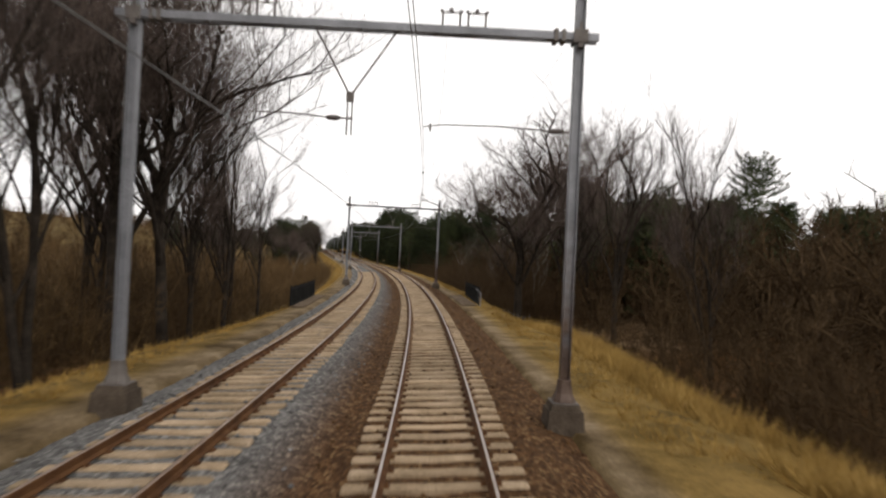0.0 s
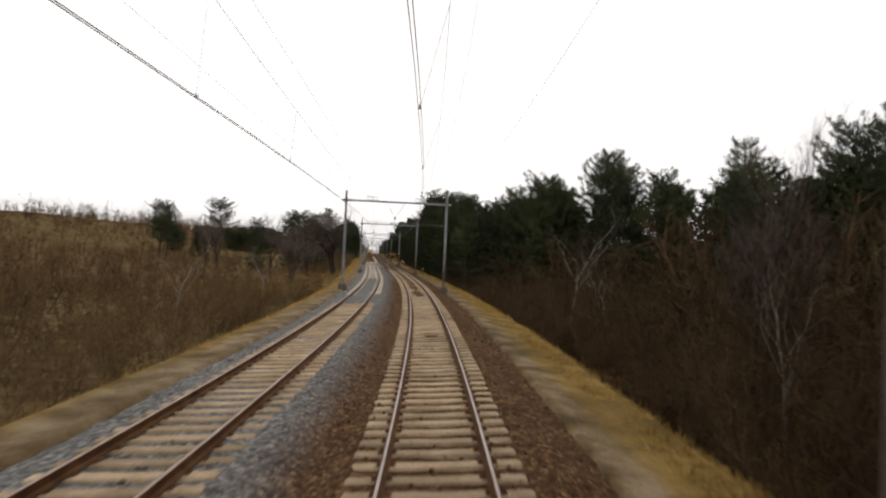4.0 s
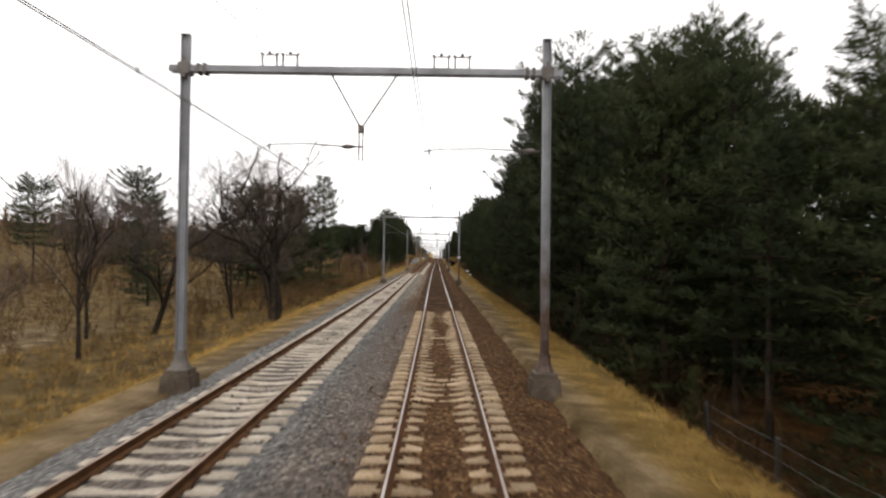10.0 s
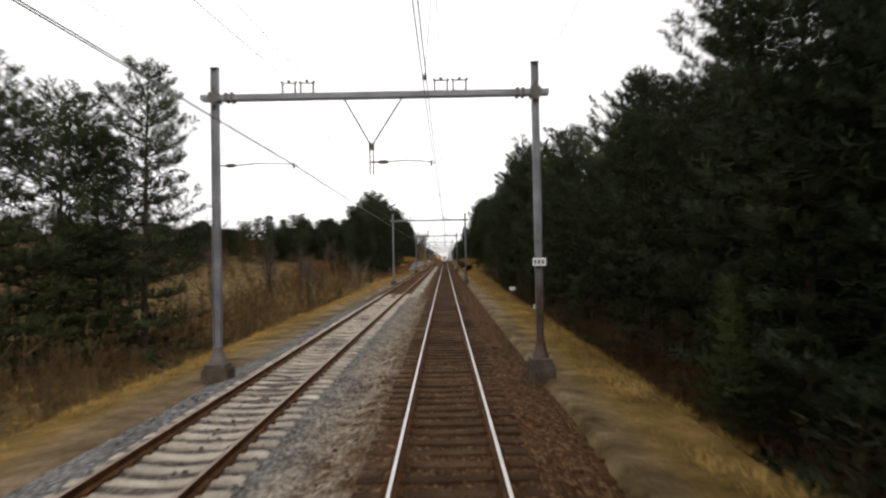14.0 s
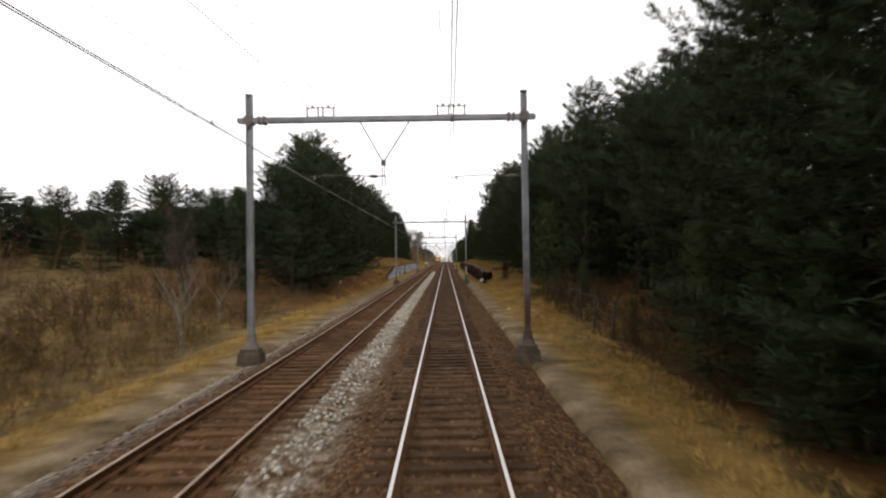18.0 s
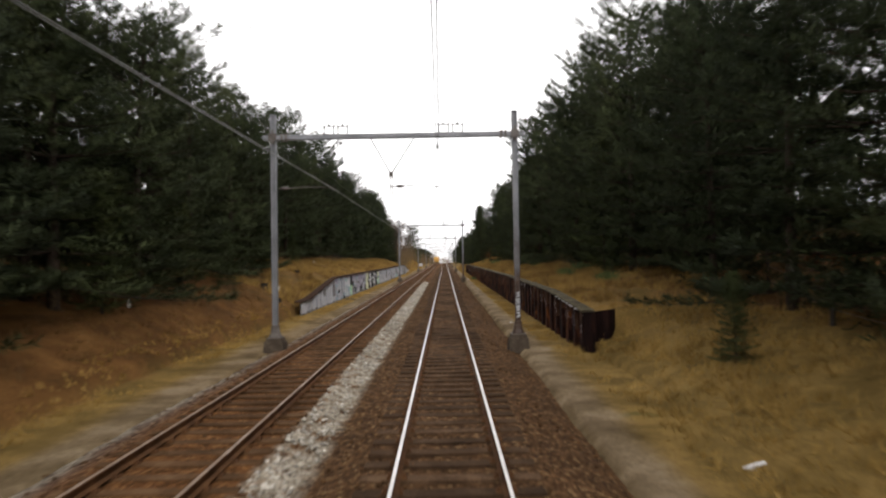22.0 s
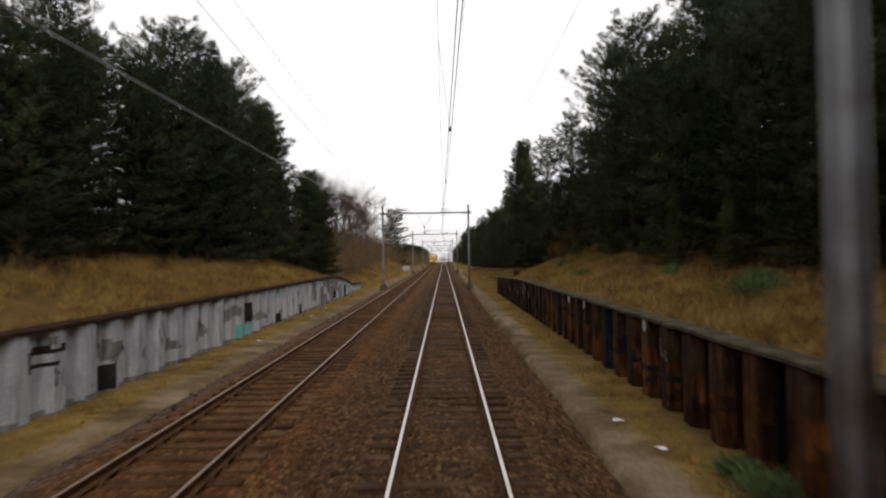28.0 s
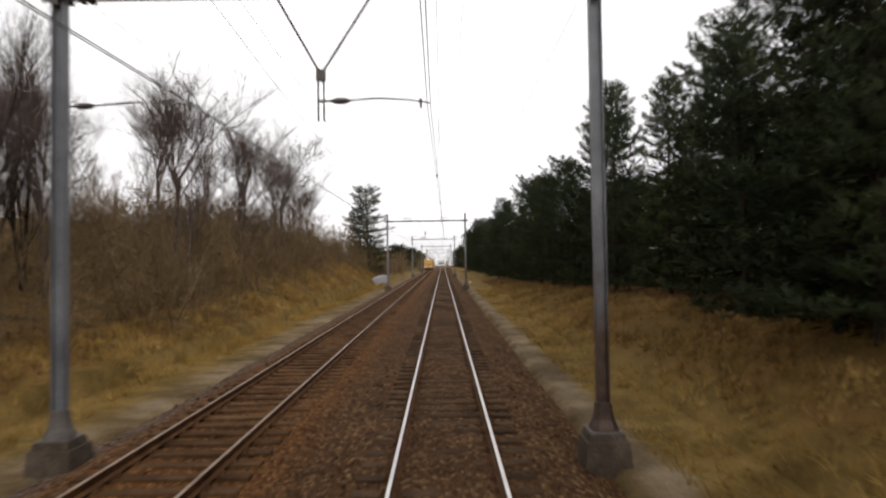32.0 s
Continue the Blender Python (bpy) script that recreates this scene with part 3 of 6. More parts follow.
# ---------------------------------------------------------------- ground and ballast
far_s = [-200, -150, -110, -80]
S_G = np.array(sorted(set(far_s + list(np.arange(-60, 560, 1.5)) + [334.1, 334.7, 449.6, 450.6] + list(np.arange(560, 760, 6.0))
                          + [780, 820, 880, 960, 1100, 1300, 1600, 2000, 2500, 2990])))
half_r = [2.3, 2.5, 2.7, 2.9, 3.1, 3.3, 3.5, 3.7, 3.9, 4.1, 4.5, 4.86, 4.88, 4.95, 5.5, 6.2, 7, 8, 9, 10.5, 12, 14, 16, 18, 21, 25, 30, 37, 46, 60, 80, 110, 150, 260, 500, 1000, 2000]
half_l = [5.9, 6.3, 6.8, 7.2, 7.5, 7.8, 8.1, 8.4, 8.67, 8.69, 8.9, 9.5, 10.2, 11, 12, 13, 14, 16, 18, 20, 23, 28, 35, 45, 55, 70, 95, 120, 150, 260, 500, 1000, 2000]
U_G = np.array(sorted([-u for u in half_l] + [-5, -2, 0.5] + half_r))
SS, UU = np.meshgrid(S_G, U_G, indexing="ij")
ZZ = ground(SS, UU)
wig = np.sin(SS * .21) * .18 + np.sin(SS * .67 + 2) * .1
m_sand = (.35 + .45 * ease(SS, 228, 242) - .8 * ease(SS, 330, 345)) * ease(UU, 2.4, 2.6) * (1 - ease(UU, 3.1 + wig * .6, 3.75 + wig * .6)) * ease(SS, 100, 150)
m_sand += ease(UU, 2.5, 2.9) * (1 - ease(UU, 3.0, 3.7)) * (1 - ease(SS, 100, 150)) * .7
m_sand += (1 - ease(-UU, 6.9 + wig, 7.5 + wig)) * ease(-UU, 6.0, 6.3) * .65
m_sand += .7 * ease(-UU, 24, 27) * (1 - ease(-UU, 31, 36)) * ease(SS, 168, 176) * (1 - ease(SS, 186, 200))
rim = np.interp(SS, [30, 150, 200], [8.3, 8.3, 9.4])
m_sand += .35 * ease(UU, 8, 10) * (1 - ease(UU, 22, 26)) * ease(SS, 42, 47) * (1 - ease(SS, 60, 64))
m_sand += .85 * ease(SS, 330, 345) * ease(UU, 2.5 + wig * .4, 2.8 + wig * .4) * (1 - ease(UU, 3.2 + wig * .4, 3.6 + wig * .4))
m_grass = ease(UU, 2.9, 3.6) * (1 - ease(UU, 9, 13)) + ease(-UU, 6.7, 7.4) * (1 - ease(-UU, rim, rim + 1.2))
m_grass *= 1 - ease(UU, 4.9, 5.8) * ease(SS, 55, 70) * (1 - ease(SS, 275, 300))
m_grass = np.where((SS > 330) & (SS < 560), np.maximum(m_grass, (np.abs(UU) > 4) * (np.abs(UU) < 24) * .6), m_grass)
m_litter = ease(SS, 296, 306) * (1 - ease(SS, 345, 358)) * ease(-UU, 8.2, 9.0) * .95 * (1 - ease(-UU, 20, 30))
m_litter = np.maximum(m_litter, (1 - ease(SS, 25, 45)) * ease(-UU, 9.5, 11) * .9)
m_litter = np.maximum(m_litter, ease(UU, 28, 40) * .8)
m_litter = np.maximum(m_litter, .42 * ease(SS, 330, 340) * (1 - ease(SS, 540, 560)) * ease(np.abs(UU + 1.8), 7.0, 7.6))
m_litter = np.maximum(m_litter, ease(SS, 340, 360) * (1 - ease(SS, 440, 455)) * ease(-UU, 11, 13) * .7)
m_litter = np.maximum(m_litter, ease(UU, 8.6, 10.5) * .85 * (1 - ease(SS, 480, 520)))
m_litter = np.maximum(m_litter, ease(UU, 5.2, 6.5) * .8 * ease(SS, 55, 70) * (1 - ease(SS, 275, 300)))
sheet("ground", S_G, U_G, spot(SS, UU, ZZ), M_GROUND, "dry yellow-brown grass, sand and leaf litter beside the line",
      {"sand": np.clip(m_sand, 0, 1), "grass": np.clip(m_grass, 0, 1), "litter": np.clip(m_litter, 0, 1)})

S_B = np.concatenate([np.arange(-40, 470, .5), np.arange(470, 760, 3.0)])
U_B = np.array([-6.6, -6.35, -6.1, -5.8, -5.55, -5.3, -5.0, -4.7, -4.15, -3.6, -3.3, -3.0, -2.75, -2.5, -2.2, -1.95, -1.7, -1.45, -1.15, -.85, -.5, 0, .5, .85, 1.15, 1.45, 1.7, 1.95, 2.2, 2.45, 2.7, 2.95])
SB, UB = np.meshgrid(S_B, U_B, indexing="ij")
rng_b = np.random.default_rng(4)
d_own, d_left = np.abs(UB), np.abs(UB - LEFT)


def bed(d):
    return np.interp(d, [0, .5, 1.3, 1.6, 2.05, 2.7], [-.235, -.225, -.215, -.24, -.34, -.52])


c_b = lean(SB)
z_own = bed(d_own) + np.sin(c_b) * np.clip(UB, -1.7, 1.7)
z_left = bed(d_left) + np.sin(c_b) * np.clip(UB - LEFT, -1.7, 1.7)
z_own = z_own + .042 * ease(SB, 320, 350) * (1 - ease(d_own, .45, .62))
z_b = np.maximum(z_own, z_left)
rough_b = rng_b.normal(0, .011, SB.shape) + .012 * np.sin(SB * 5.1 + UB * 3)
z_b = z_b + rough_b + .02 * np.sin(SB * .7 + UB * 1.1)
grey_m = (1 - ease(UB, -2.9, -1.7)) * np.where(SB > 112, .6 + .4 * ease(np.abs(UB - LEFT), .8, 1.3), 1) * (1 - ease(SB, 235, 262))
grey_m = np.maximum(grey_m, (1 - ease(UB, -1.6, -.9)) * ease(SB, 128, 146) * (1 - ease(SB, 172, 190)) * .6)
grey_m = np.maximum(grey_m, .35 * ease(SB, 225, 240) * (1 - ease(UB, -5.9, -5.2)))
pale_m = ease(UB, -2.95, -2.72) * (1 - ease(UB, -2.25, -1.95)) * ease(SB, 262, 285) * (1 - ease(SB, 360, 402))
pale_m = np.maximum(pale_m, ease(UB, -3.2, -2.85) * (1 - ease(UB, -2.2, -1.6)) * .6 * ease(SB, 236, 248) * (1 - ease(SB, 270, 290)))
pale_m = np.maximum(pale_m, ease(UB, -2.9, -2.5) * (1 - ease(UB, -1.7, -1.0)) * .6 * ease(SB, 180, 200) * (1 - ease(SB, 240, 255)))
pale_m = np.maximum(pale_m, (1 - ease(UB, -6.2, -5.7)) * .7 * ease(SB, 255, 270) * (1 - ease(SB, 380, 400)))
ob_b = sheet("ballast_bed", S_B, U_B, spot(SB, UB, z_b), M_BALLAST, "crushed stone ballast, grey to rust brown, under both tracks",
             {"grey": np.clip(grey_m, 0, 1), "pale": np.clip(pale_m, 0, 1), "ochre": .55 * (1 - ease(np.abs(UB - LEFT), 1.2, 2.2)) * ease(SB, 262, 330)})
ob_b["category"] = "ballast"

# loose stones on the ballast, nearest stretch
ico_v = np.array([(0, 0, .8), (.9, 0, .1), (.2, .85, 0), (-.75, .5, .1), (-.7, -.55, 0), (.3, -.9, .1), (0, 0, -.7)])
ico_f = np.array([(0, 1, 2), (0, 2, 3), (0, 3, 4), (0, 4, 5), (0, 5, 1), (6, 2, 1), (6, 3, 2), (6, 4, 3), (6, 5, 4), (6, 1, 5)])


def stones(name, count, s0, s1, ulo, uhi, mat, label, seed, size=(.03, .06)):
    r = np.random.default_rng(seed)
    s, u = r.uniform(s0, s1, count), r.uniform(ulo, uhi, count)
    keep = (np.abs(np.abs(u) - .753) > .12) & (np.abs(np.abs(u - LEFT) - .753) > .12)
    s, u = s[keep], u[keep]
    cc = lean(s)
    z = np.maximum(bed(np.abs(u)) + np.sin(cc) * np.clip(u, -1.7, 1.7), bed(np.abs(u - LEFT)) + np.sin(cc) * np.clip(u - LEFT, -1.7, 1.7))
    p = spot(s, u, z + .015)
    k = r.uniform(*size, len(s))
    jit = ico_v[None] * (1 + r.normal(0, .16, (len(s), 7, 3)))
    a = r.uniform(0, 6.28, len(s))
    ca, sa = np.cos(a)[:, None], np.sin(a)[:, None]
    v = np.stack([jit[..., 0] * ca - jit[..., 1] * sa, jit[..., 0] * sa + jit[..., 1] * ca, jit[..., 2] * .8], -1) * k[:, None, None] + p[:, None]
    f = ico_f[None] + (np.arange(len(s)) * 7)[:, None, None]
    return tagged(new(name, fast_mesh(name, v.reshape(-1, 3), f.reshape(-1, 3), mat)), label, "gravel", kind="stuff")


M_ST_BROWN = mottled("rusty_stones", (.0358, .0186, .0086), (.0824, .0437, .0198), (.1434, .0851, .0409), 1.5, 20, .95, 0, .2, .01, island=.45)
M_ST_GREY = mottled("grey_stones", (.08, .078, .075), (.145, .142, .14), (.24, .235, .23), 1.5, 20, .95, 0, .2, .01, island=.45)
M_ST_PALE = mottled("pale_stones", (.26, .24, .20), (.40, .37, .32), (.56, .53, .47), 1.5, 20, .95, 0, .2, .01, island=.35)
stones("loose_ballast", 11000, 4, 470, -1.9, 2.6, M_ST_BROWN, "loose rust-brown ballast stones", 11)
stones("loose_ballast", 6000, 4, 240, -6.2, -1.9, M_ST_GREY, "loose grey ballast stones", 12)
stones("loose_ballast", 3500, 240, 470, -6.2, -3.1, M_ST_BROWN, "loose brown ballast stones", 13)
stones("loose_ballast", 3600, 250, 396, -2.85, -2.1, M_ST_PALE, "heap of pale new ballast between the tracks", 14, (.035, .075))

# ---------------------------------------------------------------- rails and sleepers
RAIL = [(-.07, -.16), (.07, -.16), (.07, -.145), (.012, -.12), (.012, -.05), (.036, -.038), (.036, -.006), (-.036, -.006), (-.036, -.038), (-.012, -.05), (-.012, -.12), (-.07, -.145)]
HEAD = [(-.028, -.0055), (.028, -.0055), (.022, .0), (-.022, .0)]
HEAD_NARROW = [(-.021, -.0055), (.021, -.0055), (.016, .0), (-.016, .0)]
S_R = np.concatenate([np.arange(-40, 480, 2.0), np.arange(480, 900, 6.0)])


def track_rail(middle, side, top, label):
    u0 = middle + side * .7535
    spans = [(RAIL, S_R, M_RUST)] + ([(HEAD, S_R, top)] if middle else [(HEAD_NARROW, S_R[S_R <= 180], M_SHINE_NEW), (HEAD, S_R[S_R >= 180], top)])
    rail = None
    for prof, at, mat in spans:
        rows = np.stack([canted(at, u0 + du, np.full(at.shape, dz), middle) for du, dz in prof], 1)
        b = Build()
        b.sweep(rows)
        if rail is None:
            rail = tagged(new("rail", b.mesh("rail", mat)), label, "rail", "running rails", "structure")
        else:
            part("running_surface", b.mesh("running_surface", mat), rail, "worn bright steel strip")


for sd in (-1, 1):
    track_rail(0.0, sd, M_SHINE, "rusty steel rail with a bright worn top")
    track_rail(LEFT, sd, M_SHINE_OLD, "rusty brown steel rail with a dull top")


def sleeper_mesh(kind, mat):
    b = Build()
    if kind == "flat":
        rows = []
        for x, h, w in ((-1.26, -.19, .11), (-1.22, -.172, .125), (-.5, -.172, .125), (0, -.178, .115), (.5, -.172, .125), (1.22, -.172, .125), (1.26, -.19, .11)):
            rows.append([(x, -w - .015, -.36), (x, w + .015, -.36), (x, w, h - .015), (x, w - .018, h), (x, -w + .018, h), (x, -w, h - .015)])
        b.sweep(rows)
    elif kind == "arc":
        rows = []
        for x, h, w in ((-1.26, -.20, .12), (-1.2, -.168, .130), (-.6, -.162, .135), (-.3, -.195, .12), (0, -.213, .11), (.3, -.195, .12), (.6, -.162, .135), (1.2, -.168, .130), (1.26, -.20, .12)):
            rows.append([(x, -w - .02, -.36), (x, w + .02, -.36), (x, w, h - .03), (x, w - .035, h), (x, -w + .035, h), (x, -w, h - .03)])
        b.sweep(rows)
    elif kind == "bow":
        rows = []
        for x, h, w in ((-1.26, -.20, .11), (-1.2, -.165, .135), (-.62, -.160, .14), (-.38, -.205, .12), (-.14, -.243, .10), (.14, -.243, .10), (.38, -.205, .12), (.62, -.160, .14), (1.2, -.165, .135), (1.26, -.20, .11)):
            rows.append([(x, -w - .02, -.36), (x, w + .02, -.36), (x, w, h - .02), (x, w - .025, h), (x, -w + .025, h), (x, -w, h - .02)])
        b.sweep(rows)
    else:
        rows = []
        for x, h, w in ((-1.28, -.195, .118), (-1.26, -.182, .128), (-.4, -.188, .125), (.35, -.184, .127), (1.26, -.182, .128), (1.28, -.195, .118)):
            rows.append([(x, -w, -.36), (x, w, -.36), (x, w, h - .008), (x, w - .008, h), (x, -w + .008, h), (x, -w, h - .008)])
        b.sweep(rows)
    for sx in (-.7535, .7535):          # fastenings
        for k in (-1, 1):
            b.box(sx + k * .10 - .035, sx + k * .10 + .035, -.06, .06, -.2, -.125, .6, 1)
        b.box(sx - .15, sx + .15, -.085, .085, -.19, -.158, .95, 1)
    return b.mesh("sleeper", [mat, M_RUST])


def sleeper_pose(s, middle):
    p = canted(s, np.float64(middle), np.float64(0.0), middle)
    return pose(*[float(v) for v in p], 0, -math.degrees(float(lean(s))), math.degrees(float(heading(s))))


def sleepers(kind, middle, s0, s1, mats, label, limit=300):
    """A run of sleepers: the nearest as parts of their own, the rest joined."""
    track = thing("track_section", Matrix.Identity(4), label, "railway track", "track sections", "structure")
    me = sleeper_mesh(kind, mats[0])
    rr = random.Random(int(s0 * 7 + middle * 100))
    far = Build()
    s, i = s0, 0
    co = np.array([v.co for v in me.vertices])
    fc = [tuple(p.vertices) for p in me.polygons]
    fm = [p.material_index for p in me.polygons]
    while s < s1:
        m = sleeper_pose(s, middle) @ pose(rr.uniform(-.02, .02), rr.uniform(-.015, .015), rr.uniform(-.006, .004), 0, 0, rr.uniform(-.7, .7))
        if i < limit and s < 480:
            part("sleeper", me, track, matrix=m)
            i += 1
        else:
            a = np.array(m)
            w = co @ a[:3, :3].T + a[:3, 3]
            c = far.count
            far.v.append(w)
            far.f.extend([tuple(q + c for q in f) for f in fc])
            far.m.extend(fm)
            far.count += len(w)
        s += .6
    if far.count:
        tagged(part("sleepers", far.mesh("sleepers", [mats[1], M_RUST]), track), kind="stuff")


sleepers("flat", 0.0, -13.57, 105.4, (M_CONCRETE, M_CONCRETE_J), "straight-topped pale concrete sleepers in brown ballast")
sleepers("bow", 0.0, 105.6, 179.9, (M_CONCRETE, M_CONCRETE_J), "concrete sleepers with a sunken middle in ballast")
sleepers("wood", 0.0, 180.3, 640, (M_WOOD, M_WOOD_J), "dark weathered wooden sleepers in brown ballast")
sleepers("flat", LEFT, -13.3, 97.2, (M_CONCRETE, M_CONCRETE_J), "straight-topped pale concrete sleepers in grey ballast")
sleepers("arc", LEFT, 106.6, 254.4, (M_CONCRETE_W, M_CONCRETE_WJ), "broad pale concrete sleepers with rounded tops in grey ballast")
sleepers("wood", LEFT, 254.9, 640, (M_WOOD_RUST, M_WOOD_RUST_J), "dark wooden sleepers of the rusty track")

# ballast laid over the other track's sleepers
sb2 = np.arange(96.6, 106.01, .4)
ub2 = np.array([-1.6, -1.35, -1.0, -.9, -.66, -.3, 0, .3, .66, .9, 1.0, 1.35, 1.6])
s2, u2 = np.meshgrid(sb2, ub2, indexing="ij")
end = np.minimum(ease(s2, 96.6, 98), 1 - ease(s2, 104, 106))
z2 = -.23 + .085 * end * (np.abs(u2) < 1.5) + np.random.default_rng(8).normal(0, .008, s2.shape)
p2 = canted(s2, LEFT + u2, z2, LEFT)
ob2 = sheet("ballast_bed", sb2, ub2, p2, M_BALLAST, "grey ballast covering the sleepers of a track", {"grey": np.ones(s2.shape), "pale": np.zeros(s2.shape), "ochre": np.zeros(s2.shape)})
ob2["category"] = "ballast"
sb3 = np.arange(105.0, 140.01, .4)
ub3 = np.array([-.6, -.52, -.42, -.2, 0, .2, .42, .52, .6])
s3, u3 = np.meshgrid(sb3, ub3, indexing="ij")
z3 = -.26 + .105 * (1 - ease(s3, 134, 140)) * ease(.6 - np.abs(u3), 0, .12) + np.random.default_rng(9).normal(0, .010, s3.shape)
ob3 = sheet("ballast_bed", sb3, ub3, canted(s3, LEFT + u3, z3, LEFT), M_BALLAST, "grey ballast heaped between two rails", {"grey": np.ones(s3.shape), "pale": np.zeros(s3.shape), "ochre": np.zeros(s3.shape)})
ob3["category"] = "ballast"


# ---------------------------------------------------------------- overhead line portals
PORTALS = [12.46, 61.9, 113.59, 159.03, 217.22, 276.51, 335.55, 399.82, 460.28, 520.94, 581.0, 641.0, 701.0, 761.0]
SHIFT = [.03, -.03, -.13, -.05, .04, .03, .06, -.02, .01, .06, 0, 0, 0, 0]
UL, UR, HB = -6.13, 2.48, 7.29


def h_profile(b, x, z0, z1, depth=.185, width=.19, flange=.016, web=.012):
    """A rolled H section, standing up."""
    d, e, w, k = depth / 2, depth / 2 - flange, width / 2, web / 2
    ring = [(-d, -w), (-e, -w), (-e, -k), (e, -k), (e, -w), (d, -w), (d, w), (e, w), (e, k), (-e, k), (-e, w), (-d, w)]
    b.sweep([[(x + p, q, z) for p, q in ring] for z in (z0, z1)])
    if x > 0:
        b.m = [1] * len(b.m)


def portal(m, near_arm):
    root = thing("catenary_portal", m, "grey steel overhead-line portal spanning both tracks", "catenary portal", "catenary portals")
    for x in (UL, UR):
        b = Build()
        h_profile(b, x, .195, 8.1)
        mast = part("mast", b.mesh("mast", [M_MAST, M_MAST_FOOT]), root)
        b = Build()
        b.box(x - .11, x + .11, -.11, .11, 8.1, 8.112)
        part("cap_plate", b.mesh("cap_plate", M_MAST), mast)
        b = Build()
        b.box(x - .25, x + .25, -.25, .25, .168, .196)
        plate = part("base_plate", b.mesh("base_plate", M_MAST_RUST), mast, "rusted base plate")
        b = Build()                                                 # flared boot over the base plate
        b.sweep([[(x + k * px, k * py, z) for px, py in ((-1, -.55), (-.55, -1), (.55, -1), (1, -.55), (1, .55), (.55, 1), (-.55, 1), (-1, .55))] for z, k in ((.197, .215), (.25, .20), (.36, .155), (.52, .128), (.62, .122))])
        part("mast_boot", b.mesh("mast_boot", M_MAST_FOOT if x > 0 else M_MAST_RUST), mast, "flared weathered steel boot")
        b = Build()
        b.box(x - .39, x + .39, -.39, .39, -.75, .05, .84)
        b.box(x - .285, x + .285, -.285, .285, .05, .167, .94)
        part("footing", b.mesh("footing", M_FOOT), root, "dark stained concrete footing block")
        b = Build()                                                 # clamps that hold the beam
        s_in = 1 if x < 0 else -1
        b.box(x - .14, x + .14, -.17, -.13, HB - .13, HB + .13)
        b.box(x - .14, x + .14, .13, .17, HB - .13, HB + .13)
        b.box(x + s_in * .48 - .04, x + s_in * .48 + .04, -.15, .15, HB - .12, HB + .12)
        b.box(x + s_in * .33 - .035, x + s_in * .33 + .035, -.15, .15, HB - .115, HB + .115)
        b.box(x - .05, x + .05, -.16, .16, HB - .22, HB - .13)
        part("beam_clamp", b.mesh("beam_clamp", M_MAST_RUST), mast)
    b = Build()                                                     # beam of two channels
    for k in (-1, 1):
        b.box(UL - .36, UR + .36, k * .12 - .006, k * .12 + .006, HB - .075, HB + .075)
        for z in (-.071, .071):
            b.box(UL - .36, UR + .36, *sorted((k * .114, k * .05)), HB + z - .004, HB + z + .004)
    for i in range(11):
        x = UL + .6 + i * (UR - UL - 1.2) / 10
        b.box(x - .05, x + .05, -.113, .113, HB - .066, HB + .066)
    part("beam", b.mesh("beam", M_MAST), root)
    for u in (-4.14, -3.65, -.045, .455):                           # insulator frames on the beam
        b = Build()
        for dx in (-.17, .17):
            b.box(u + dx - .02, u + dx + .02, -.02, .02, HB + .075, HB + .36)
        b.box(u - .22, u + .22, -.05, .05, HB + .075, HB + .1)
        b.box(u - .19, u + .19, -.018, .018, HB + .36, HB + .385)
        fr = part("insulator_frame", b.mesh("insulator_frame", M_MAST_RUST), root)
        for dx, h in ((-.19, .05), (0, .085), (.19, .05)):
            b = Build()
            b.tube([(u + dx, 0, HB + .375), (u + dx, 0, HB + .375 + h * .5), (u + dx, 0, HB + .375 + h)], [.03, .045, .022], 8)
            part("insulator", b.mesh("insulator", M_INSUL, True), fr)
    apex = (-1.94, 0, 5.92)
    for x in (-2.66, -1.10):
        b = Build()
        b.tube([(x, 0, HB - .075), apex], [.021, .021], 6)
        part("hanger_strut", b.mesh("hanger_strut", M_MAST_RUST), root)
    b = Build()
    b.box(apex[0] - .07, apex[0] + .07, -.05, .05, apex[2] - .1, apex[2] + .08)
    for dx in (-.045, .045):
        b.tube([(apex[0] + dx, 0, apex[2]), (apex[0] + dx, 0, 5.16)], [.017, .017], 6)
    b.box(apex[0] - .06, apex[0] + .06, -.02, .02, 5.47, 5.51)
    part("drop_tube", b.mesh("drop_tube", M_MAST_RUST), root)
    arms = ((apex[0] - .04, LEFT - .1, 5.49, 5.50), (UR - .13, near_arm, 5.44, 5.42)) if near_arm < -.4 or near_arm > 0 else ((apex[0] + .04, near_arm, 5.49, 5.46), (UL + .13, LEFT + .25, 5.47, 5.46))
    for x0, x1, z0, z1 in arms:
        b = Build()
        d = 1 if x1 > x0 else -1
        b.tube([(x0, 0, z0), (x0 + d * .12, 0, z0)], [.02, .02], 6)
        b.tube([(x0 + d * .42, 0, z0 + .005), ((x0 + x1) / 2, 0, (z0 + z1) / 2 + .05), (x1 - d * .35, 0, z1 + .035), (x1, 0, z1 - .02)], [.016, .015, .013, .012], 6)
        b.box(x1 - d * .14 - .02, x1 - d * .14 + .02, -.02, .02, z1 - .1, z1 + .05)
        arm = part("registration_arm", b.mesh("registration_arm", M_MAST_RUST), root)
        b = Build()
        xs = np.linspace(x0 + d * .12, x0 + d * .42, 7)
        b.tube([(x, 0, z0) for x in xs], [.02, .045, .055, .055, .055, .045, .02], 8)
        part("insulator", b.mesh("insulator", M_INSUL, True), arm)
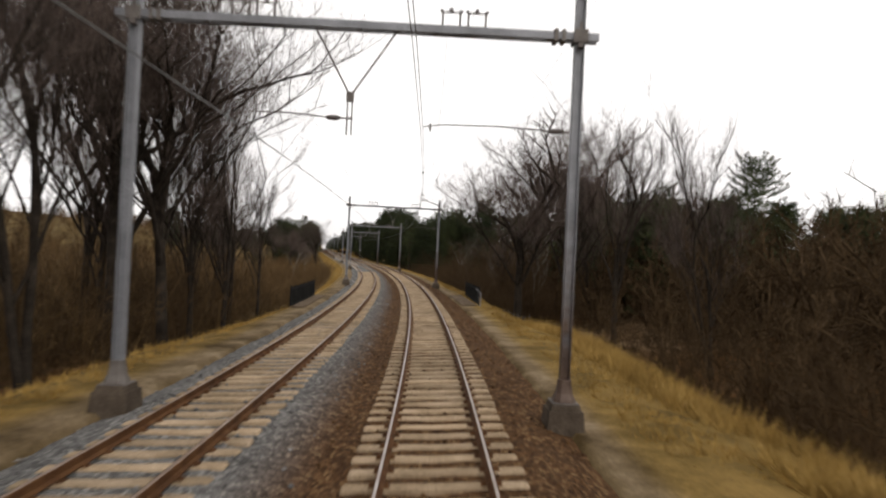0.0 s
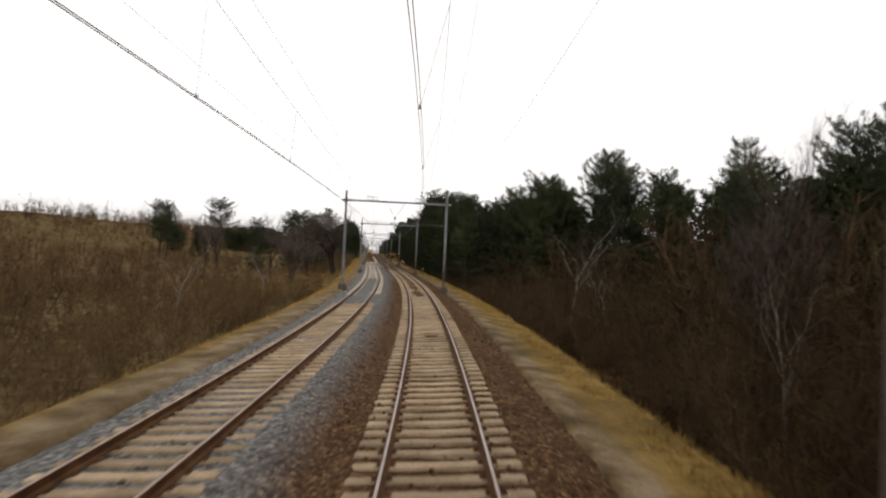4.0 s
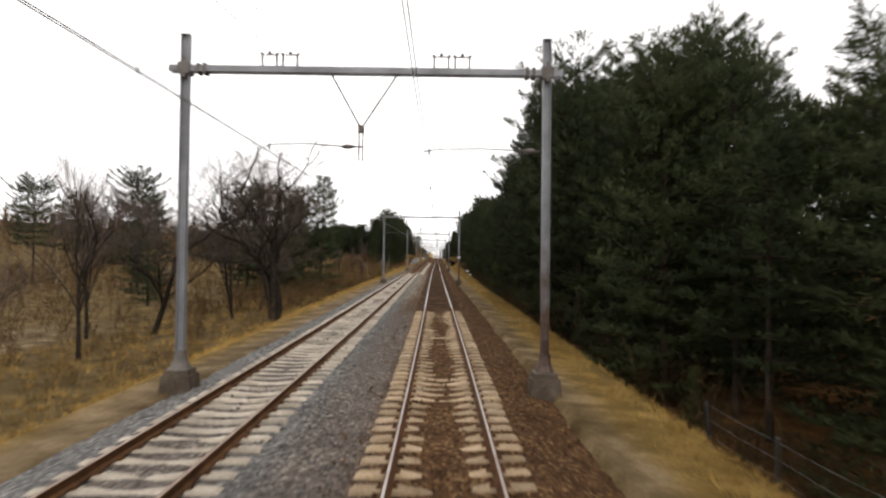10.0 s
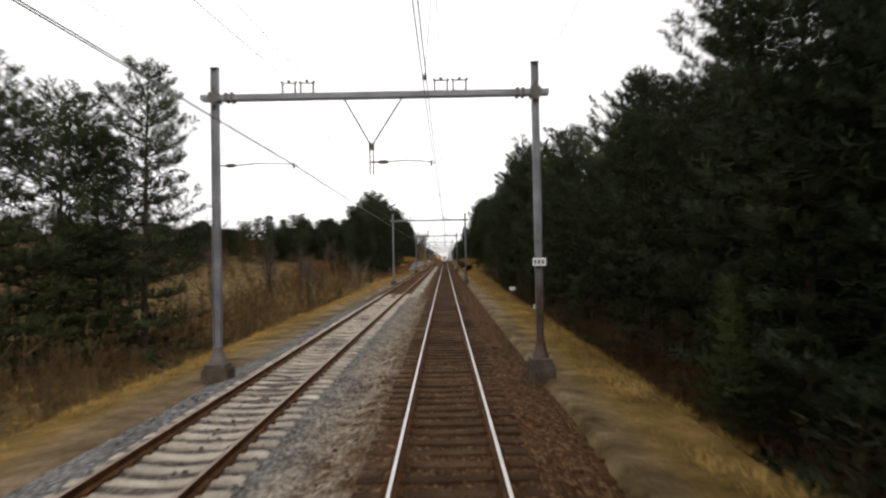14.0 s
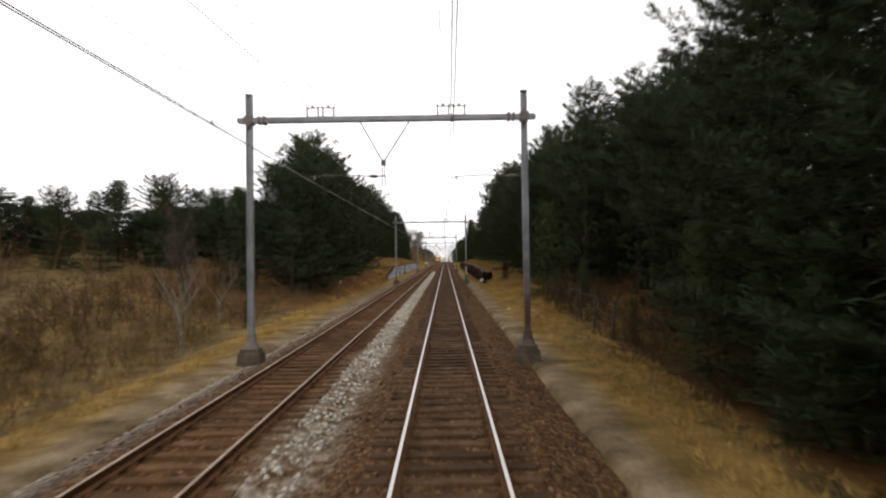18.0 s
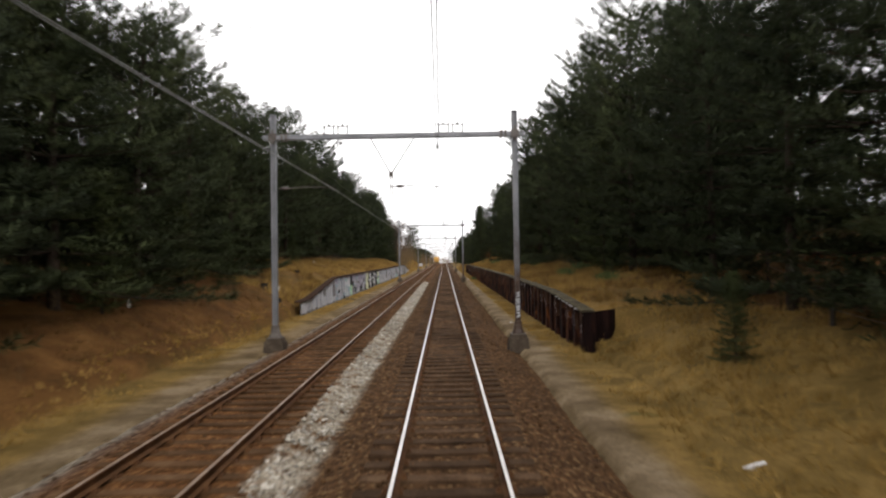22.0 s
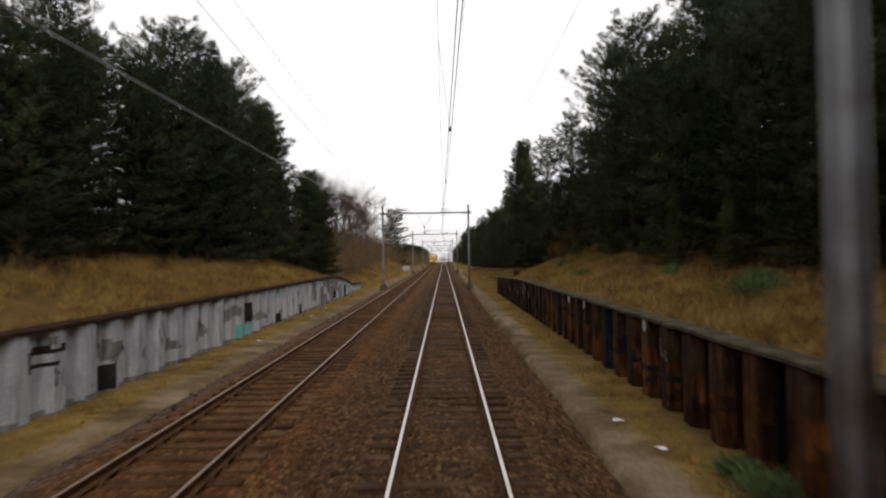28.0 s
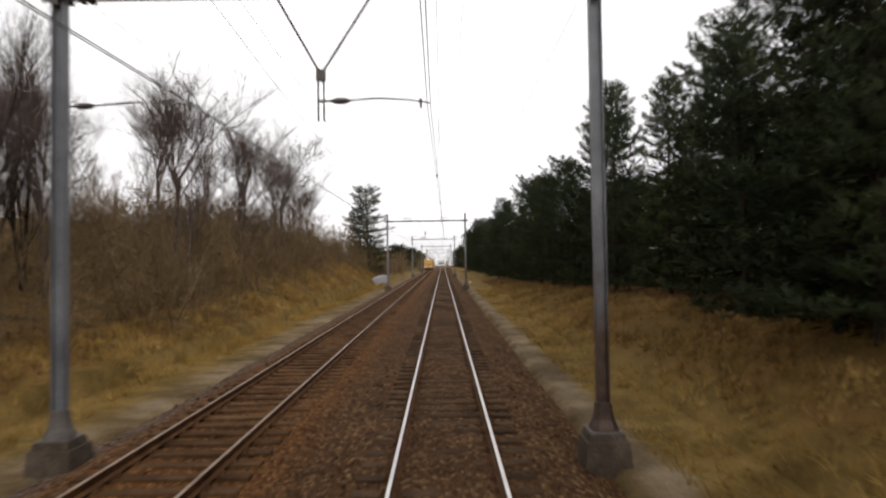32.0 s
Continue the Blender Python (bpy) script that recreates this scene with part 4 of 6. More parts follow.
    for x in (UL, UR):                                              # clips of the earth wire
        b = Build()
        b.box(x - .03, x + .03, -.14, -.118, 7.40, 7.56)
        part("earth_clamp", b.mesh("earth_clamp", M_MAST_RUST), root)
    return root


# where the contact wire hangs at each portal
HANG = [-.5, -.5, -.5, -.45, -.2, .2, -.2, .2, -.2, .2, -.2, .2, -.2, .2]
forms, portals = {}, {}
for s_p, du, hang in zip(PORTALS, SHIFT, HANG):
    if hang in forms:
        portals[s_p] = copy_thing(forms[hang], stand(s_p, du, 0.0))
    else:
        forms[hang] = portals[s_p] = portal(stand(s_p, du, 0.0), hang)


# ---------------------------------------------------------------- wires
ENDS = [-37.0] + PORTALS


def wire(name, u_at, z_end, sag, radius, parent, label=""):
    """A wire hung from portal to portal; u_at gives its side at the i-th portal."""
    b = Build()
    pts = []
    for i in range(len(ENDS) - 1):
        for k in range(10):
            w = k / 10
            pts.append(spot(ENDS[i] * (1 - w) + ENDS[i + 1] * w, u_at(i) * (1 - w) + u_at(i + 1) * w, z_end - sag * 4 * w * (1 - w)))
    b.tube(pts, radius, 5)
    return part(name, b.mesh(name, M_WIRE), parent, label)


for mid, nm in ((-.1, "the bright-railed track"), (LEFT - .02, "the rusty-railed track")):
    line = thing("overhead_line", Matrix.Identity(4), "thin overhead contact and carrier wires above " + nm, "overhead wire", "overhead wires")
    zig = lambda i, mid=mid: (mid + .1) + ([HANG[0]] + HANG)[i] if mid > -2 else LEFT + (-.1 if ([HANG[0]] + HANG)[i] not in (-.2,) else .25)
    thin = 1.0 if mid > -2 else 1.25
    wire("contact_wire", lambda i: zig(i) - .025, 5.40, .03, .0065 * thin, line)
    wire("contact_wire", lambda i: zig(i) + .025, 5.40, .03, .0065 * thin, line)
    wire("carrier_wire", lambda i, mid=mid: mid + .04, HB + .47, 1.15, .0045 * thin, line)
    wire("feeder_wire", lambda i, mid=mid: mid + .53, HB + .47, .7, .003 * thin, line)
    for i in range(0, 10):
        for k in range(1, 7):
            w = k / 7
            s_d = ENDS[i] * (1 - w) + ENDS[i + 1] * w
            uc, um = zig(i) * (1 - w) + zig(i + 1) * w, mid + .04
            zc, zm = 5.40 - .12 * w * (1 - w), HB + .47 - 4.6 * w * (1 - w)
            b = Build()
            b.tube([spot(s_d, uc, zc), spot(s_d, um, zm)], .004, 4)
            q = spot(s_d, uc, zc)
            b.tube([q + np.array([0, 0, -.02]), q + np.array([0, 0, .06])], .022, 5)
            part("dropper", b.mesh("dropper", M_WIRE), line)
earth = thing("earth_wire", Matrix.Identity(4), "thin earth wire strung along the mast tops", "overhead wire", "overhead wires")
wire("strand", lambda i: UR, 7.52, .25, .0035, earth)
wire("strand", lambda i: UL, 7.52, .25, .0035, earth)


# ---------------------------------------------------------------- sheet-pile walls
def pile_wall(name, label, front, out, s0, s1, top_at, paint, base_mats, cap_mat, deep, cols=5, rows_z=24):
    """Corrugated steel piling; front is the u of its outer pans, out the way its back lies."""
    wall = thing(name, Matrix.Identity(4), label, "retaining wall", "", "structure")
    bends = [(0.0, 0.0), (.21, 0.0), (.42, 0.0), (.62, deep), (.84, deep), (1.05, deep), (1.25, 0.0)]
    fine = np.linspace(0, 6, 6 * cols + 1)
    prof = np.stack([np.interp(fine, range(7), [q[k] for q in bends]) for k in (0, 1)], -1)
    n = int(round((s1 - s0) / 1.25))
    mats = base_mats + list(M_SPRAY.values())
    names = {k: len(base_mats) + i for i, k in enumerate(M_SPRAY)}
    nc, nz = len(prof), rows_z + 1
    q = np.arange(nc * nz).reshape(nc, nz)
    quad = np.stack([q[:-1, :-1], q[1:, :-1], q[1:, 1:], q[:-1, 1:]] if out > 0 else [q[:-1, :-1], q[:-1, 1:], q[1:, 1:], q[1:, :-1]], -1).reshape(-1, 4)
    mid_s, mid_d = (prof[1:, 0] + prof[:-1, 0]) / 2, (prof[1:, 1] + prof[:-1, 1]) / 2
    for i in range(n):
        a = s0 + i * 1.25
        top = top_at(a + prof[:, 0])
        z = -.62 + (top[:, None] + .62) * np.linspace(0, 1, nz)[None]
        v = spot(a + prof[:, :1], front + out * prof[:, 1:], z).reshape(-1, 3)
        zc = (z[1:, 1:] + z[1:, :-1]) / 2
        mi = []
        for j in range(nc - 1):
            for k in range(rows_z):
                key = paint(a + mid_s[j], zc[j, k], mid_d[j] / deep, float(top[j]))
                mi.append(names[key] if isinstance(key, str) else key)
        c = len(v)                                                  # the plate's back, 12 mm behind
        v2 = v[q[::cols][:, [0, -1]].ravel()] + (spot(a, front + out, 0) - spot(a, front, 0)) * .012
        f2 = [tuple(c + 2 * j + e for e in ((0, 1, 3, 2) if out > 0 else (0, 2, 3, 1))) for j in range(6)]
        b = Build()
        b.add(np.vstack([v, v2]), [tuple(f) for f in quad.tolist()] + f2)
        b.m = mi + [0] * len(f2)
        part("sheet_pile", b.mesh("sheet_pile", mats), wall)
    step = np.linspace(s0 - .05, s1 + .05, n * 2)
    rows = []
    for s in step:
        t = float(top_at(s))
        w = .012 * math.sin(s * 2.1)
        rows.append([spot(s, front - out * .045, t - .03 + w), spot(s, front + out * .40, t - .03), spot(s, front + out * .40, t + .05), spot(s, front - out * .01, t + .055 + w), spot(s, front - out * .045, t + .03 + w)])
    b = Build()
    b.sweep(rows)
    part("capping_beam", b.mesh("capping_beam", cap_mat), wall, "dark weathered capping along the wall top")
    return wall


def top_right(s):
    return np.interp(s, [333.5, 341, 360, 436, 450.5], [1.03, 1.38, 1.5, 1.42, 1.05])


def top_left(s):
    return np.interp(s, [349, 352, 361.5, 444, 449, 454.4, 460], [.5, .52, 1.52, 1.52, 1.15, .47, .41])


def noise1(a, b=0.0):
    return noise.noise(Vector((a, b, 3.3)))


def paint_right(s, z, d, top):
    """Which colour shows on the rusty wall: 0 rust, 1 worn, 2 dark, 3 orange rust."""
    if 413.3 < s < 414.4 or 417.1 < s < 417.7 or 420.8 < s < 421.8:
        return "black"
    wave = .03 * math.sin(s * 3.1)
    if 416.0 < s < 420.8 and abs(z - (.70 + .04 * (s - 416)) - wave) < .06 or 410.2 < s < 413.3 and abs(z - (.30 + .29 * (s - 411)) - wave) < .05 or 408 < s < 413.3 and abs(z - .36 - wave) < .09:
        return "black"
    # recessed pans and flanks lean darker: their shade is put into the colour
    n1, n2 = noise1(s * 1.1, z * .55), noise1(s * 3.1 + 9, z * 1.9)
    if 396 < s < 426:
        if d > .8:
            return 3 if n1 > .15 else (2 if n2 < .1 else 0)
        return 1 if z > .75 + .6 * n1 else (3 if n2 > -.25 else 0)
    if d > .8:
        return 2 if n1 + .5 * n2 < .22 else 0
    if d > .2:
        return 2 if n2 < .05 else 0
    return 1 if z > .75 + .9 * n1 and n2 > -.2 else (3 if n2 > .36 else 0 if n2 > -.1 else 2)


# sprayed patches on the pale wall: from, to, low, high, colour
PATCHES = [
    (408.7, 409.9, .95, 1.12, "black"), (408.7, 409.05, .61, 1.1, "black"), (408.9, 409.7, .72, .82, "black"), (411.2, 411.6, .8, 1.4, "black"), (411.2, 412.1, -.25, .35, "black"),
    (412.4, 412.8, .66, 1.4, "black"), (406.2, 407.6, .5, .6, "black"), (406.2, 406.5, .5, .95, "black"), (422.7, 423.5, .3, 1.05, "black"), (421.8, 423.4, -.25, .22, "teal"),
    (427.3, 428.4, -.29, .19, "black"), (427.3, 428.4, 1.0, 1.2, "teal"), (432.5, 433.2, -.34, .27, "black"), (436.2, 436.8, -.3, .2, "black"), (441.0, 441.6, -.35, .1, "black"),
    (443.7, 444.9, -.1, .45, "black"), (448.8, 449.6, .72, 1.1, "teal"), (448.8, 449.8, -.3, .72, "black"), (446.2, 446.9, 0, .3, 1), (441.4, 442.5, .45, 1.45, 1), (370.65, 370.8, -.1, 1.0, "black"),
]


def paint_left(s, z, d, top):
    """Which coat or spray colour shows on the pale wall: 0 pale, 1 grey."""
    k, k2 = noise1(s * .8, z * 1.5), noise1(s * 2.1 + 5, z * 2.6)
    for s0, s1, z0, z1, key in PATCHES:
        if s0 < s < s1 and z0 + .07 * k < z < z1 + .09 * k2:
            return key
    if z < -.2 + .12 * k2 or z > top - .1 + .2 * noise1(s * 2.7, 8):
        return 1
    h = (z + .25) / 1.75
    if 361.5 < s < 366.0:
        return "blue" if abs(k) < .07 else ("mauve" if k2 > .25 else ("black" if k2 < -.42 else 0))
    if 366.0 <= s < 368.6:
        if abs((s - 367.4) ** 2 / 1.2 + (h - .32) ** 2 * 9 - .55) < .16:
            return "blue"
        return "teal" if k2 > .55 and h > .35 else ("white" if k2 > .1 else 0)
    if 368.6 <= s < 370.1:
        if h > .55 + .15 * k:
            return "black" if k2 > -.2 else "mauve"
        return "green" if s < 369.8 + .4 * k else "yellow"
    if 370.1 <= s < 380.4:
        bow = h - (.35 + .28 * math.sin(s * 1.75 + 1.1 * k))
        if abs(bow) < .04 or h < .28 and math.sin(s * 1.75) < -.55:
            return "black"
        return 0 if k2 > .2 else ("mauve" if k > -.2 else ("blue" if k2 > 0 else 1))
    if 380.4 <= s < 382.0:
        return "black" if .38 < h < .58 and s > 381.2 else "yellow"
    if 382.0 <= s < 391.4:
        x = (s - 382.0) / 1.88
        i, x = int(x), x - int(x)
        bars = ((.2 < x < .34 and h < .9) if i in (1, 3) else (.66 < x < .8 and .2 < h < .9)) or abs(h - (.8, .55, .3, .74, .36)[i]) < .05 and x > .2 or abs(h - (.5, .84, .6, .25, .62)[i]) < .045 and x < .75
        return "white" if bars and .1 < h < .92 else "black"
    if 391.4 <= s < 393.2:
        return "black" if .45 < h < .6 and s < 392.2 else ("yellow" if h > .4 + k else "green")
    if 439 < s < 448:
        return 1 if k > -.05 or h > .75 + .3 * k2 else 0
    return 0 if k > -.3 or h < .25 else 1


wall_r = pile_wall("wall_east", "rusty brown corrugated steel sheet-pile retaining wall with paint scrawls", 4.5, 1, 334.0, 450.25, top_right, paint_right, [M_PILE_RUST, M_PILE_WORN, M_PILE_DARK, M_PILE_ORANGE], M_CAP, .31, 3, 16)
wall_l = pile_wall("wall_west", "pale grey painted sheet-pile wall covered in faded graffiti", -8.3, -1, 349.5, 459.6, top_left, paint_left, [M_PAINT, M_PAINT_D], M_CAP_RUST, .19)

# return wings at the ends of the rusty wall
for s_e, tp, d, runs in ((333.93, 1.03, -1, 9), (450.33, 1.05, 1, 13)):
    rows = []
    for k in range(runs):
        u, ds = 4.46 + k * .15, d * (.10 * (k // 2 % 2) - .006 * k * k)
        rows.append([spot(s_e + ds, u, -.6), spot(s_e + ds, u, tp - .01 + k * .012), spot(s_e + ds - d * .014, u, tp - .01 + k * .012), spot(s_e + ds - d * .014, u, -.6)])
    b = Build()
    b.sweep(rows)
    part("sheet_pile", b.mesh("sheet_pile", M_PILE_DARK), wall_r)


def scrawl(place, seed, size, width, strokes, mat, parent):
    """Loose sprayed strokes; place(x, z) gives points on the sprayed face."""
    rr = random.Random(seed)
    b = Build()
    for i in range(strokes):
        x, z, a = (i + .5) / strokes * size * 1.1 - size * .55, rr.uniform(-.25, .25) * size, rr.uniform(0, 6.28)
        bend, line = rr.uniform(-1.4, 1.4), []
        for k in range(7):
            line.append((x, z))
            x, z, a = x + math.cos(a) * size * .11, z + math.sin(a) * size * .16, a + bend * .6
        rows = []
        for k, (x, z) in enumerate(line):
            q, p = line[min(k + 1, 6)], line[max(k - 1, 0)]
            n = Vector((-(q[1] - p[1]), q[0] - p[0])).normalized() * width / 2 * (1 - .3 * abs(k - 3) / 3)
            rows.append([place(x + n.x, z + n.y), place(x - n.x, z - n.y)])
        b.sweep(rows, closed=False)
    return part("spray_paint", b.mesh("spray_paint", mat), parent, "loose sprayed scrawl")


for i, (s_g, z_g, size, key) in enumerate(((334.6, .6, .5, "white"), (335.9, .75, .5, "mauve"), (337.3, .75, .5, "white"), (338.7, .85, .5, "white"), (341.1, .8, .45, "mauve"), (343.5, .8, .4, "white"), (346.1, .9, .4, "mauve"), (397.7, .95, .4, "white"), (408.9, .9, .42, "mauve"), (430.2, .85, .45, "white"),
                                      (431.4, 1.0, .42, "white"), (432.7, .95, .46, "white"), (435.2, .85, .46, "white"), (436.4, .7, .3, "mauve"), (440.2, .7, .38, "white"), (441.5, .8, .34, "white"), (445.2, .75, .3, "white"))):
    s_g = 336.5 + round((s_g - 336.71) / 1.25) * 1.25 + .21          # on the outer pan of a pile
    scrawl(lambda x, z, s_g=s_g, z_g=z_g: spot(s_g + x * .8, 4.494, z_g + z), 900 + i, size, .035, 3, M_SPRAY[key], wall_r)
for s_g in (348.7, 350.0, 351.2, 411.0, 416.2, 418.6):                                    # pale drips under the capping
    s_g = 336.5 + round((s_g - 336.71) / 1.25) * 1.25 + .21
    b = Build()
    b.sweep([[spot(s_g - .12 + .06 * k, 4.494, 1.40), spot(s_g - .12 + .06 * k, 4.494, 1.22 - .05 * (k % 2) - .1 * (k == 2))] for k in range(5)], closed=False)
    part("spray_paint", b.mesh("spray_paint", M_SPRAY["white"]), wall_r, "pale paint drip")
# a sprayed patch along the capping's front
for i, (s_g, ln) in enumerate(((334.6, .5), (335.4, .7), (336.3, .3), (336.9, .5), (337.8, .35), (338.5, .3))):
    t = float(top_right(s_g))
    b = Build()
    b.sweep([[spot(s_g + k * ln / 4, 4.448, t + .03 - .01 * (k % 2)), spot(s_g + k * ln / 4, 4.448, t - .03 + .01 * (k % 2))] for k in range(5)], closed=False)
    part("spray_paint", b.mesh("spray_paint", M_SPRAY["white"]), wall_r, "white sprayed patch")
for i in range(5):
    s_g = 349.5 + (44 + i * 2) * 1.25 + .21
    scrawl(lambda x, z, s_g=s_g: spot(s_g + x * .7, -8.294, .6 + z), 70 + i, .5, .06, 3, M_SPRAY["black"], wall_l)
# low painted wing wall farther on
rows = []
for s in np.linspace(519, 544, 14):
    h = np.interp(s, [519, 540, 544], [.25, 1.0, .8])
    u = np.interp(s, [519, 544], [-9.7, -8.0])
    rows.append([spot(s, u, -.6), spot(s, u, h), spot(s, u - .3, h + .04), spot(s, u - .3, -.6)])
b = Build()
b.sweep(rows)
tagged(new("wing_wall", b.mesh("wing_wall", M_PAINT)), "low pale painted concrete wing wall on the bank", "retaining wall", kind="structure")


# ---------------------------------------------------------------- fences, posts, signs
def iron_fence(s0, s1, u0, u1, height, label):
    f = thing("iron_fence", Matrix.Identity(4), label, "fence", "iron fences")
    n = int((s1 - s0) / 1.6)
    b = Build()
    b.tube([(0, 0, 0), (0, 0, height - .05)], .013, 4)
    rod = b.mesh("bar", M_IRON)
    at = lambda w: (s0 + (s1 - s0) * w, u0 + (u1 - u0) * w)
    for i in range(n + 1):
        s, u = at(i / n)
        g = float(ground(s, u))
        b = Build()
        b.box(-.035, .035, -.035, .035, -.3, height + .08)
        b.box(-.045, .045, -.045, .045, height + .08, height + .1, .5)
        part("post", b.mesh("post", M_IRON), f, matrix=stand(s, u, g))
    for i in range(n):
        (sa, ua), (sb, ub) = at(i / n), at((i + 1) / n)
        ga, gb = float(ground(sa, ua)), float(ground(sb, ub))
        for h in (.15, height - .12):
            b = Build()
            b.tube([spot(sa, ua, ga + h), spot(sb, ub, gb + h)], .022, 4)
            part("rail_bar", b.mesh("rail_bar", M_IRON), f)
        for k in range(1, 13):
            w = k / 13
            s, u, g = sa + (sb - sa) * w, ua + (ub - ua) * w, ga + (gb - ga) * w
            part("bar", rod, f, matrix=stand(s, u, g + .05))
    return f


iron_fence(36.4, 46.2, -7.45, -7.4, 1.15, "black iron bar fence beside the underpass")
iron_fence(42.7, 51.2, 3.95, 4.0, 1.2, "black iron railing above the underpass")
rows = [[spot(s, 2.75, -.6), spot(s, 3.75, -.6), spot(s, 3.75, -.26), spot(s, 2.77, -.26)] for s in np.linspace(42, 51.5, 8)]
b = Build()
b.sweep(rows)
tagged(new("edge_slab", b.mesh("edge_slab", M_SLAB)), "weathered concrete edge slab of the underpass", "slab", kind="structure")
rows = [[spot(s, -6.6, -.7), spot(s, -6.6, -.28), spot(s, -7.3, -.28), spot(s, -7.3, -.7)] for s in np.linspace(36, 46, 8)]
b = Build()
b.sweep(rows)
tagged(new("edge_slab", b.mesh("edge_slab", M_SLAB)), "weathered concrete edge slab of the underpass", "slab", kind="structure")
# pale tubular handrail at the fence end
hr = thing("handrail", Matrix.Identity(4), "pale tubular handrail at the end of the iron railing", "handrail")
b = Build()
g0 = float(ground(42, 3.95))
b.tube([spot(44.6, 3.95, g0 + 1.0), spot(42.3, 3.95, g0 + .95), spot(41.9, 3.95, g0 + .8), spot(41.8, 3.95, g0 - .2)], .024, 6)
part("tube", b.mesh("tube", M_MAST), hr)
b = Build()
b.tube([spot(43.2, 3.95, g0 + .97), spot(43.2, 3.95, g0 - .3)], .02, 6)
part("support", b.mesh("support", M_MAST), hr)


def wire_fence(points, height, label):
    f = thing("wire_fence", Matrix.Identity(4), label, "fence", "wire fences")
    rr = random.Random(5)
    tops = []
    for s, u in points:
        g = float(ground(s, u))
        b = Build()
        h = height * rr.uniform(.92, 1.08)
        b.tube([(0, 0, -.4), (0, 0, h * .5), (rr.uniform(-.02, .02), 0, h - .03), (0, 0, h)], [.062, .06, .055, .04], 7)
        part("post", b.mesh("post", M_POST), f, matrix=stand(s, u, g, rr.uniform(0, 90)) @ pose(0, 0, 0, rr.uniform(-2.5, 2.5), rr.uniform(-2.5, 2.5), 0))
        tops.append((s, u, g, h))
    for a, c in zip(tops, tops[1:]):
        for k in (.3, .62, .92):
            b = Build()
            b.tube([spot(a[0], a[1], a[2] + a[3] * k), spot((a[0] + c[0]) / 2, (a[1] + c[1]) / 2, (a[2] + c[2]) / 2 + (a[3] + c[3]) / 2 * k - .03), spot(c[0], c[1], c[2] + c[3] * k)], .005, 4)
            part("strand", b.mesh("strand", M_WIRE), f)


wire_fence([(282 + i * 3.3, float(np.interp(282 + i * 3.3, [284, 298, 312, 328, 336], [6.6, 6.95, 7.7, 9.2, 11.4]))) for i in range(17)], 1.45, "dark wooden posts with slack wire at the wood's edge")
wire_fence([(134 + i * 3.2, 6.6) for i in range(9)], 1.1, "low dark post-and-wire fence below the bank")
wire_fence([(38 + i * 2.4, 6.4 + .12 * i) for i in range(6)], 1.1, "dark post-and-wire fence down the embankment")


wire_fence([(386 + i * 2.3, -12.9 - .05 * i) for i in range(7)], 1.0, "rust-brown posts of a low fence under pines")


def stump(s, u, r, h):
    t = thing("tree_stump", stand(s, u, float(ground(s, u)), 30 * s), "dark sawn tree stump in dry grass", "stump", "stumps")
    b = Build()
    b.tube([(0, 0, -.2), (0, 0, .02), (.02, 0, h * .5), (.03, .01, h)], [r * 1.35, r * 1.2, r, r * .93], 9)
    part("stem", b.mesh("stem", M_BARK, True), t)
    b = Build()
    b.tube([(.03, .01, h + .001), (.03, .01, h + .006)], [r * .84, r * .82], 9)
    part("cut_face", b.mesh("cut_face", M_POST), t, "grey weathered cut face")


stump(350.6, -10.7, .22, .34)
stump(349.2, -9.5, .14, .18)
lg = thing("fallen_log", stand(359.5, -10.9, float(ground(359.5, -10.9)), 24), "dark fallen log lying on the grassy bank", "log")
b = Build()
b.tube([(0, -.9, .08), (.05, -.3, .09), (-.04, .3, .07), (.03, .8, .05)], [.10, .11, .10, .08], 8)
part("stem", b.mesh("stem", M_BARK, True), lg)
for ob in (portals[335.55],):
    for i, z in enumerate((.85, 1.08, 1.32, 1.56)):                  # letter-like strokes down the mast's face
        rr = random.Random(40 + i)
        b = Build()
        pts = [(UR + x * .075, -.0975, z + y * .09) for x, y in ((-.9, rr.uniform(.4, 1)), (.9, 1), (rr.uniform(-.9, .2), .1), (.9, -.3), (-.8, -1))]
        b.sweep([[(x, y, q + .024), (x, y, q - .024)] for x, y, q in pts], closed=False)
        part("spray_paint", b.mesh("spray_paint", M_SPRAY["white"]), ob, "white sprayed scrawl")


def plate_sign(m, w, h, z, bars, label, post=True, face=M_SIGN):
    r = thing("distance_sign", m, label, "sign", "trackside signs")
    b = Build()
    b.box(-w / 2, w / 2, -.012, 0, z, z + h)
    part("plate", b.mesh("plate", face), r)
    b = Build()
    for i in range(bars):
        x = -w / 2 + w * (i + .7) / (bars + .6)
        b.box(x - w * .07, x + w * .07, -.017, -.0125, z + h * .25, z + h * .75)
    part("marking", b.mesh("marking", M_INK), r, "dark bars")
    if post:
        b = Build()
        b.box(-.03, .03, 0, .05, -.3, z + h - .02)
        part("post", b.mesh("post", M_MAST_RUST), r)
    return r


plate_sign(stand(217.22 - .14, 2.48 + .04, 0.0), .36, .21, 2.63, 3, "white enamel plate fixed to a portal mast", False)
M_SIGN_Y = mottled("faded_yellow_enamel", (.34, .20, .05), (.44, .27, .08), (.52, .34, .12), 2, 40, .5)
plate_sign(stand(147.4, 2.67, -.4), .27, .17, 1.25, 2, "small faded yellow plate on a thin rusty stake beside the ballast", True, M_SIGN_Y)
plate_sign(stand(248.2, 5.05, float(ground(248.2, 5.05))), .42, .24, .78, 3, "white plate on a short post in the verge grass")
plate_sign(stand(232.5, 4.6, float(ground(232.5, 4.6))), .3, .2, .6, 2, "small white plate on a short post")


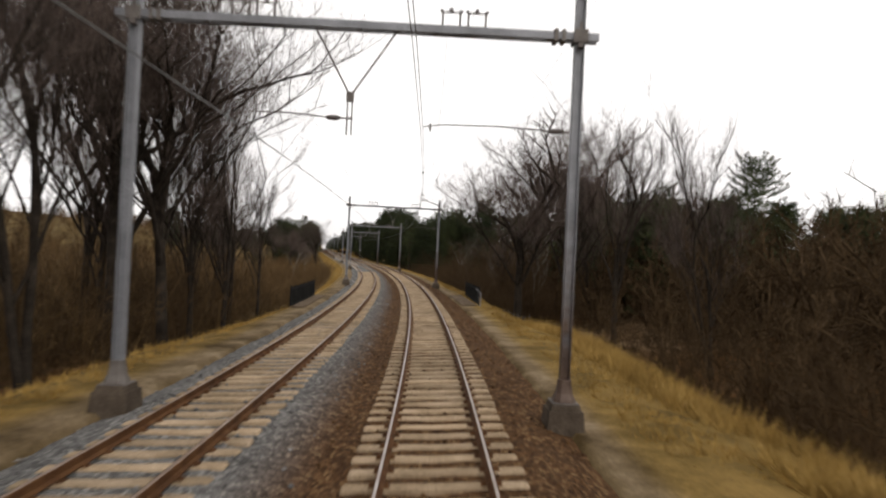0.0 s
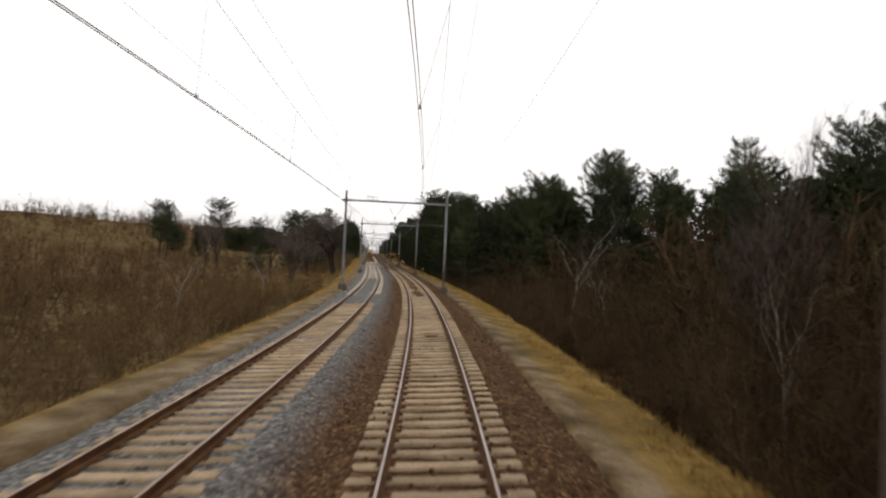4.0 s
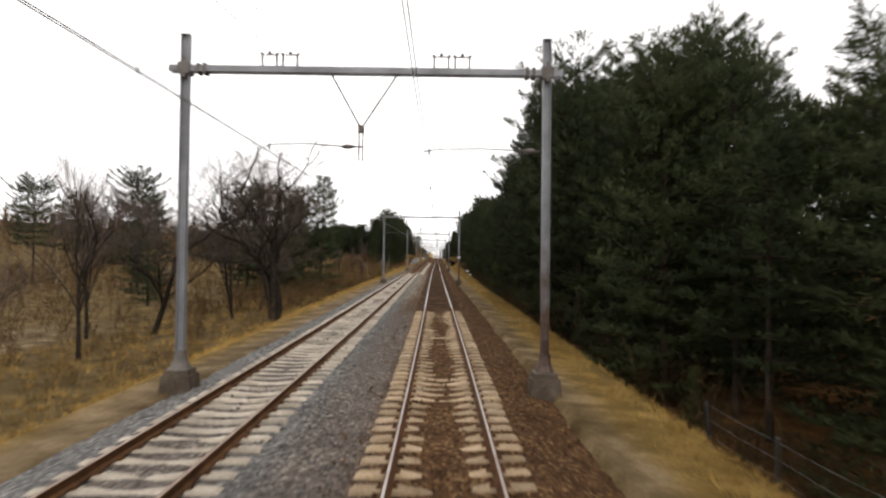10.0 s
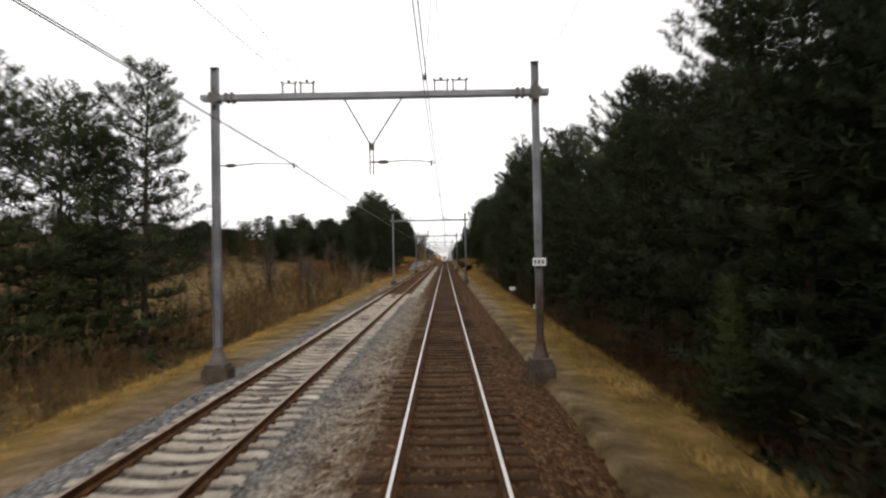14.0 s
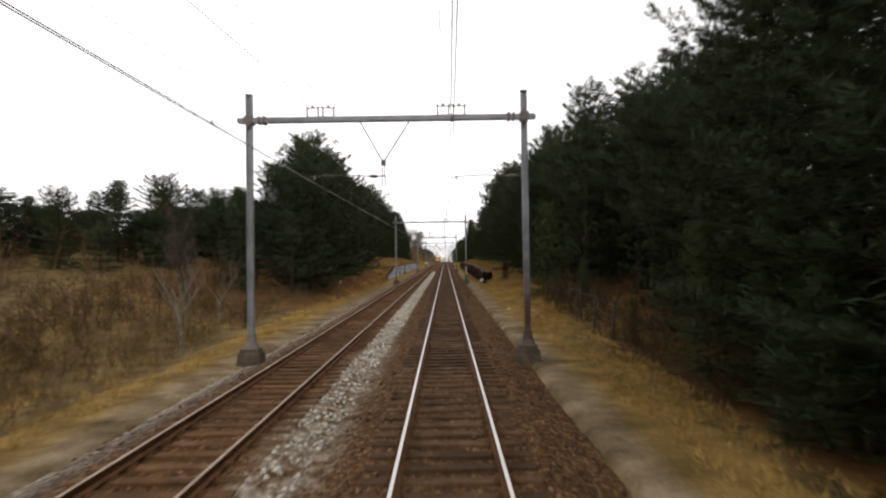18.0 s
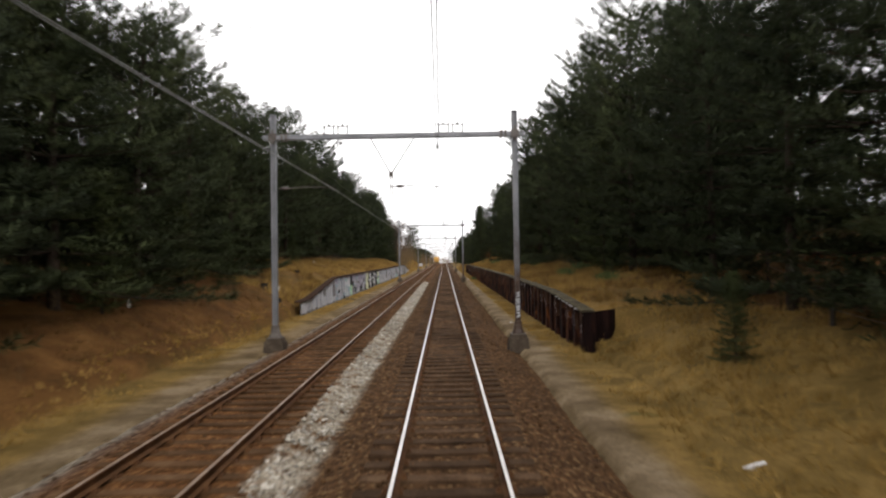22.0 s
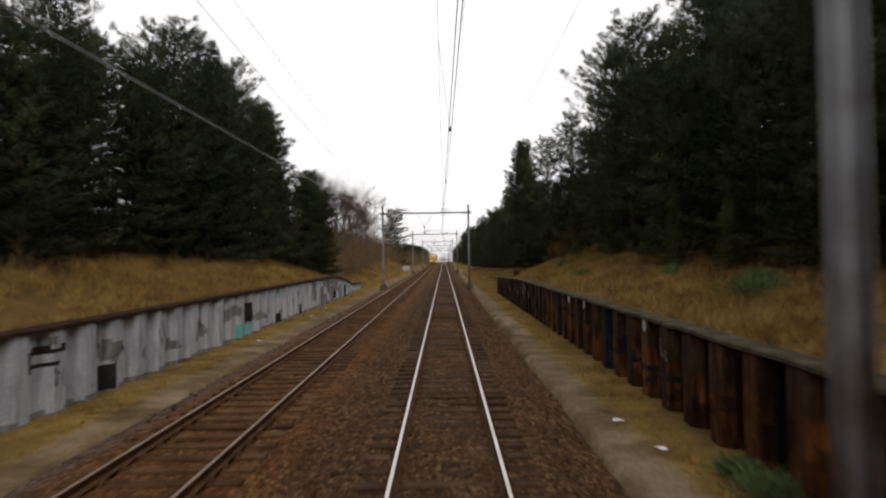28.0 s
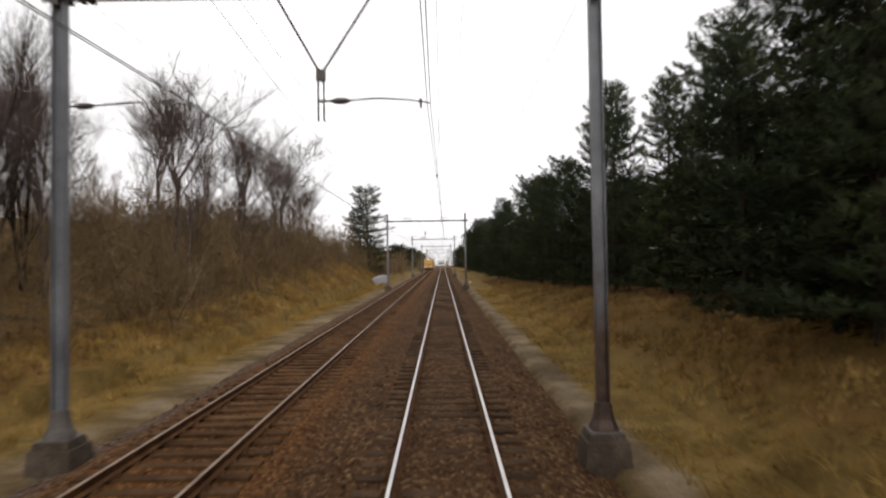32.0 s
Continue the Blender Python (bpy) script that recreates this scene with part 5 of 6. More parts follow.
def marker(s, u, h=.24):
    r = thing("marker_post", stand(s, u, float(ground(s, u))), "short white marker post standing in dry grass", "marker post", "marker posts")
    b = Build()
    b.box(-.05, .05, -.045, .045, -.2, h, .85)
    b.box(-.043, .043, -.038, .038, h, h + .04, .3)
    part("post", b.mesh("post", M_SIGN), r)


for s, u in ((372.5, -12.2), (320.5, -10.5), (463, -9.6), (539.5, 3.8), (336, -11.5), (352, -10.2)):
    marker(s, u)
plate_sign(stand(318.2, 3.45, float(ground(318.2, 3.45)), 0), .30, .2, .9, 2, "small white plate on a thin stake in the verge grass")
b = Build()
b.tube([(-.22, 0, .03), (0, .02, .10), (.22, 0, .16)], [.035, .04, .035], 6)
b.tube([(-.03, 0, -.05), (0, .02, .08)], [.02, .02], 5)
tagged(new("white_pipe", b.mesh("white_pipe", M_SIGN)), "short white plastic pipe lying in dry grass", "pipe").matrix_world = stand(322.3, 4.5, float(ground(322.3, 4.5)), 0, .7)


drum = thing("steel_drum", stand(444.6, 5.5, float(ground(444.6, 5.5))), "small rusty steel drum lying by the wall top", "drum")
b = Build()
b.tube([(0, 0, -.05), (0, 0, .02), (0, 0, .2), (0, 0, .22), (0, 0, .45), (0, 0, .5)], [.22, .24, .235, .25, .235, .22], 14)
part("shell", b.mesh("shell", M_PILE_RUST, True), drum)

# ---------------------------------------------------------------- the other train, far off
M_YELLOW = mottled("train_yellow", (.28, .14, .02), (.36, .19, .03), (.42, .24, .05), .6, 20, .35, 0, .05)
M_GLASS_D = mottled("dark_windscreen", (.01, .012, .014), (.015, .018, .02), (.03, .03, .035), 1, 10, .1, 0, .02)
M_ROOF = mottled("train_roof_grey", (.28, .28, .29), (.36, .36, .37), (.44, .44, .45), .8, 20, .6)
M_BUF = mottled("train_underframe", (.015, .015, .015), (.025, .025, .025), (.04, .04, .04), 2, 20, .8)
m_l, n_l, l_l, b_l = material("headlight_glow", .3)
b_l.inputs["Emission Color"].default_value = (1, .93, .75, 1)
b_l.inputs["Emission Strength"].default_value = 2
b_l.inputs["Base Color"].default_value = (.9, .88, .8, 1)
train = thing("train", stand(640, LEFT, 0), "yellow electric train with lit headlights coming on the other track", "train")


def section(y, w, z0, z1, r):
    return [(-w, y, z0), (w, y, z0), (w, y, z1 - r), (w - r * .4, y, z1 - r * .3), (w - r, y, z1), (-w + r, y, z1), (-w + r * .4, y, z1 - r * .3), (-w, y, z1 - r)]


b = Build()
b.sweep([section(y, w, z0, z1, .45) for y, w, z0, z1 in ((0, 1.05, 1.0, 2.2), (.12, 1.25, .75, 2.5), (.9, 1.38, .7, 3.3), (1.5, 1.42, .7, 3.55), (25, 1.42, .7, 3.6))])
part("body", b.mesh("body", M_YELLOW), train)
b = Build()
b.sweep([[(-1.0, .2, 2.3), (1.0, .2, 2.3), (1.08, .84, 3.05), (-1.08, .84, 3.05)], [(-1.0, .12, 2.32), (1.0, .12, 2.32), (1.08, .78, 3.1), (-1.08, .78, 3.1)]])
part("windscreen", b.mesh("windscreen", M_GLASS_D), train)
b = Build()
b.sweep([section(y, w, 3.45, 3.85, .2) for y, w in ((1.7, .9), (2.0, 1.15), (25, 1.15))])
part("roof", b.mesh("roof", M_ROOF), train)
b = Build()
b.box(-1.2, 1.2, .3, 24, .25, .75)
part("underframe", b.mesh("underframe", M_BUF), train)
for x, z in ((-.8, 1.45), (.8, 1.45), (0, 3.4)):
    b = Build()
    y = .02 if z < 2 else 1.0
    b.tube([(x, y + .2, z), (x, y - .12, z)], [.15, .13], 10)
    part("headlight", b.mesh("headlight", m_l), train)

# ---------------------------------------------------------------- plants
def unit(v):
    return v / (np.linalg.norm(v, axis=-1, keepdims=True) + 1e-9)


def blades(root, axis, length, width, spread, rng):
    """Thin pointed triangles: from each root, round its axis."""
    n = len(root)
    d = unit(axis + rng.normal(0, spread, (n, 3)))
    side = unit(np.cross(d, rng.normal(0, 1, (n, 3))))
    length, width = np.broadcast_to(length, n)[:, None], np.broadcast_to(width, n)[:, None]
    v = np.stack([root - side * width / 2, root + side * width / 2, root + d * length], 1)
    return v.reshape(-1, 3)


def tri_faces(n):
    return np.arange(n * 3).reshape(-1, 3)


def ribbons(pts, w0, w1, rng):
    """Flat tapering strips through rows of points (n, k, 3)."""
    n, k = pts.shape[:2]
    d = unit(pts[:, -1] - pts[:, 0])
    side = unit(np.cross(d, rng.normal(0, 1, (n, 3))))
    w = np.linspace(0, 1, k)[None, :, None]
    half = (np.broadcast_to(w0, n)[:, None, None] * (1 - w) + np.broadcast_to(w1, n)[:, None, None] * w) / 2
    v = np.stack([pts - side[:, None] * half, pts + side[:, None] * half], 2).reshape(n * k * 2, 3)
    base = (np.arange(n) * k * 2)[:, None] + (np.arange(k - 1) * 2)[None]
    f = np.stack([base, base + 1, base + 3, base + 2], -1).reshape(-1, 4)
    return v, f


def pine_arrays(seed, height, crown_from, width, shape, needles=36, needle=.20, nw=.017, gap=.64, step=.25, heart=36):
    """Limb rods and needle tufts of one pine. shape 0: cone, 1: rounded, 2: open and layered."""
    r = np.random.default_rng(seed)
    bend = r.normal(0, .014, 2) * height
    axis = lambda h: np.stack([bend[0] * h ** 2, bend[1] * h ** 2, h * height], -1)
    tufts, inner, limbs = [], [], []
    up = np.array([0, 0, 1.0])
    w = np.linspace(0, 1, 6)
    h = crown_from
    while h < .975:
        rel = (h - crown_from) / (1 - crown_from)
        if shape == 0:
            reach = width * (1 - rel) ** .72 + .25
        elif shape == 1:
            reach = width * (math.sqrt(max(.03, 1 - (rel - .36) ** 2 / .43)) if rel > .36 else .82 + .5 * rel)
        else:
            reach = width * (1 - rel) ** .5 * (.85 + .28 * math.sin(rel * 17 + seed)) + .3
        reach *= r.uniform(.78, 1.12)
        for i in range(6):
            a0 = r.uniform(0, 6.28)
            o0 = np.array([math.cos(a0), math.sin(a0), 0])
            inner.append((axis(np.array(h)) + o0 * reach * r.uniform(.1, .55) + up * r.normal(0, .2), o0))
        count, turn = int(r.integers(6, 9)) if rel < .8 else 6, r.uniform(0, 6.28)
        for i in range(count):
            az = turn + i * 6.283 / count + r.normal(0, .28)
            L = reach * r.uniform(.6, 1.06)
            rise = np.interp(rel, [0, .45, 1], [-.16, .10, .65]) + r.normal(0, .10)
            out = np.array([math.cos(az), math.sin(az), 0])
            side = np.array([-out[1], out[0], 0])
            pts = axis(np.full(6, h)) + out * (L * w)[:, None] + up * (L * (rise * w + .20 * w ** 2.6))[:, None] + side * (L * r.normal(0, .08) * w ** 2)[:, None]
            limbs.append((pts, L))
            at = np.linspace(.28, 1.0, max(2, int(round(L * .72 / step)) + 1))
            for q in at:
                c = np.array([np.interp(q, w, pts[:, j]) for j in range(3)])
                fan = (.15 + .36 * L * (1 - q)) * r.uniform(.5, 1.15)
                for k in (-1, 1):
                    d = unit((out * .75 + side * k * .75 + up * (.12 + .5 * rel) + r.normal(0, .13, 3))[None])[0]
                    tufts.append((c + d * fan, unit((d + up * .38)[None])[0], r.uniform(.75, 1.15)))
                    if fan > .42:
                        tufts.append((c + d * fan * .45, unit((d + up * .5)[None])[0], r.uniform(.7, 1.0)))
            tufts.append((pts[-1], unit((out * .6 + up * (.5 + .5 * rel))[None])[0], 1.3))
        h += r.uniform(.75, 1.25) * gap / height * (1.35 if shape == 2 else 1.0) * (1.0 if rel < .6 else .7)
    for k in np.linspace(.93, 1.0, 4):
        tufts.append((axis(np.array(k)), up, .9))
    h = crown_from - .03
    while h > .08:                                                   # dead lower limbs
        for i in range(2):
            az, L = r.uniform(0, 6.28), width * r.uniform(.25, .6)
            out = np.array([math.cos(az), math.sin(az), 0])
            limbs.append((axis(np.full(6, h)) + out * (L * w)[:, None] - up * (L * .18 * w)[:, None], L * .5))
        h -= r.uniform(.04, .08)
    c, ax, size = np.array([t[0] for t in tufts]), np.array([t[1] for t in tufts]), np.array([t[2] for t in tufts])
    n, m = len(c), needles
    k = np.repeat(size, m)
    axis_m = np.repeat(ax, m, 0)
    radial = np.cross(axis_m, unit(r.normal(0, 1, (n * m, 3))))
    radial = unit(radial)
    root = np.repeat(c, m, 0) + axis_m * (r.uniform(-.1, 1, n * m) * needle * 1.5 * k)[:, None]
    v1 = blades(root, axis_m * .62 + radial * .75, needle * k * r.uniform(.75, 1.2, n * m), nw * k * r.uniform(.75, 1.25, n * m), .14, r)
    away = root - axis(np.clip(root[:, 2] / height, 0, 1))
    n1 = radial * .75 + axis_m * .45 + unit(away) * .4
    ic, io = np.array([p[0] for p in inner]), np.array([p[1] for p in inner])
    e = unit(r.normal(0, 1, (len(ic), heart, 3))) * r.uniform(.2, .75, (len(ic), heart, 1)) * np.array([1, 1, .6])
    v2 = blades((ic[:, None] + e).reshape(-1, 3), (e + io[:, None] * .5).reshape(-1, 3), needle * 1.5, nw * 3.0, .6, r)
    n2 = (unit(e) + io[:, None] * .7).reshape(-1, 3)
    v, face = np.vstack([v1, v2]), unit(np.vstack([n1, n2]))
    t = v.reshape(-1, 3, 3)
    flip = (np.cross(t[:, 1] - t[:, 0], t[:, 2] - t[:, 0]) * face).sum(1) < 0
    t[flip] = t[flip][:, [1, 0, 2]]
    return t.reshape(-1, 3), np.repeat(face, 3, 0), limbs, axis


def pine(seed, height, crown_from, width, shape, young=False, step=.25):
    v, face, limbs, axis = pine_arrays(seed, height, crown_from, width, shape, step=.36 if young else step)
    root = thing("pine_tree", Matrix.Identity(4), "tall dark green pine with layered needle branches at the wood's edge" if not young else "young bright green pine branching down to the grass", "pine tree", "pines")
    b = Build()
    w = np.linspace(0, 1, 8)
    r0 = .0125 * height
    b.tube(np.vstack([[(0, 0, -.4)], axis(w)]), np.concatenate([[r0 * 1.3], r0 * (1 - w * .9)]), 8)
    for pts, L in limbs:
        if L > .3:
            b.tube(pts[[0, 2, 4]], [.012 + .011 * L, .008 + .006 * L, .006], 3, False)
    part("trunk", b.mesh("trunk", M_PINEBARK, True), root)
    part("crown", fast_mesh("crown", v, tri_faces(len(v) // 3), M_NEEDLE_Y if young else M_NEEDLE, True, face), root)
    return root


def bare_arrays(seed, height, fork, spread, stems=1, lean_x=0.0, fine=1.0, droop=0.0, thick=.02, kids_at=(6, 5, 5, 5)):
    """Rods and twigs of a leafless tree."""
    r = np.random.default_rng(seed)
    rods, twigs, tw = [], [], []

    def grow(p, d, length, rad, depth):
        k = 5
        pts = [p]
        dd = d.copy()
        for _ in range(k - 1):
            dd = unit((dd + r.normal(0, .11 if depth or droop else .035, 3) + np.array([0, 0, .05 - droop * (depth > 1)]))[None])[0]
            pts.append(pts[-1] + dd * length / (k - 1))
        pts = np.array(pts)
        if depth >= 4 or rad < .005:
            twigs.append(pts)
            tw.append(max(rad * 1.8, .010))
            return
        rods.append((pts, rad, rad * .6, 8 if depth == 0 else 5 if depth == 1 else 4 if depth == 2 else 3))
        kids = (kids_at[depth] if depth < 3 else int(kids_at[3] * fine)) + int(r.integers(0, 2))
        for i in range(kids):
            at = r.uniform(.35 if depth else fork, 1.0) if i < kids - 1 else 1.0
            c = np.array([np.interp(at, np.linspace(0, 1, k), pts[:, j]) for j in range(3)])
            az = r.uniform(0, 6.28)
            sp = spread * (1.0 if depth else .9) * r.uniform(.6, 1.25)
            side = np.array([math.cos(az), math.sin(az), 0])
            nd = unit((dd * (1.0 - .25 * sp) + side * sp + np.array([0, 0, .18]))[None])[0]
            ln = length * r.uniform(.5, .78) * (1.0 if depth else .95)
            grow(c, nd, ln, rad * (.62 if i == kids - 1 else r.uniform(.26, .48)), depth + 1)

    for s in range(stems):
        az = r.uniform(0, 6.28)
        d0 = unit(np.array([[lean_x + (.22 * math.cos(az) if stems > 1 else r.normal(0, .04)), .22 * math.sin(az) if stems > 1 else r.normal(0, .04), 1.0]]))[0]
        base = np.array([0, 0, -.4]) + (np.array([math.cos(az), math.sin(az), 0]) * .2 if stems > 1 else 0)
        grow(base, d0, height * .52, height * thick * (1 if stems == 1 else .62), 0)
    return rods, np.array(twigs), np.array(tw), r


def bare_tree(seed, height, fork, spread, label, bark=None, twiggy=4, **kw):
    rods, tws, tw, r = bare_arrays(seed, height, fork, spread, **kw)
    root = thing("bare_tree", Matrix.Identity(4), label, "tree", "leafless trees")
    b = Build()
    for pts, r0, r1, sides in rods:
        b.tube(pts, np.linspace(r0, r1, len(pts)), sides, False)
    part("trunk", b.mesh("trunk", bark or M_BARK, True), root)
    v, f = ribbons(tws[:, [0, 2, 4]], tw, tw * .35, r)
    n = len(tws) * (twiggy if bark is None else 2)                   # fine side twigs
    pick = r.integers(0, len(tws), n)
    q = r.integers(0, 4, n)
    at = tws[pick, q] + (tws[pick, q + 1] - tws[pick, q]) * r.random((n, 1))
    d = unit(tws[pick, -1] - tws[pick, 0])
    ln = np.linalg.norm(tws[pick, -1] - tws[pick, 0], axis=1) * r.uniform(.3, .85, n)
    d2 = unit(d + r.normal(0, .45, (n, 3)))
    side = np.stack([at, at + d2 * ln[:, None] + np.array([0, 0, .05])], 1)
    v2, f2 = ribbons(side, .0085, .004, r)
    part("crown", fast_mesh("crown", np.vstack([v, v2]), np.vstack([f, f2 + len(v)]), M_TWIG), root)
    return root


def shrub_arrays(seed, height, width, stems=9, kids=9, wide=.02, tips=6):
    """A many-stemmed leafless bush of thin strips, as triangles."""
    r = np.random.default_rng(seed)
    main, branch, fine = [], [], []
    for i in range(stems):
        az, lean_ = r.uniform(0, 6.28), r.uniform(.05, .6) * width / height
        d = np.array([math.cos(az) * lean_, math.sin(az) * lean_, 1.0])
        L = height * r.uniform(.45, 1.0)
        q = np.linspace(0, 1, 4)[:, None]
        line = np.array([r.normal(0, width * .12), r.normal(0, width * .12), -.2 * min(1, height)]) + d * q * L + r.normal(0, .04 * L, (4, 3)) * q
        main.append(line)
        for k in range(kids):
            at = r.uniform(.18, 1.0)
            c = np.array([np.interp(at, np.linspace(0, 1, 4), line[:, j]) for j in range(3)])
            d2 = unit((d * .8 + r.normal(0, .55, 3) + np.array([0, 0, .1]))[None])[0]
            l2 = L * r.uniform(.14, .36)
            br = c + d2 * np.linspace(0, 1, 3)[:, None] * l2 + r.normal(0, .05 * l2, (3, 3))
            branch.append(br)
            for _ in range(tips):
                c3 = br[0] + (br[2] - br[0]) * r.uniform(.15, 1)
                d3 = unit((d2 + r.normal(0, .5, 3))[None])[0]
                fine.append((c3, d3 * l2 * r.uniform(.35, .9)))
    main, branch = np.array(main), np.array(branch)
    v0, f0 = ribbons(main[:, [0, 1, 3]], wide * 1.6, wide * .6, r)
    v1, f1 = ribbons(branch[:, [0, 2]], wide * .8, wide * .4, r)
    f = np.vstack([f0, f1 + len(v0)])
    root, way = np.array([t[0] for t in fine]), np.array([t[1] for t in fine])
    v2 = blades(root, unit(way), np.linalg.norm(way, axis=1), wide * .62, .05, r)
    c = len(v0) + len(v1)
    return np.vstack([v0, v1, v2]), np.vstack([f[:, [0, 1, 2]], f[:, [0, 2, 3]], tri_faces(len(root)) + c])


SHRUBS = [shrub_arrays(60 + i, 1.0, w, st, k, wd) for i, (w, st, k, wd) in enumerate([(.9, 7, 9, .0062), (1.2, 8, 8, .006), (.7, 6, 10, .0062), (1.4, 9, 7, .006), (1.0, 7, 9, .0062)])]


FAR_SHRUBS = [shrub_arrays(80 + i, 1.0, w, 5, 6, .015, 5) for i, w in enumerate((.9, 1.2, .7, 1.4))]


def thicket(name, zones, mat, label, seed):
    """Brush over stretches of ground, joined. zones: s0, s1, u0, u1, count, low, high."""
    r = np.random.default_rng(seed)
    vs, fs, c = [], [], 0
    for s0, s1, u0, u1, count, lo, hi in zones:
        s, u = r.uniform(s0, s1, count), r.uniform(u0, u1, count)
        p = spot(s, u, ground(s, u) - .05)
        for i in range(count):
            forms = FAR_SHRUBS if min(abs(u0), abs(u1)) > 15 or s0 >= 545 else SHRUBS
            v, f = forms[r.integers(0, len(forms))]
            a, k = r.uniform(0, 6.28), r.uniform(lo, hi)
            ca, sa = math.cos(a), math.sin(a)
            wk = k * r.uniform(.8, 1.2)
            x = np.stack([(v[:, 0] * ca - v[:, 1] * sa) * wk, (v[:, 0] * sa + v[:, 1] * ca) * wk, v[:, 2] * k], -1) + p[i]
            vs.append(x.astype(np.float32))
            fs.append(f + c)
            c += len(v)
    return tagged(new(name, fast_mesh(name, np.concatenate(vs), np.concatenate(fs), mat)), label, "brush", kind="stuff")


def wood(name, zones, label, seed, young=0):
    """Pines behind the front rows, joined. zones: s0, s1, u0, u1, count, lowest and highest top."""
    r = np.random.default_rng(seed)
    forms = [pine_arrays(300 + i, 12, .06, w, sh, 13, .42, .075, 1.0, .85, 14)[:2] for i, (w, sh) in enumerate([(2.6, 1), (2.3, 2), (2.8, 1), (2.2, 0)])]
    vs, fs = [], []
    for s0, s1, u0, u1, count, lo, hi in zones:
        s, u = r.uniform(s0, s1, count), r.uniform(u0, u1, count)
        h = ground(s, u)
        p = spot(s, u, h)
        for i in range(count):
            v, face = forms[r.integers(0, 4)]
            a, k = r.uniform(0, 6.28), (r.uniform(lo, hi) - h[i]) / 12.6
            wk = k * (2.5 if k < .6 else 1.7 if k < .8 else 1.15)
            ca, sa = math.cos(a), math.sin(a)
            vs.append((np.stack([v[:, 0] * ca - v[:, 1] * sa, v[:, 0] * sa + v[:, 1] * ca, v[:, 2]], -1) * np.array([wk, wk, k]) + p[i]).astype(np.float32))
            fs.append(np.stack([face[:, 0] * ca - face[:, 1] * sa, face[:, 0] * sa + face[:, 1] * ca, face[:, 2]], -1))
    v = np.concatenate(vs)
    return tagged(new(name, fast_mesh(name, v, tri_faces(len(v) // 3), M_NEEDLE, True, np.concatenate(fs))), label, "pine wood", kind="stuff")


rt = random.Random(21)


def plant(forms, s, u, height, base_height, turn=None, sink=0.0, wide=1.0):
    """A copy of one of the forms at its place on the ground."""
    f = forms[rt.randrange(len(forms))]
    return copy_thing(f, stand(s, u, float(ground(s, u)) - sink, rt.uniform(0, 360) if turn is None else turn, 1.0) @ Matrix.Diagonal((height / base_height * wide, height / base_height * wide, height / base_height, 1)))


def place_first(ob, s, u, height, base_height, turn=0.0):
    ob.matrix_world = stand(s, u, float(ground(s, u)), turn) @ Matrix.Diagonal((*([height / base_height] * 3), 1))


def up_to(forms, s, u, top, base_height=12.9, wide=1.0):
    """A tree whose tip stands at a height over the rails."""
    return plant(forms, s, u, top - float(ground(s, u)), base_height, wide=wide)


# pine forms, twelve metres tall
P_TALL = [pine(101, 12, .05, 2.8, 1), pine(102, 12, .06, 2.7, 2), pine(103, 12, .04, 3.0, 1), pine(104, 12, .05, 2.8, 0), pine(105, 12, .08, 3.0, 1), pine(106, 12, .07, 2.7, 2)]
P_HIGH = [pine(107, 12, .32, 3.1, 1), pine(108, 12, .26, 2.9, 2), pine(109, 12, .36, 3.0, 1)]
P_ROUND = [pine(111, 12, .40, 3.3, 1, step=.2), pine(112, 12, .35, 3.2, 1, step=.22)]
P_YOUNG = [pine(121, 12, .05, 3.1, 0, True), pine(122, 12, .06, 2.8, 0, True)]
seat_first = [(P_TALL[0], 169, 9.2, 13), (P_TALL[1], 176, 9.4, 14), (P_TALL[2], 182, 9.0, 14), (P_TALL[3], 464, 8.6, 13), (P_TALL[4], 323, -14, 13.5), (P_TALL[5], 300, 9.6, 14),
              (P_ROUND[0], 244, -46.5, 18), (P_ROUND[1], 262, -66, 16), (P_HIGH[0], 196, 9.2, 13.0), (P_HIGH[1], 164.5, 9.6, 12), (P_HIGH[2], 189, 9.2, 13.6), (P_YOUNG[0], 300.7, 7.0, 6.6), (P_YOUNG[1], 349, 9.0, 8)]
for ob, s, u, h in seat_first:
    place_first(ob, s, u, h, 12, rt.uniform(0, 360))

# the wood's edge, right of the line
EDGE_S = [121, 138, 148, 153, 160, 165, 175, 187, 205, 250, 270, 300, 320, 345, 375, 440]
EDGE_U = [12.0, 11.6, 10.8, 10.6, 9.8, 8.6, 8.2, 8.2, 9.2, 8.7, 9.4, 12.6, 10.4, 9.6, 10.0, 10.8]
EDGE_TOP = [9.0, 9.2, 9.4, 7.4, 7.6, 10.6, 13.2, 13.6, 10.4, 10.6, 12.6, 13.4, 14.0, 14.8, 15.6, 15.4]
s = 123.0
while s < 441:
    edge, top = np.interp(s, EDGE_S, EDGE_U), np.interp(s, EDGE_S, EDGE_TOP)
    k = rt.random()
    up_to(P_HIGH if k < (.8 if 172 < s < 198 else .55 if s < 235 or 292 < s < 318 else .1 if s < 300 else .15) else P_TALL, s, edge + rt.uniform(-.4, .9), top * rt.choice((.70, .84, .93, 1.0, 1.04)), wide=rt.uniform(1.0, 1.22))
    if rt.random() < .95:
        up_to(P_TALL, s + rt.uniform(1, 2.5), edge + rt.uniform(3.0, 4.8), top * rt.uniform(.86, 1.06), wide=1.1)
    s += rt.uniform(3.9, 5.6)
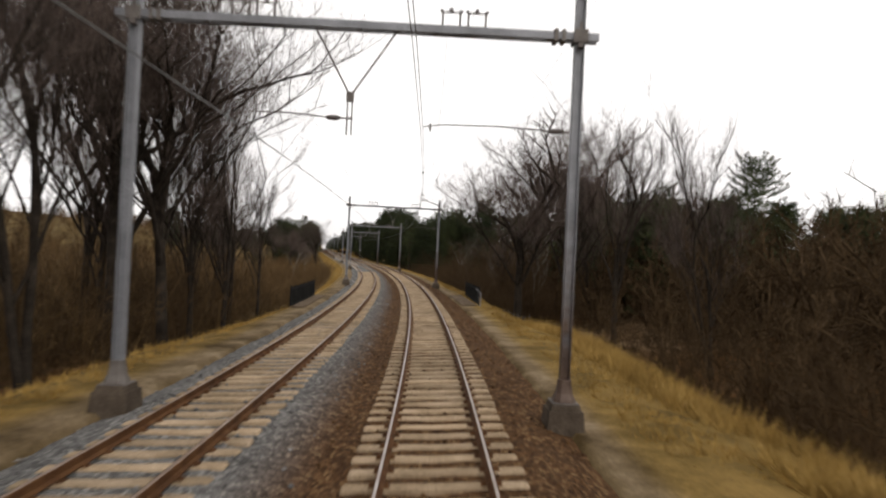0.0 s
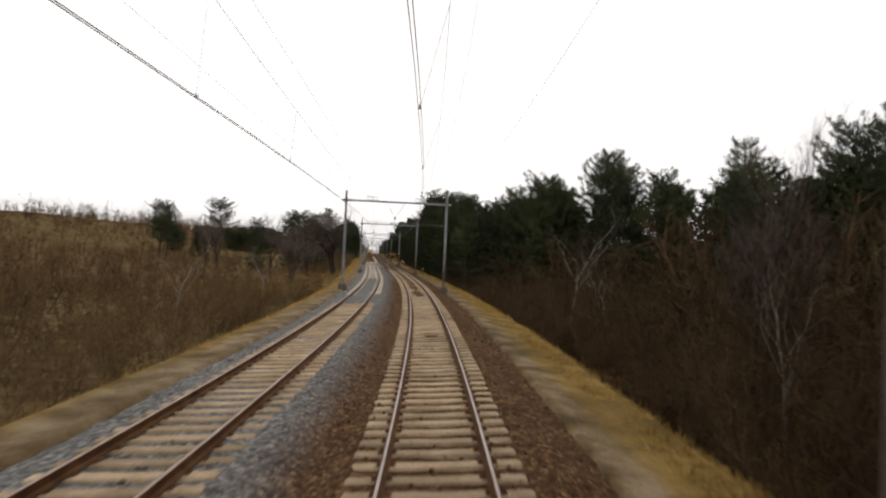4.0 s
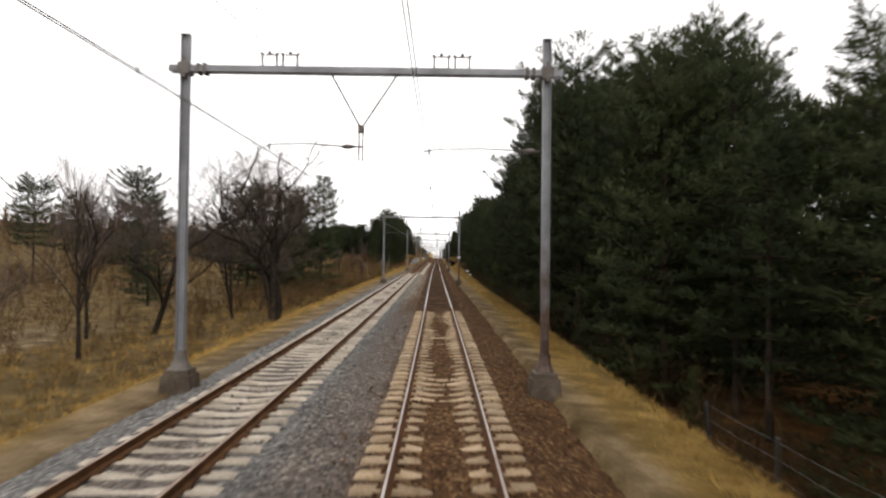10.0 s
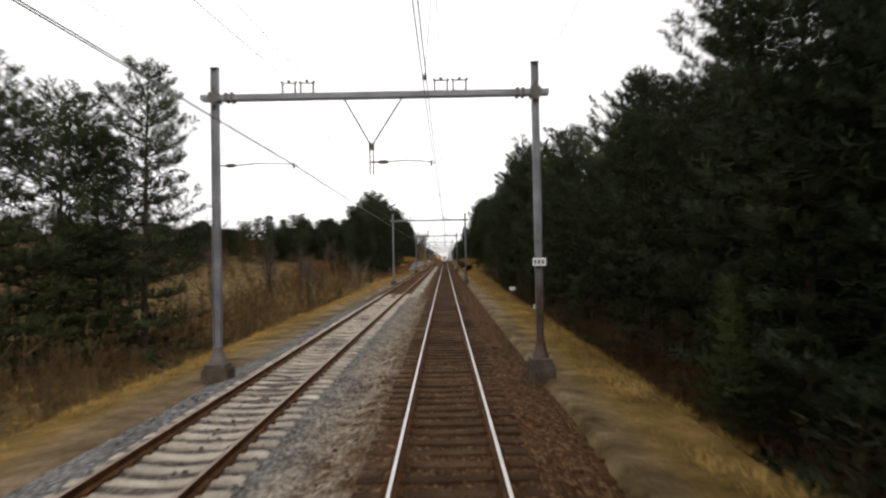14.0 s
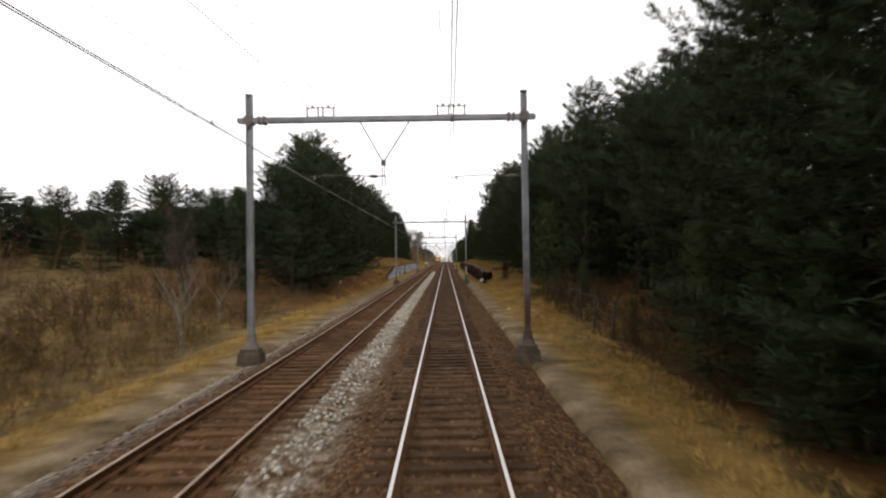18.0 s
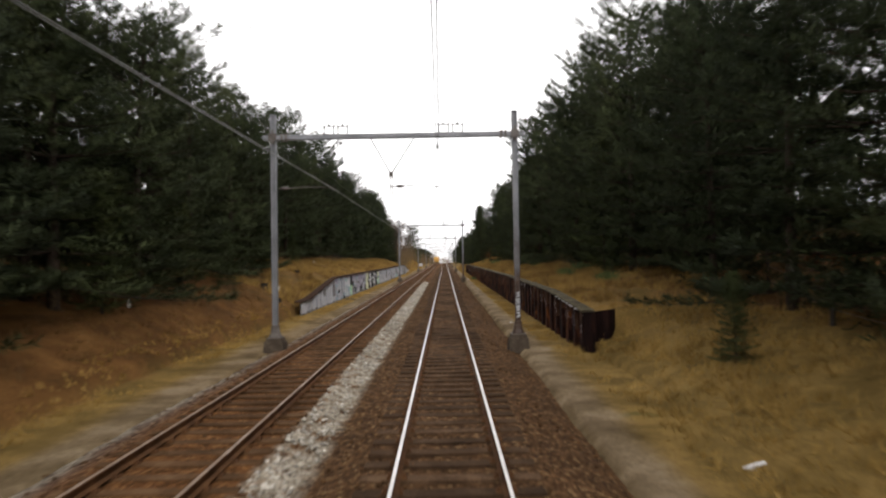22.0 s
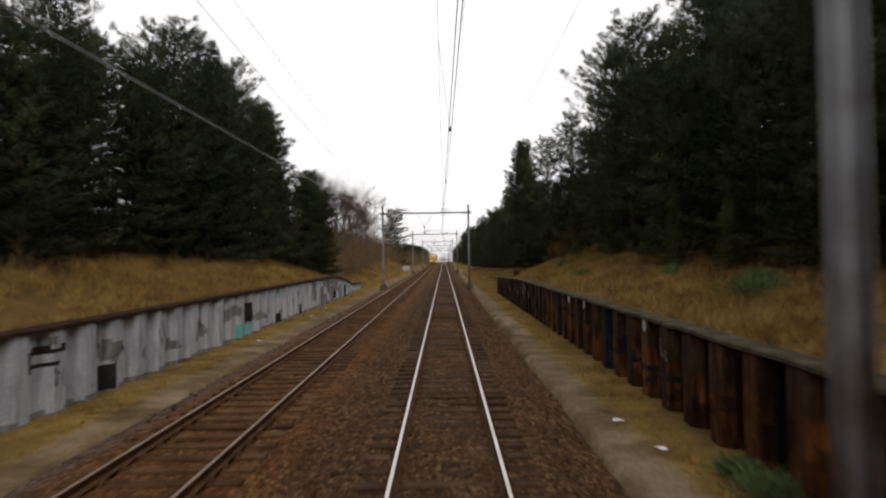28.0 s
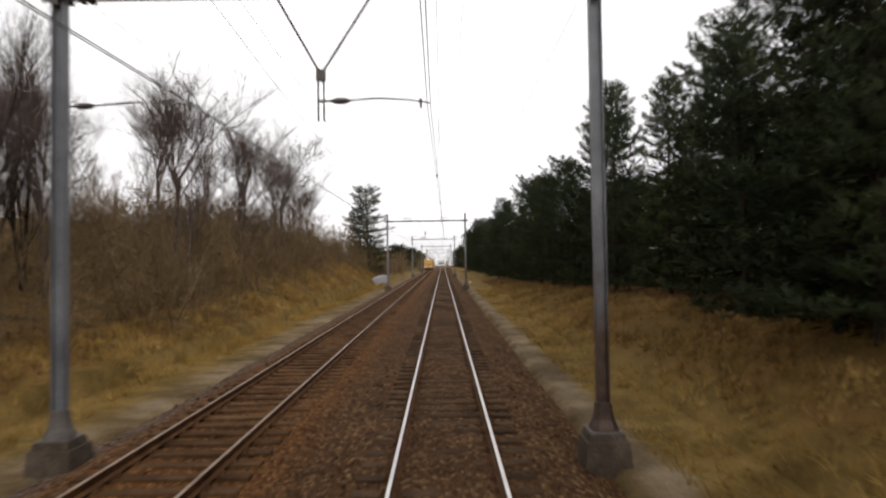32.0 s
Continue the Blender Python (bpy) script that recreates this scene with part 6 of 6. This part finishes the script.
for s, u, top in ((463, 13.8, 12), (468, 15.5, 11), (457.5, 16.5, 12.6), (453, 19, 13.5), (474, 14, 10.5), (480, 12, 10), (461, 11.2, 8.5), (441.5, 13.2, 15.2), (445, 16.5, 14.5), (452.2, 11.4, 14.2), (457, 12.2, 9.4), (450, 15.5, 11), (454.6, 9.6, 12.6), (448, 13.4, 13), (456, 14, 13.5), (462.5, 8.5, 14.6), (466, 11.0, 10.2), (470, 9.4, 9.6), (459, 15.5, 10.5),
                  (125, 13.8, 10.2), (118, 18, 11.8), (112, 17.5, 10), (131, 15.8, 11), (137, 17, 12), (121, 20, 12.5), (145, 15, 11.4), (152, 16.5, 10), (160, 15, 10.5), (186, 8.4, 13.8), (191, 8.2, 12.4), (317.5, 8.9, 11.5), (311.5, 9.3, 12), (323, 9.9, 13), (306, 10.8, 13), (211, 9, 13), (215.5, 8.8, 12.4), (219.5, 9.6, 12)):
    up_to(P_TALL, s, u, top)
up_to(P_HIGH[1:2], 136, 6.9, 11.0)
up_to(P_YOUNG, 443.7, 9.9, 5.9, wide=1.7)
up_to(P_YOUNG, 440.2, 10.8, 4.9, wide=1.5)
s = 474.0
while s < 640:
    plant(P_TALL, s, np.interp(s, [470, 500, 640], [10.2, 8.8, 8.0]) + rt.uniform(-.4, 1.0), np.interp(s, [470, 520], [10.5, 9.0]) * rt.uniform(.8, 1.12), 12)
    s += rt.uniform(4.0, 5.6)
# taller pines standing back behind the brown wood
for s, u, h in ((88, 23, 10), (94, 27, 12.5), (100, 21, 11), (106, 25, 12.5), (104, 32, 13), (80, 34, 12), (70, 40, 13), (97, 32, 13), (110, 20, 11.5), (75, 28, 11), (84, 29, 12)):
    plant(P_TALL, s, u, h, 12)
# the wood's edge, left of the line
s = 328.0
while s < 441:
    edge = np.interp(s, [316, 322, 345, 441], [-14.5, -13.4, -13.2, -13.6])
    up_to(P_HIGH if rt.random() < .12 else P_TALL, s, edge + rt.uniform(-1.0, .4), np.interp(s, [316, 345, 370, 400, 441], [12.0, 12.6, 14.0, 14.6, 13.6]) * rt.choice((.72, .86, .95, 1.0, 1.04)), wide=rt.uniform(1.1, 1.35))
    if rt.random() < .8:
        up_to(P_TALL, s + rt.uniform(1, 2.4), edge - rt.uniform(3.0, 4.6), np.interp(s, [316, 345, 400], [11.5, 12.5, 14.0]) * rt.uniform(.9, 1.08))
    s += rt.uniform(3.7, 5.4)
for s, u, top in ((436.5, -13.8, 14.6), (440.5, -15.5, 14.8), (432, -13.4, 14), (446, -14.4, 13.4), (450, -18.5, 12.0),  (213, -31, 9),
                  (317.5, -16.4, 11.2), (325, -17.6, 12.2), (318, -27, 10.2), (326, -22.5, 10.8), (322, -33.5, 11.2), (330, -38, 10.8), (313, -42.5, 9.3), (321, -22.8, 9.6), (314, -31, 8.6), (328, -28, 10.4), (315, -12.2, 13.2), (310.5, -11.4, 10.8), (306.5, -12.0, 9.0), (319.5, -13.2, 12), (326.5, -13.0, 12.6), (305, -15.5, 8), (322, -11.8, 12.5), (327.5, -12.2, 12.8), (333, -12.4, 13), (338, -12.2, 12.6), (330, -16, 13), (336, -16.5, 13),  (316, -36, 9.6), (324, -44, 10), (331, -33, 11), (311, -48, 8.6)):
    up_to(P_TALL, s, u, top, wide=1.35 if 300 < s < 340 or s > 444 else 1.0)
for form, s, u, top, wide in ((1, 235, -16.4, 12.4, 1.05), (0, 231, -22.5, 12.2, 1.3), (2, 233.5, -20.2, 10.6, 1.2), (4, 228.5, -25, 11, 1.25), (3, 239, -21, 11, 1.2)):
    up_to(P_TALL[form:form + 1], s, u, top, wide=wide)
up_to(P_TALL, 548, -11.4, 13.2, wide=1.6)
up_to(P_TALL, 552, -13, 10.5, wide=1.5)
plant(P_ROUND, 243, -62, 11, 12)
for s, u, h in ((309, 8.8, 6.0), (316, 9.6, 4.6), (327.5, 6.6, 3.8), (320, -11.6, 6), (327, -11.2, 5), (334, -11.4, 7), (341, -11.6, 6.5), (348, -12, 5.5), (356, -12.4, 6), (366, -12.6, 5), (292, 7.6, 4.0), (281, 7.1, 3.2), (345, 8.4, 3.5), (422, 9.4, 5.0), (418, 9.8, 4), (427, 10.2, 5), (433, 9.8, 4.5), (438, 11, 5), (412, 10, 4.2), (406, 9.8, 4.6), (400, 10.2, 4), (391, 9.8, 4.4), (382, 9.6, 4), (372, 9.4, 4.4), (266, -10.8, 3.0), (290, -10.4, 2.2), (205, 7.6, 4.5), (188, 7.5, 4.0), (171, 8.0, 4.0), (163, 7.6, 3.2), (214.5, 6.4, 5.5), (236, 7.4, 4.6), (252, 7.0, 5.2)):
    plant(P_YOUNG, s, u, h, 12)

wood("pine_wood", [(125, 180, 15.5, 20, 12, 9, 11.5), (180, 250, 13.5, 18, 13, 8.5, 11), (250, 300, 13.5, 18, 9, 10, 12.5), (300, 345, 13.5, 18, 8, 11, 14), (125, 240, 18, 30, 31, 9, 12), (240, 345, 18, 30, 29, 10.5, 14), (345, 440, 14.5, 20, 27, 12, 16), (345, 440, 20, 32, 31, 13, 17), (440, 475, 15.5, 32, 34, 9, 11.8), (470, 640, 11, 24, 46, 7, 10), (58, 128, 20, 34, 30, 8.5, 11.5), (50, 130, 34, 70, 46, 9, 13), (640, 900, 8, 30, 37, 8, 13), (-20, 125, 70, 130, 37, 8, 12)],
     "dense dark pine wood standing back from the line", 31)
wood("pine_wood", [(345, 380, -20, -17, 6, 10, 13), (380, 440, -20, -17, 11, 11, 14), (322, 345, -36, -20, 22, 8, 10.5), (345, 380, -36, -20, 13, 9.5, 12.5), (380, 448, -36, -20, 22, 11, 14), (262, 316, -75, -42, 12, 6, 8.5), (316, 345, -75, -40, 30, 7.5, 10.5), (640, 900, -40, -12, 37, 8, 13)],
     "dense dark pine wood beyond the heath", 32)

# leafless trees
B_OAK = [bare_tree(201, 12, .42, 1.05, "large bare oak with a wide twiggy crown and dark trunk", fine=2.2, thick=.023, twiggy=6, kids_at=(9, 6, 5, 4)), bare_tree(202, 12, .45, .72, "large bare oak with spreading dark limbs", fine=2.2, thick=.018, twiggy=6, kids_at=(9, 6, 5, 4))]
B_ASH = [bare_tree(241, 12, .35, .75, "fine-twigged bare tree on the tan bank", M_TWIG, fine=2.2, thick=.012, kids_at=(6, 5, 5, 6)), bare_tree(242, 12, .3, .8, "fine-twigged bare tree with a broad crown on the tan bank", M_TWIG, fine=2.2, thick=.012, kids_at=(6, 5, 5, 6))]
B_TALL = [bare_tree(211, 12, .35, .42, "slender bare tree with upright grey-brown branches", thick=.014), bare_tree(212, 12, .3, .38, "slender bare tree with upright grey-brown branches", stems=2, fine=.7, thick=.016), bare_tree(213, 12, .4, .5, "bare grey-brown tree above the brush", thick=.015)]
B_BIRCH = [bare_tree(221, 12, .35, .5, "pale-barked leafless birch in brown brush", M_BIRCH, fine=.6, thick=.009, kids_at=(4, 3, 3, 4)), bare_tree(222, 12, .25, .95, "pale crooked leafless birch leaning from the brush", M_BIRCH, fine=.6, lean_x=-.05, thick=.009, kids_at=(4, 3, 2, 4))]
B_WILLOW = [bare_tree(231, 12, .22, 1.05, "broad gnarled bare willow with wide-spread limbs on the heath", stems=3, lean_x=-.1, droop=.02, thick=.032, fine=1.3, kids_at=(5, 5, 4, 5)), bare_tree(232, 12, .3, 1.0, "gnarled bare tree leaning over the heath grass", lean_x=.38, thick=.019, fine=1.4, kids_at=(5, 5, 4, 6))]
for ob, s, u, h in ((B_OAK[0], 50.6, 8.2, 15), (B_OAK[1], 27.7, -11.1, 15.5), (B_TALL[0], 36, -11, 12), (B_TALL[1], 12, -11, 13), (B_TALL[2], 39, 12, 14), (B_BIRCH[0], 67, 13.5, 9), (B_BIRCH[1], 107, 11.6, 9.4), (B_WILLOW[0], 191.8, -12.0, 13.0), (B_WILLOW[1], 189.5, -20.2, 12.0), (B_ASH[0], 487, -15.6, 11), (B_ASH[1], 501, -12.6, 9)):
    place_first(ob, s, u, h, 12, 0.0 if u < -11.5 and s > 100 else rt.uniform(0, 360))
plant(B_OAK, 54.6, 13.0, 13, 12)
plant(B_OAK, 27.2, -13.0, 14, 12)
for s, u, h in ((6, -10.5, 13), (9, -13, 14), (16, -9.8, 12.5), (20, -16, 13), (28, -14, 12), (33, -17, 12.5), (41, -12, 11), (44, -14.5, 12), (47, -11.5, 9.5), (50, -16, 10.5), (3, -14, 14), (31, -11.2, 11),
                (36, 17, 12), (64, 19, 11), (58, 26, 12), (72, 15, 9), (84, 13, 8.5), (75, 22, 10),
                (188, -24, 10), (178, -19, 8), (201, -18, 9), (169, -30, 8), (186, -36, 9),
                (470, -15, 7), (476, -17, 8), (504, -17, 8), (519, -18, 8.5), (480, -22, 9), (516, -25, 9.5), (535, -19, 7.5), (466, -19, 8), (268, -14.5, 4.5), (271, -19, 5), (280, -18, 4.6), (258, -21, 5.2), (299, -17, 4.8)):
    plant(B_TALL, s, u, h, 12)
for s, u, h in ((78, 11, 7.5), (99, 12, 8.4), (282, -10.6, 4.5), (284.5, -11.5, 5), (288, -11.2, 4.5), (262.5, -12.5, 5.5), (286, -12.4, 5), (120, -14, 7), (98, -15, 7.5), (150, -15, 6)):
    plant(B_BIRCH, s, u, h, 12)
for s, u, h in ((484, -13.6, 10), (490, -12.2, 9.4), (479, -17.5, 11), (498, -15, 10.4), (470, -20, 11), (508, -14.5, 9.4), (522, -15, 8), (493, -19, 12), (475, -15.5, 10)):
    plant(B_ASH, s, u, h, 12)
plant(B_WILLOW, 163, -17, 8.5, 12)
plant(B_WILLOW, 207, -17.5, 9, 12)
for s, u, top, wide in ((460.5, -13.4, 11.6, 1.25), (461.6, -14.3, 10.4, 1.25), (459.8, -12.6, 8.6, 1.3), (458.6, -16.4, 11.2, 1.2), (444.6, -13.8, 14.0, 1.4), (441, -13.0, 14.0, 1.3), (268.5, 9.3, 12.4, 1.25), (273, 9.6, 12.2, 1.25), (262.5, 9.4, 12.0, 1.2)):
    up_to(P_TALL[2:4], s, u, top, wide=wide)
for s, u, h in ((268.5, 7.0, 7.2), (271.4, 7.6, 8.6), (274.8, 7.4, 8.0), (266, 8.4, 8.0)):
    plant(P_YOUNG, s, u, h, 12, wide=1.15)

# brush
thicket("brush", [(-8, 50, -22, -11.2, 170, 3, 6.5), (-10, 36, 9.5, 16, 120, 3.0, 6), (-10, 36, 16, 45, 150, 5.5, 10), (36, 75, 17, 45, 160, 5, 9), (58, 66, 9.5, 16, 30, 3, 5), (56, 132, 6.6, 8.5, 120, 1.6, 3.4), (62, 132, 8, 12, 190, 2.8, 5.6), (62, 128, 12, 16, 90, 5, 9), (58, 128, 16, 34, 330, 6.5, 10), (20, 58, 22, 40, 130, 7, 10), (132, 300, 6.3, 9.0, 420, .8, 2.6), (20, 130, 45, 90, 110, 8, 12)],
        M_BRUSH_D, "dense brown leafless brush and saplings below the bank", 41)
thicket("brush", [(-8, 60, -22, -11.5, 190, 2.5, 5.0), (50, 135, -20, -10.2, 300, 1.8, 4.4), (-10, 140, -55, -20, 760, 3.2, 5.6), (135, 205, -24, -10.6, 240, .7, 2.0), (205, 300, -16, -10.6, 330, .9, 2.6), (205, 312, -24, -15.5, 420, 1.5, 3.4), (130, 312, -45, -22, 560, 1.2, 3.0), (130, 310, -80, -45, 480, 2.5, 4.6), (300, 335, -70, -36, 80, 3, 6), (300, 560, -150, -45, 420, 5, 9), (-30, 330, -110, -72, 420, 4, 7), (-30, 330, -160, -110, 420, 6, 10)],
        M_BRUSH, "brown leafless brush spreading over low heath", 42)
thicket("brush", [(462, 545, -30, -11, 560, 2.5, 5.6), (545, 640, -20, -9.5, 170, 2.5, 6), (640, 1000, -40, -7, 130, 5, 9), (1000, 1100, -70, 70, 130, 9, 14), (300, 348, -13, -9.6, 60, .6, 1.6), (470, 545, -13, -10, 50, 1.2, 3), (340, 448, 9.2, 12.5, 130, .6, 1.8), (340, 448, -16, -12, 130, .6, 1.8), (300, 340, 9.5, 13, 60, .6, 1.6), (425, 452, 10, 18, 50, .6, 1.6), (640, 1000, 7, 30, 60, 4, 8)],
        M_BRUSH_T, "dense tan leafless bushes covering the bank", 43)


def grass(name, zones, mat, label, seed):
    """Tufts of dry blades, joined. zones: s0, s1, u0, u1, tufts, length."""
    r = np.random.default_rng(seed)
    vs = []
    for s0, s1, u0, u1, count, ln in zones:
        s, u = r.uniform(s0, s1, count), r.uniform(u0, u1, count)
        keep = np.sin(s * .9 + u * 2) + np.sin(s * .37 - u) + r.normal(0, .8, count) > -.6
        s, u = s[keep], u[keep]
        p = spot(s, u, ground(s, u) - .02)
        n = len(s)
        rr = np.repeat(p, 8, 0) + r.normal(0, .07, (n * 8, 3)) * np.array([1, 1, 0])
        size = np.repeat(r.uniform(.6, 1.5, n), 8)
        vs.append(blades(rr, np.tile([0, 0, 1.0], (n * 8, 1)), r.uniform(.5, 1.2, n * 8) * ln * size, .026, .5, r))
    v = np.concatenate(vs)
    return tagged(new(name, fast_mesh(name, v, tri_faces(len(v) // 3), mat)), label, "grass", kind="stuff")


grass("verge_grass", [(2, 45, 5.6, 8.2, 7500, .5), (2, 336, 3.9, 6.3, 15000, .2), (290, 336, 5.5, 10, 2600, .32), (337, 450, 5.0, 10.5, 12000, .34), (425, 452, 6, 14, 3000, .36), (450, 520, 4.6, 9, 3600, .30), (2, 336, 3.7, 4.4, 1500, .08), (337, 450, 3.5, 4.4, 4500, .11), (450, 520, 3.4, 4.6, 2500, .14)],
      M_GRASS, "straw-coloured dry grass along the verge", 51)
grass("verge_grass", [(2, 300, -9.6, -7.7, 8000, .20), (300, 349, -9.5, -7.8, 1500, .16), (349, 450, -8.2, -7.1, 3500, .10), (350, 450, -13.5, -8.95, 12000, .34), (450, 540, -11.5, -7.6, 6000, .34), (140, 300, -24, -11, 7000, .42)],
      M_GRASS, "straw-coloured dry grass along the verge", 52)

grass("verge_grass", [(337, 450, 5.2, 12, 9000, .30), (350, 450, -14, -9, 9000, .30), (300, 350, -12, -9, 1500, .2), (450, 540, 5.4, 10, 3000, .3), (450, 540, -13, -9, 4000, .3)],
      M_GRASS_B, "russet dead grass and bracken on the banks", 53)

# scraps of paper by the track
for s, u, turn in ((344.0, 3.2, 20), (377.5, 3.3, 70), (406.5, 3.5, 110), (408.3, 3.3, 10), (431.5, -7.4, 40), (437, -7.6, 80), (296, 3.9, 30), (321, -9.4, 60), (421, -7.3, 15)):
    b = Build()
    b.sweep([[(-.10, y, .012 + .03 * abs(y) * 8), (.0, y + .01, .045), (.11, y, .015), (.0, y, .036)] for y in (-.07, 0, .08)])
    ob = tagged(new("paper_scrap", b.mesh("paper_scrap", M_SIGN)), "crumpled scrap of white paper lying on dry ground", "litter", "paper scraps")
    ob.matrix_world = stand(s, u, float(ground(s, u)), turn)

# low evergreen broom at the wall tops
for s, u, h in ((351, 7.2, .6), (352.5, 8.4, .7), (428, 7.0, .5), (438.6, 8.1, .8), (404.2, 4.15, .45), (405.0, 4.1, .38), (343, 7.6, .6), (372, 8.4, .6), (411.5, 7.5, .7), (412.6, 8.2, .6), (420, 8.6, .5)):
    r = np.random.default_rng(int(s * 10))
    n = 420
    c = r.normal(0, .32, (n, 3)) * np.array([1.2, 1.2, .5]) * h + np.array([0, 0, h * .35])
    v = blades(c, unit(c + np.array([0, 0, .4])), r.uniform(.18, .4, n) * h * 1.2, .035, .5, r)
    v[:, 2] = np.maximum(v[:, 2], -.03)
    ob = tagged(new("broom_bush", fast_mesh("broom_bush", v, tri_faces(n), M_BROOM)), "low green broom bush in dry grass", "bush", "broom bushes")
    ob.matrix_world = stand(s, u, float(ground(s, u)))

# small beeches that keep their dead leaves
for s, u, h in ((447.2, 10.4, 2.2), (449.5, 9.4, 1.5), (384, 10.6, 2.0), (332, 11.2, 2.0)):
    r = np.random.default_rng(int(s * 3))
    tree = thing("beech_sapling", stand(s, u, float(ground(s, u))), "small beech holding orange dead leaves under the pines", "sapling", "beech saplings")
    v, f = shrub_arrays(int(s), h, h * .8, 5, 5, .016)
    part("stems", fast_mesh("stems", v, f, M_TWIG), tree)
    n = 520
    c = r.normal(0, .26, (n, 3)) * np.array([1, 1, .8]) * h + np.array([0, 0, h * .62])
    c[:, 2] = np.maximum(c[:, 2], .1)
    part("leaves", fast_mesh("leaves", blades(c, unit(r.normal(0, 1, (n, 3))), r.uniform(.06, .12, n), .06, .3, r), tri_faces(n), M_DEAD), tree, "orange dead leaves")
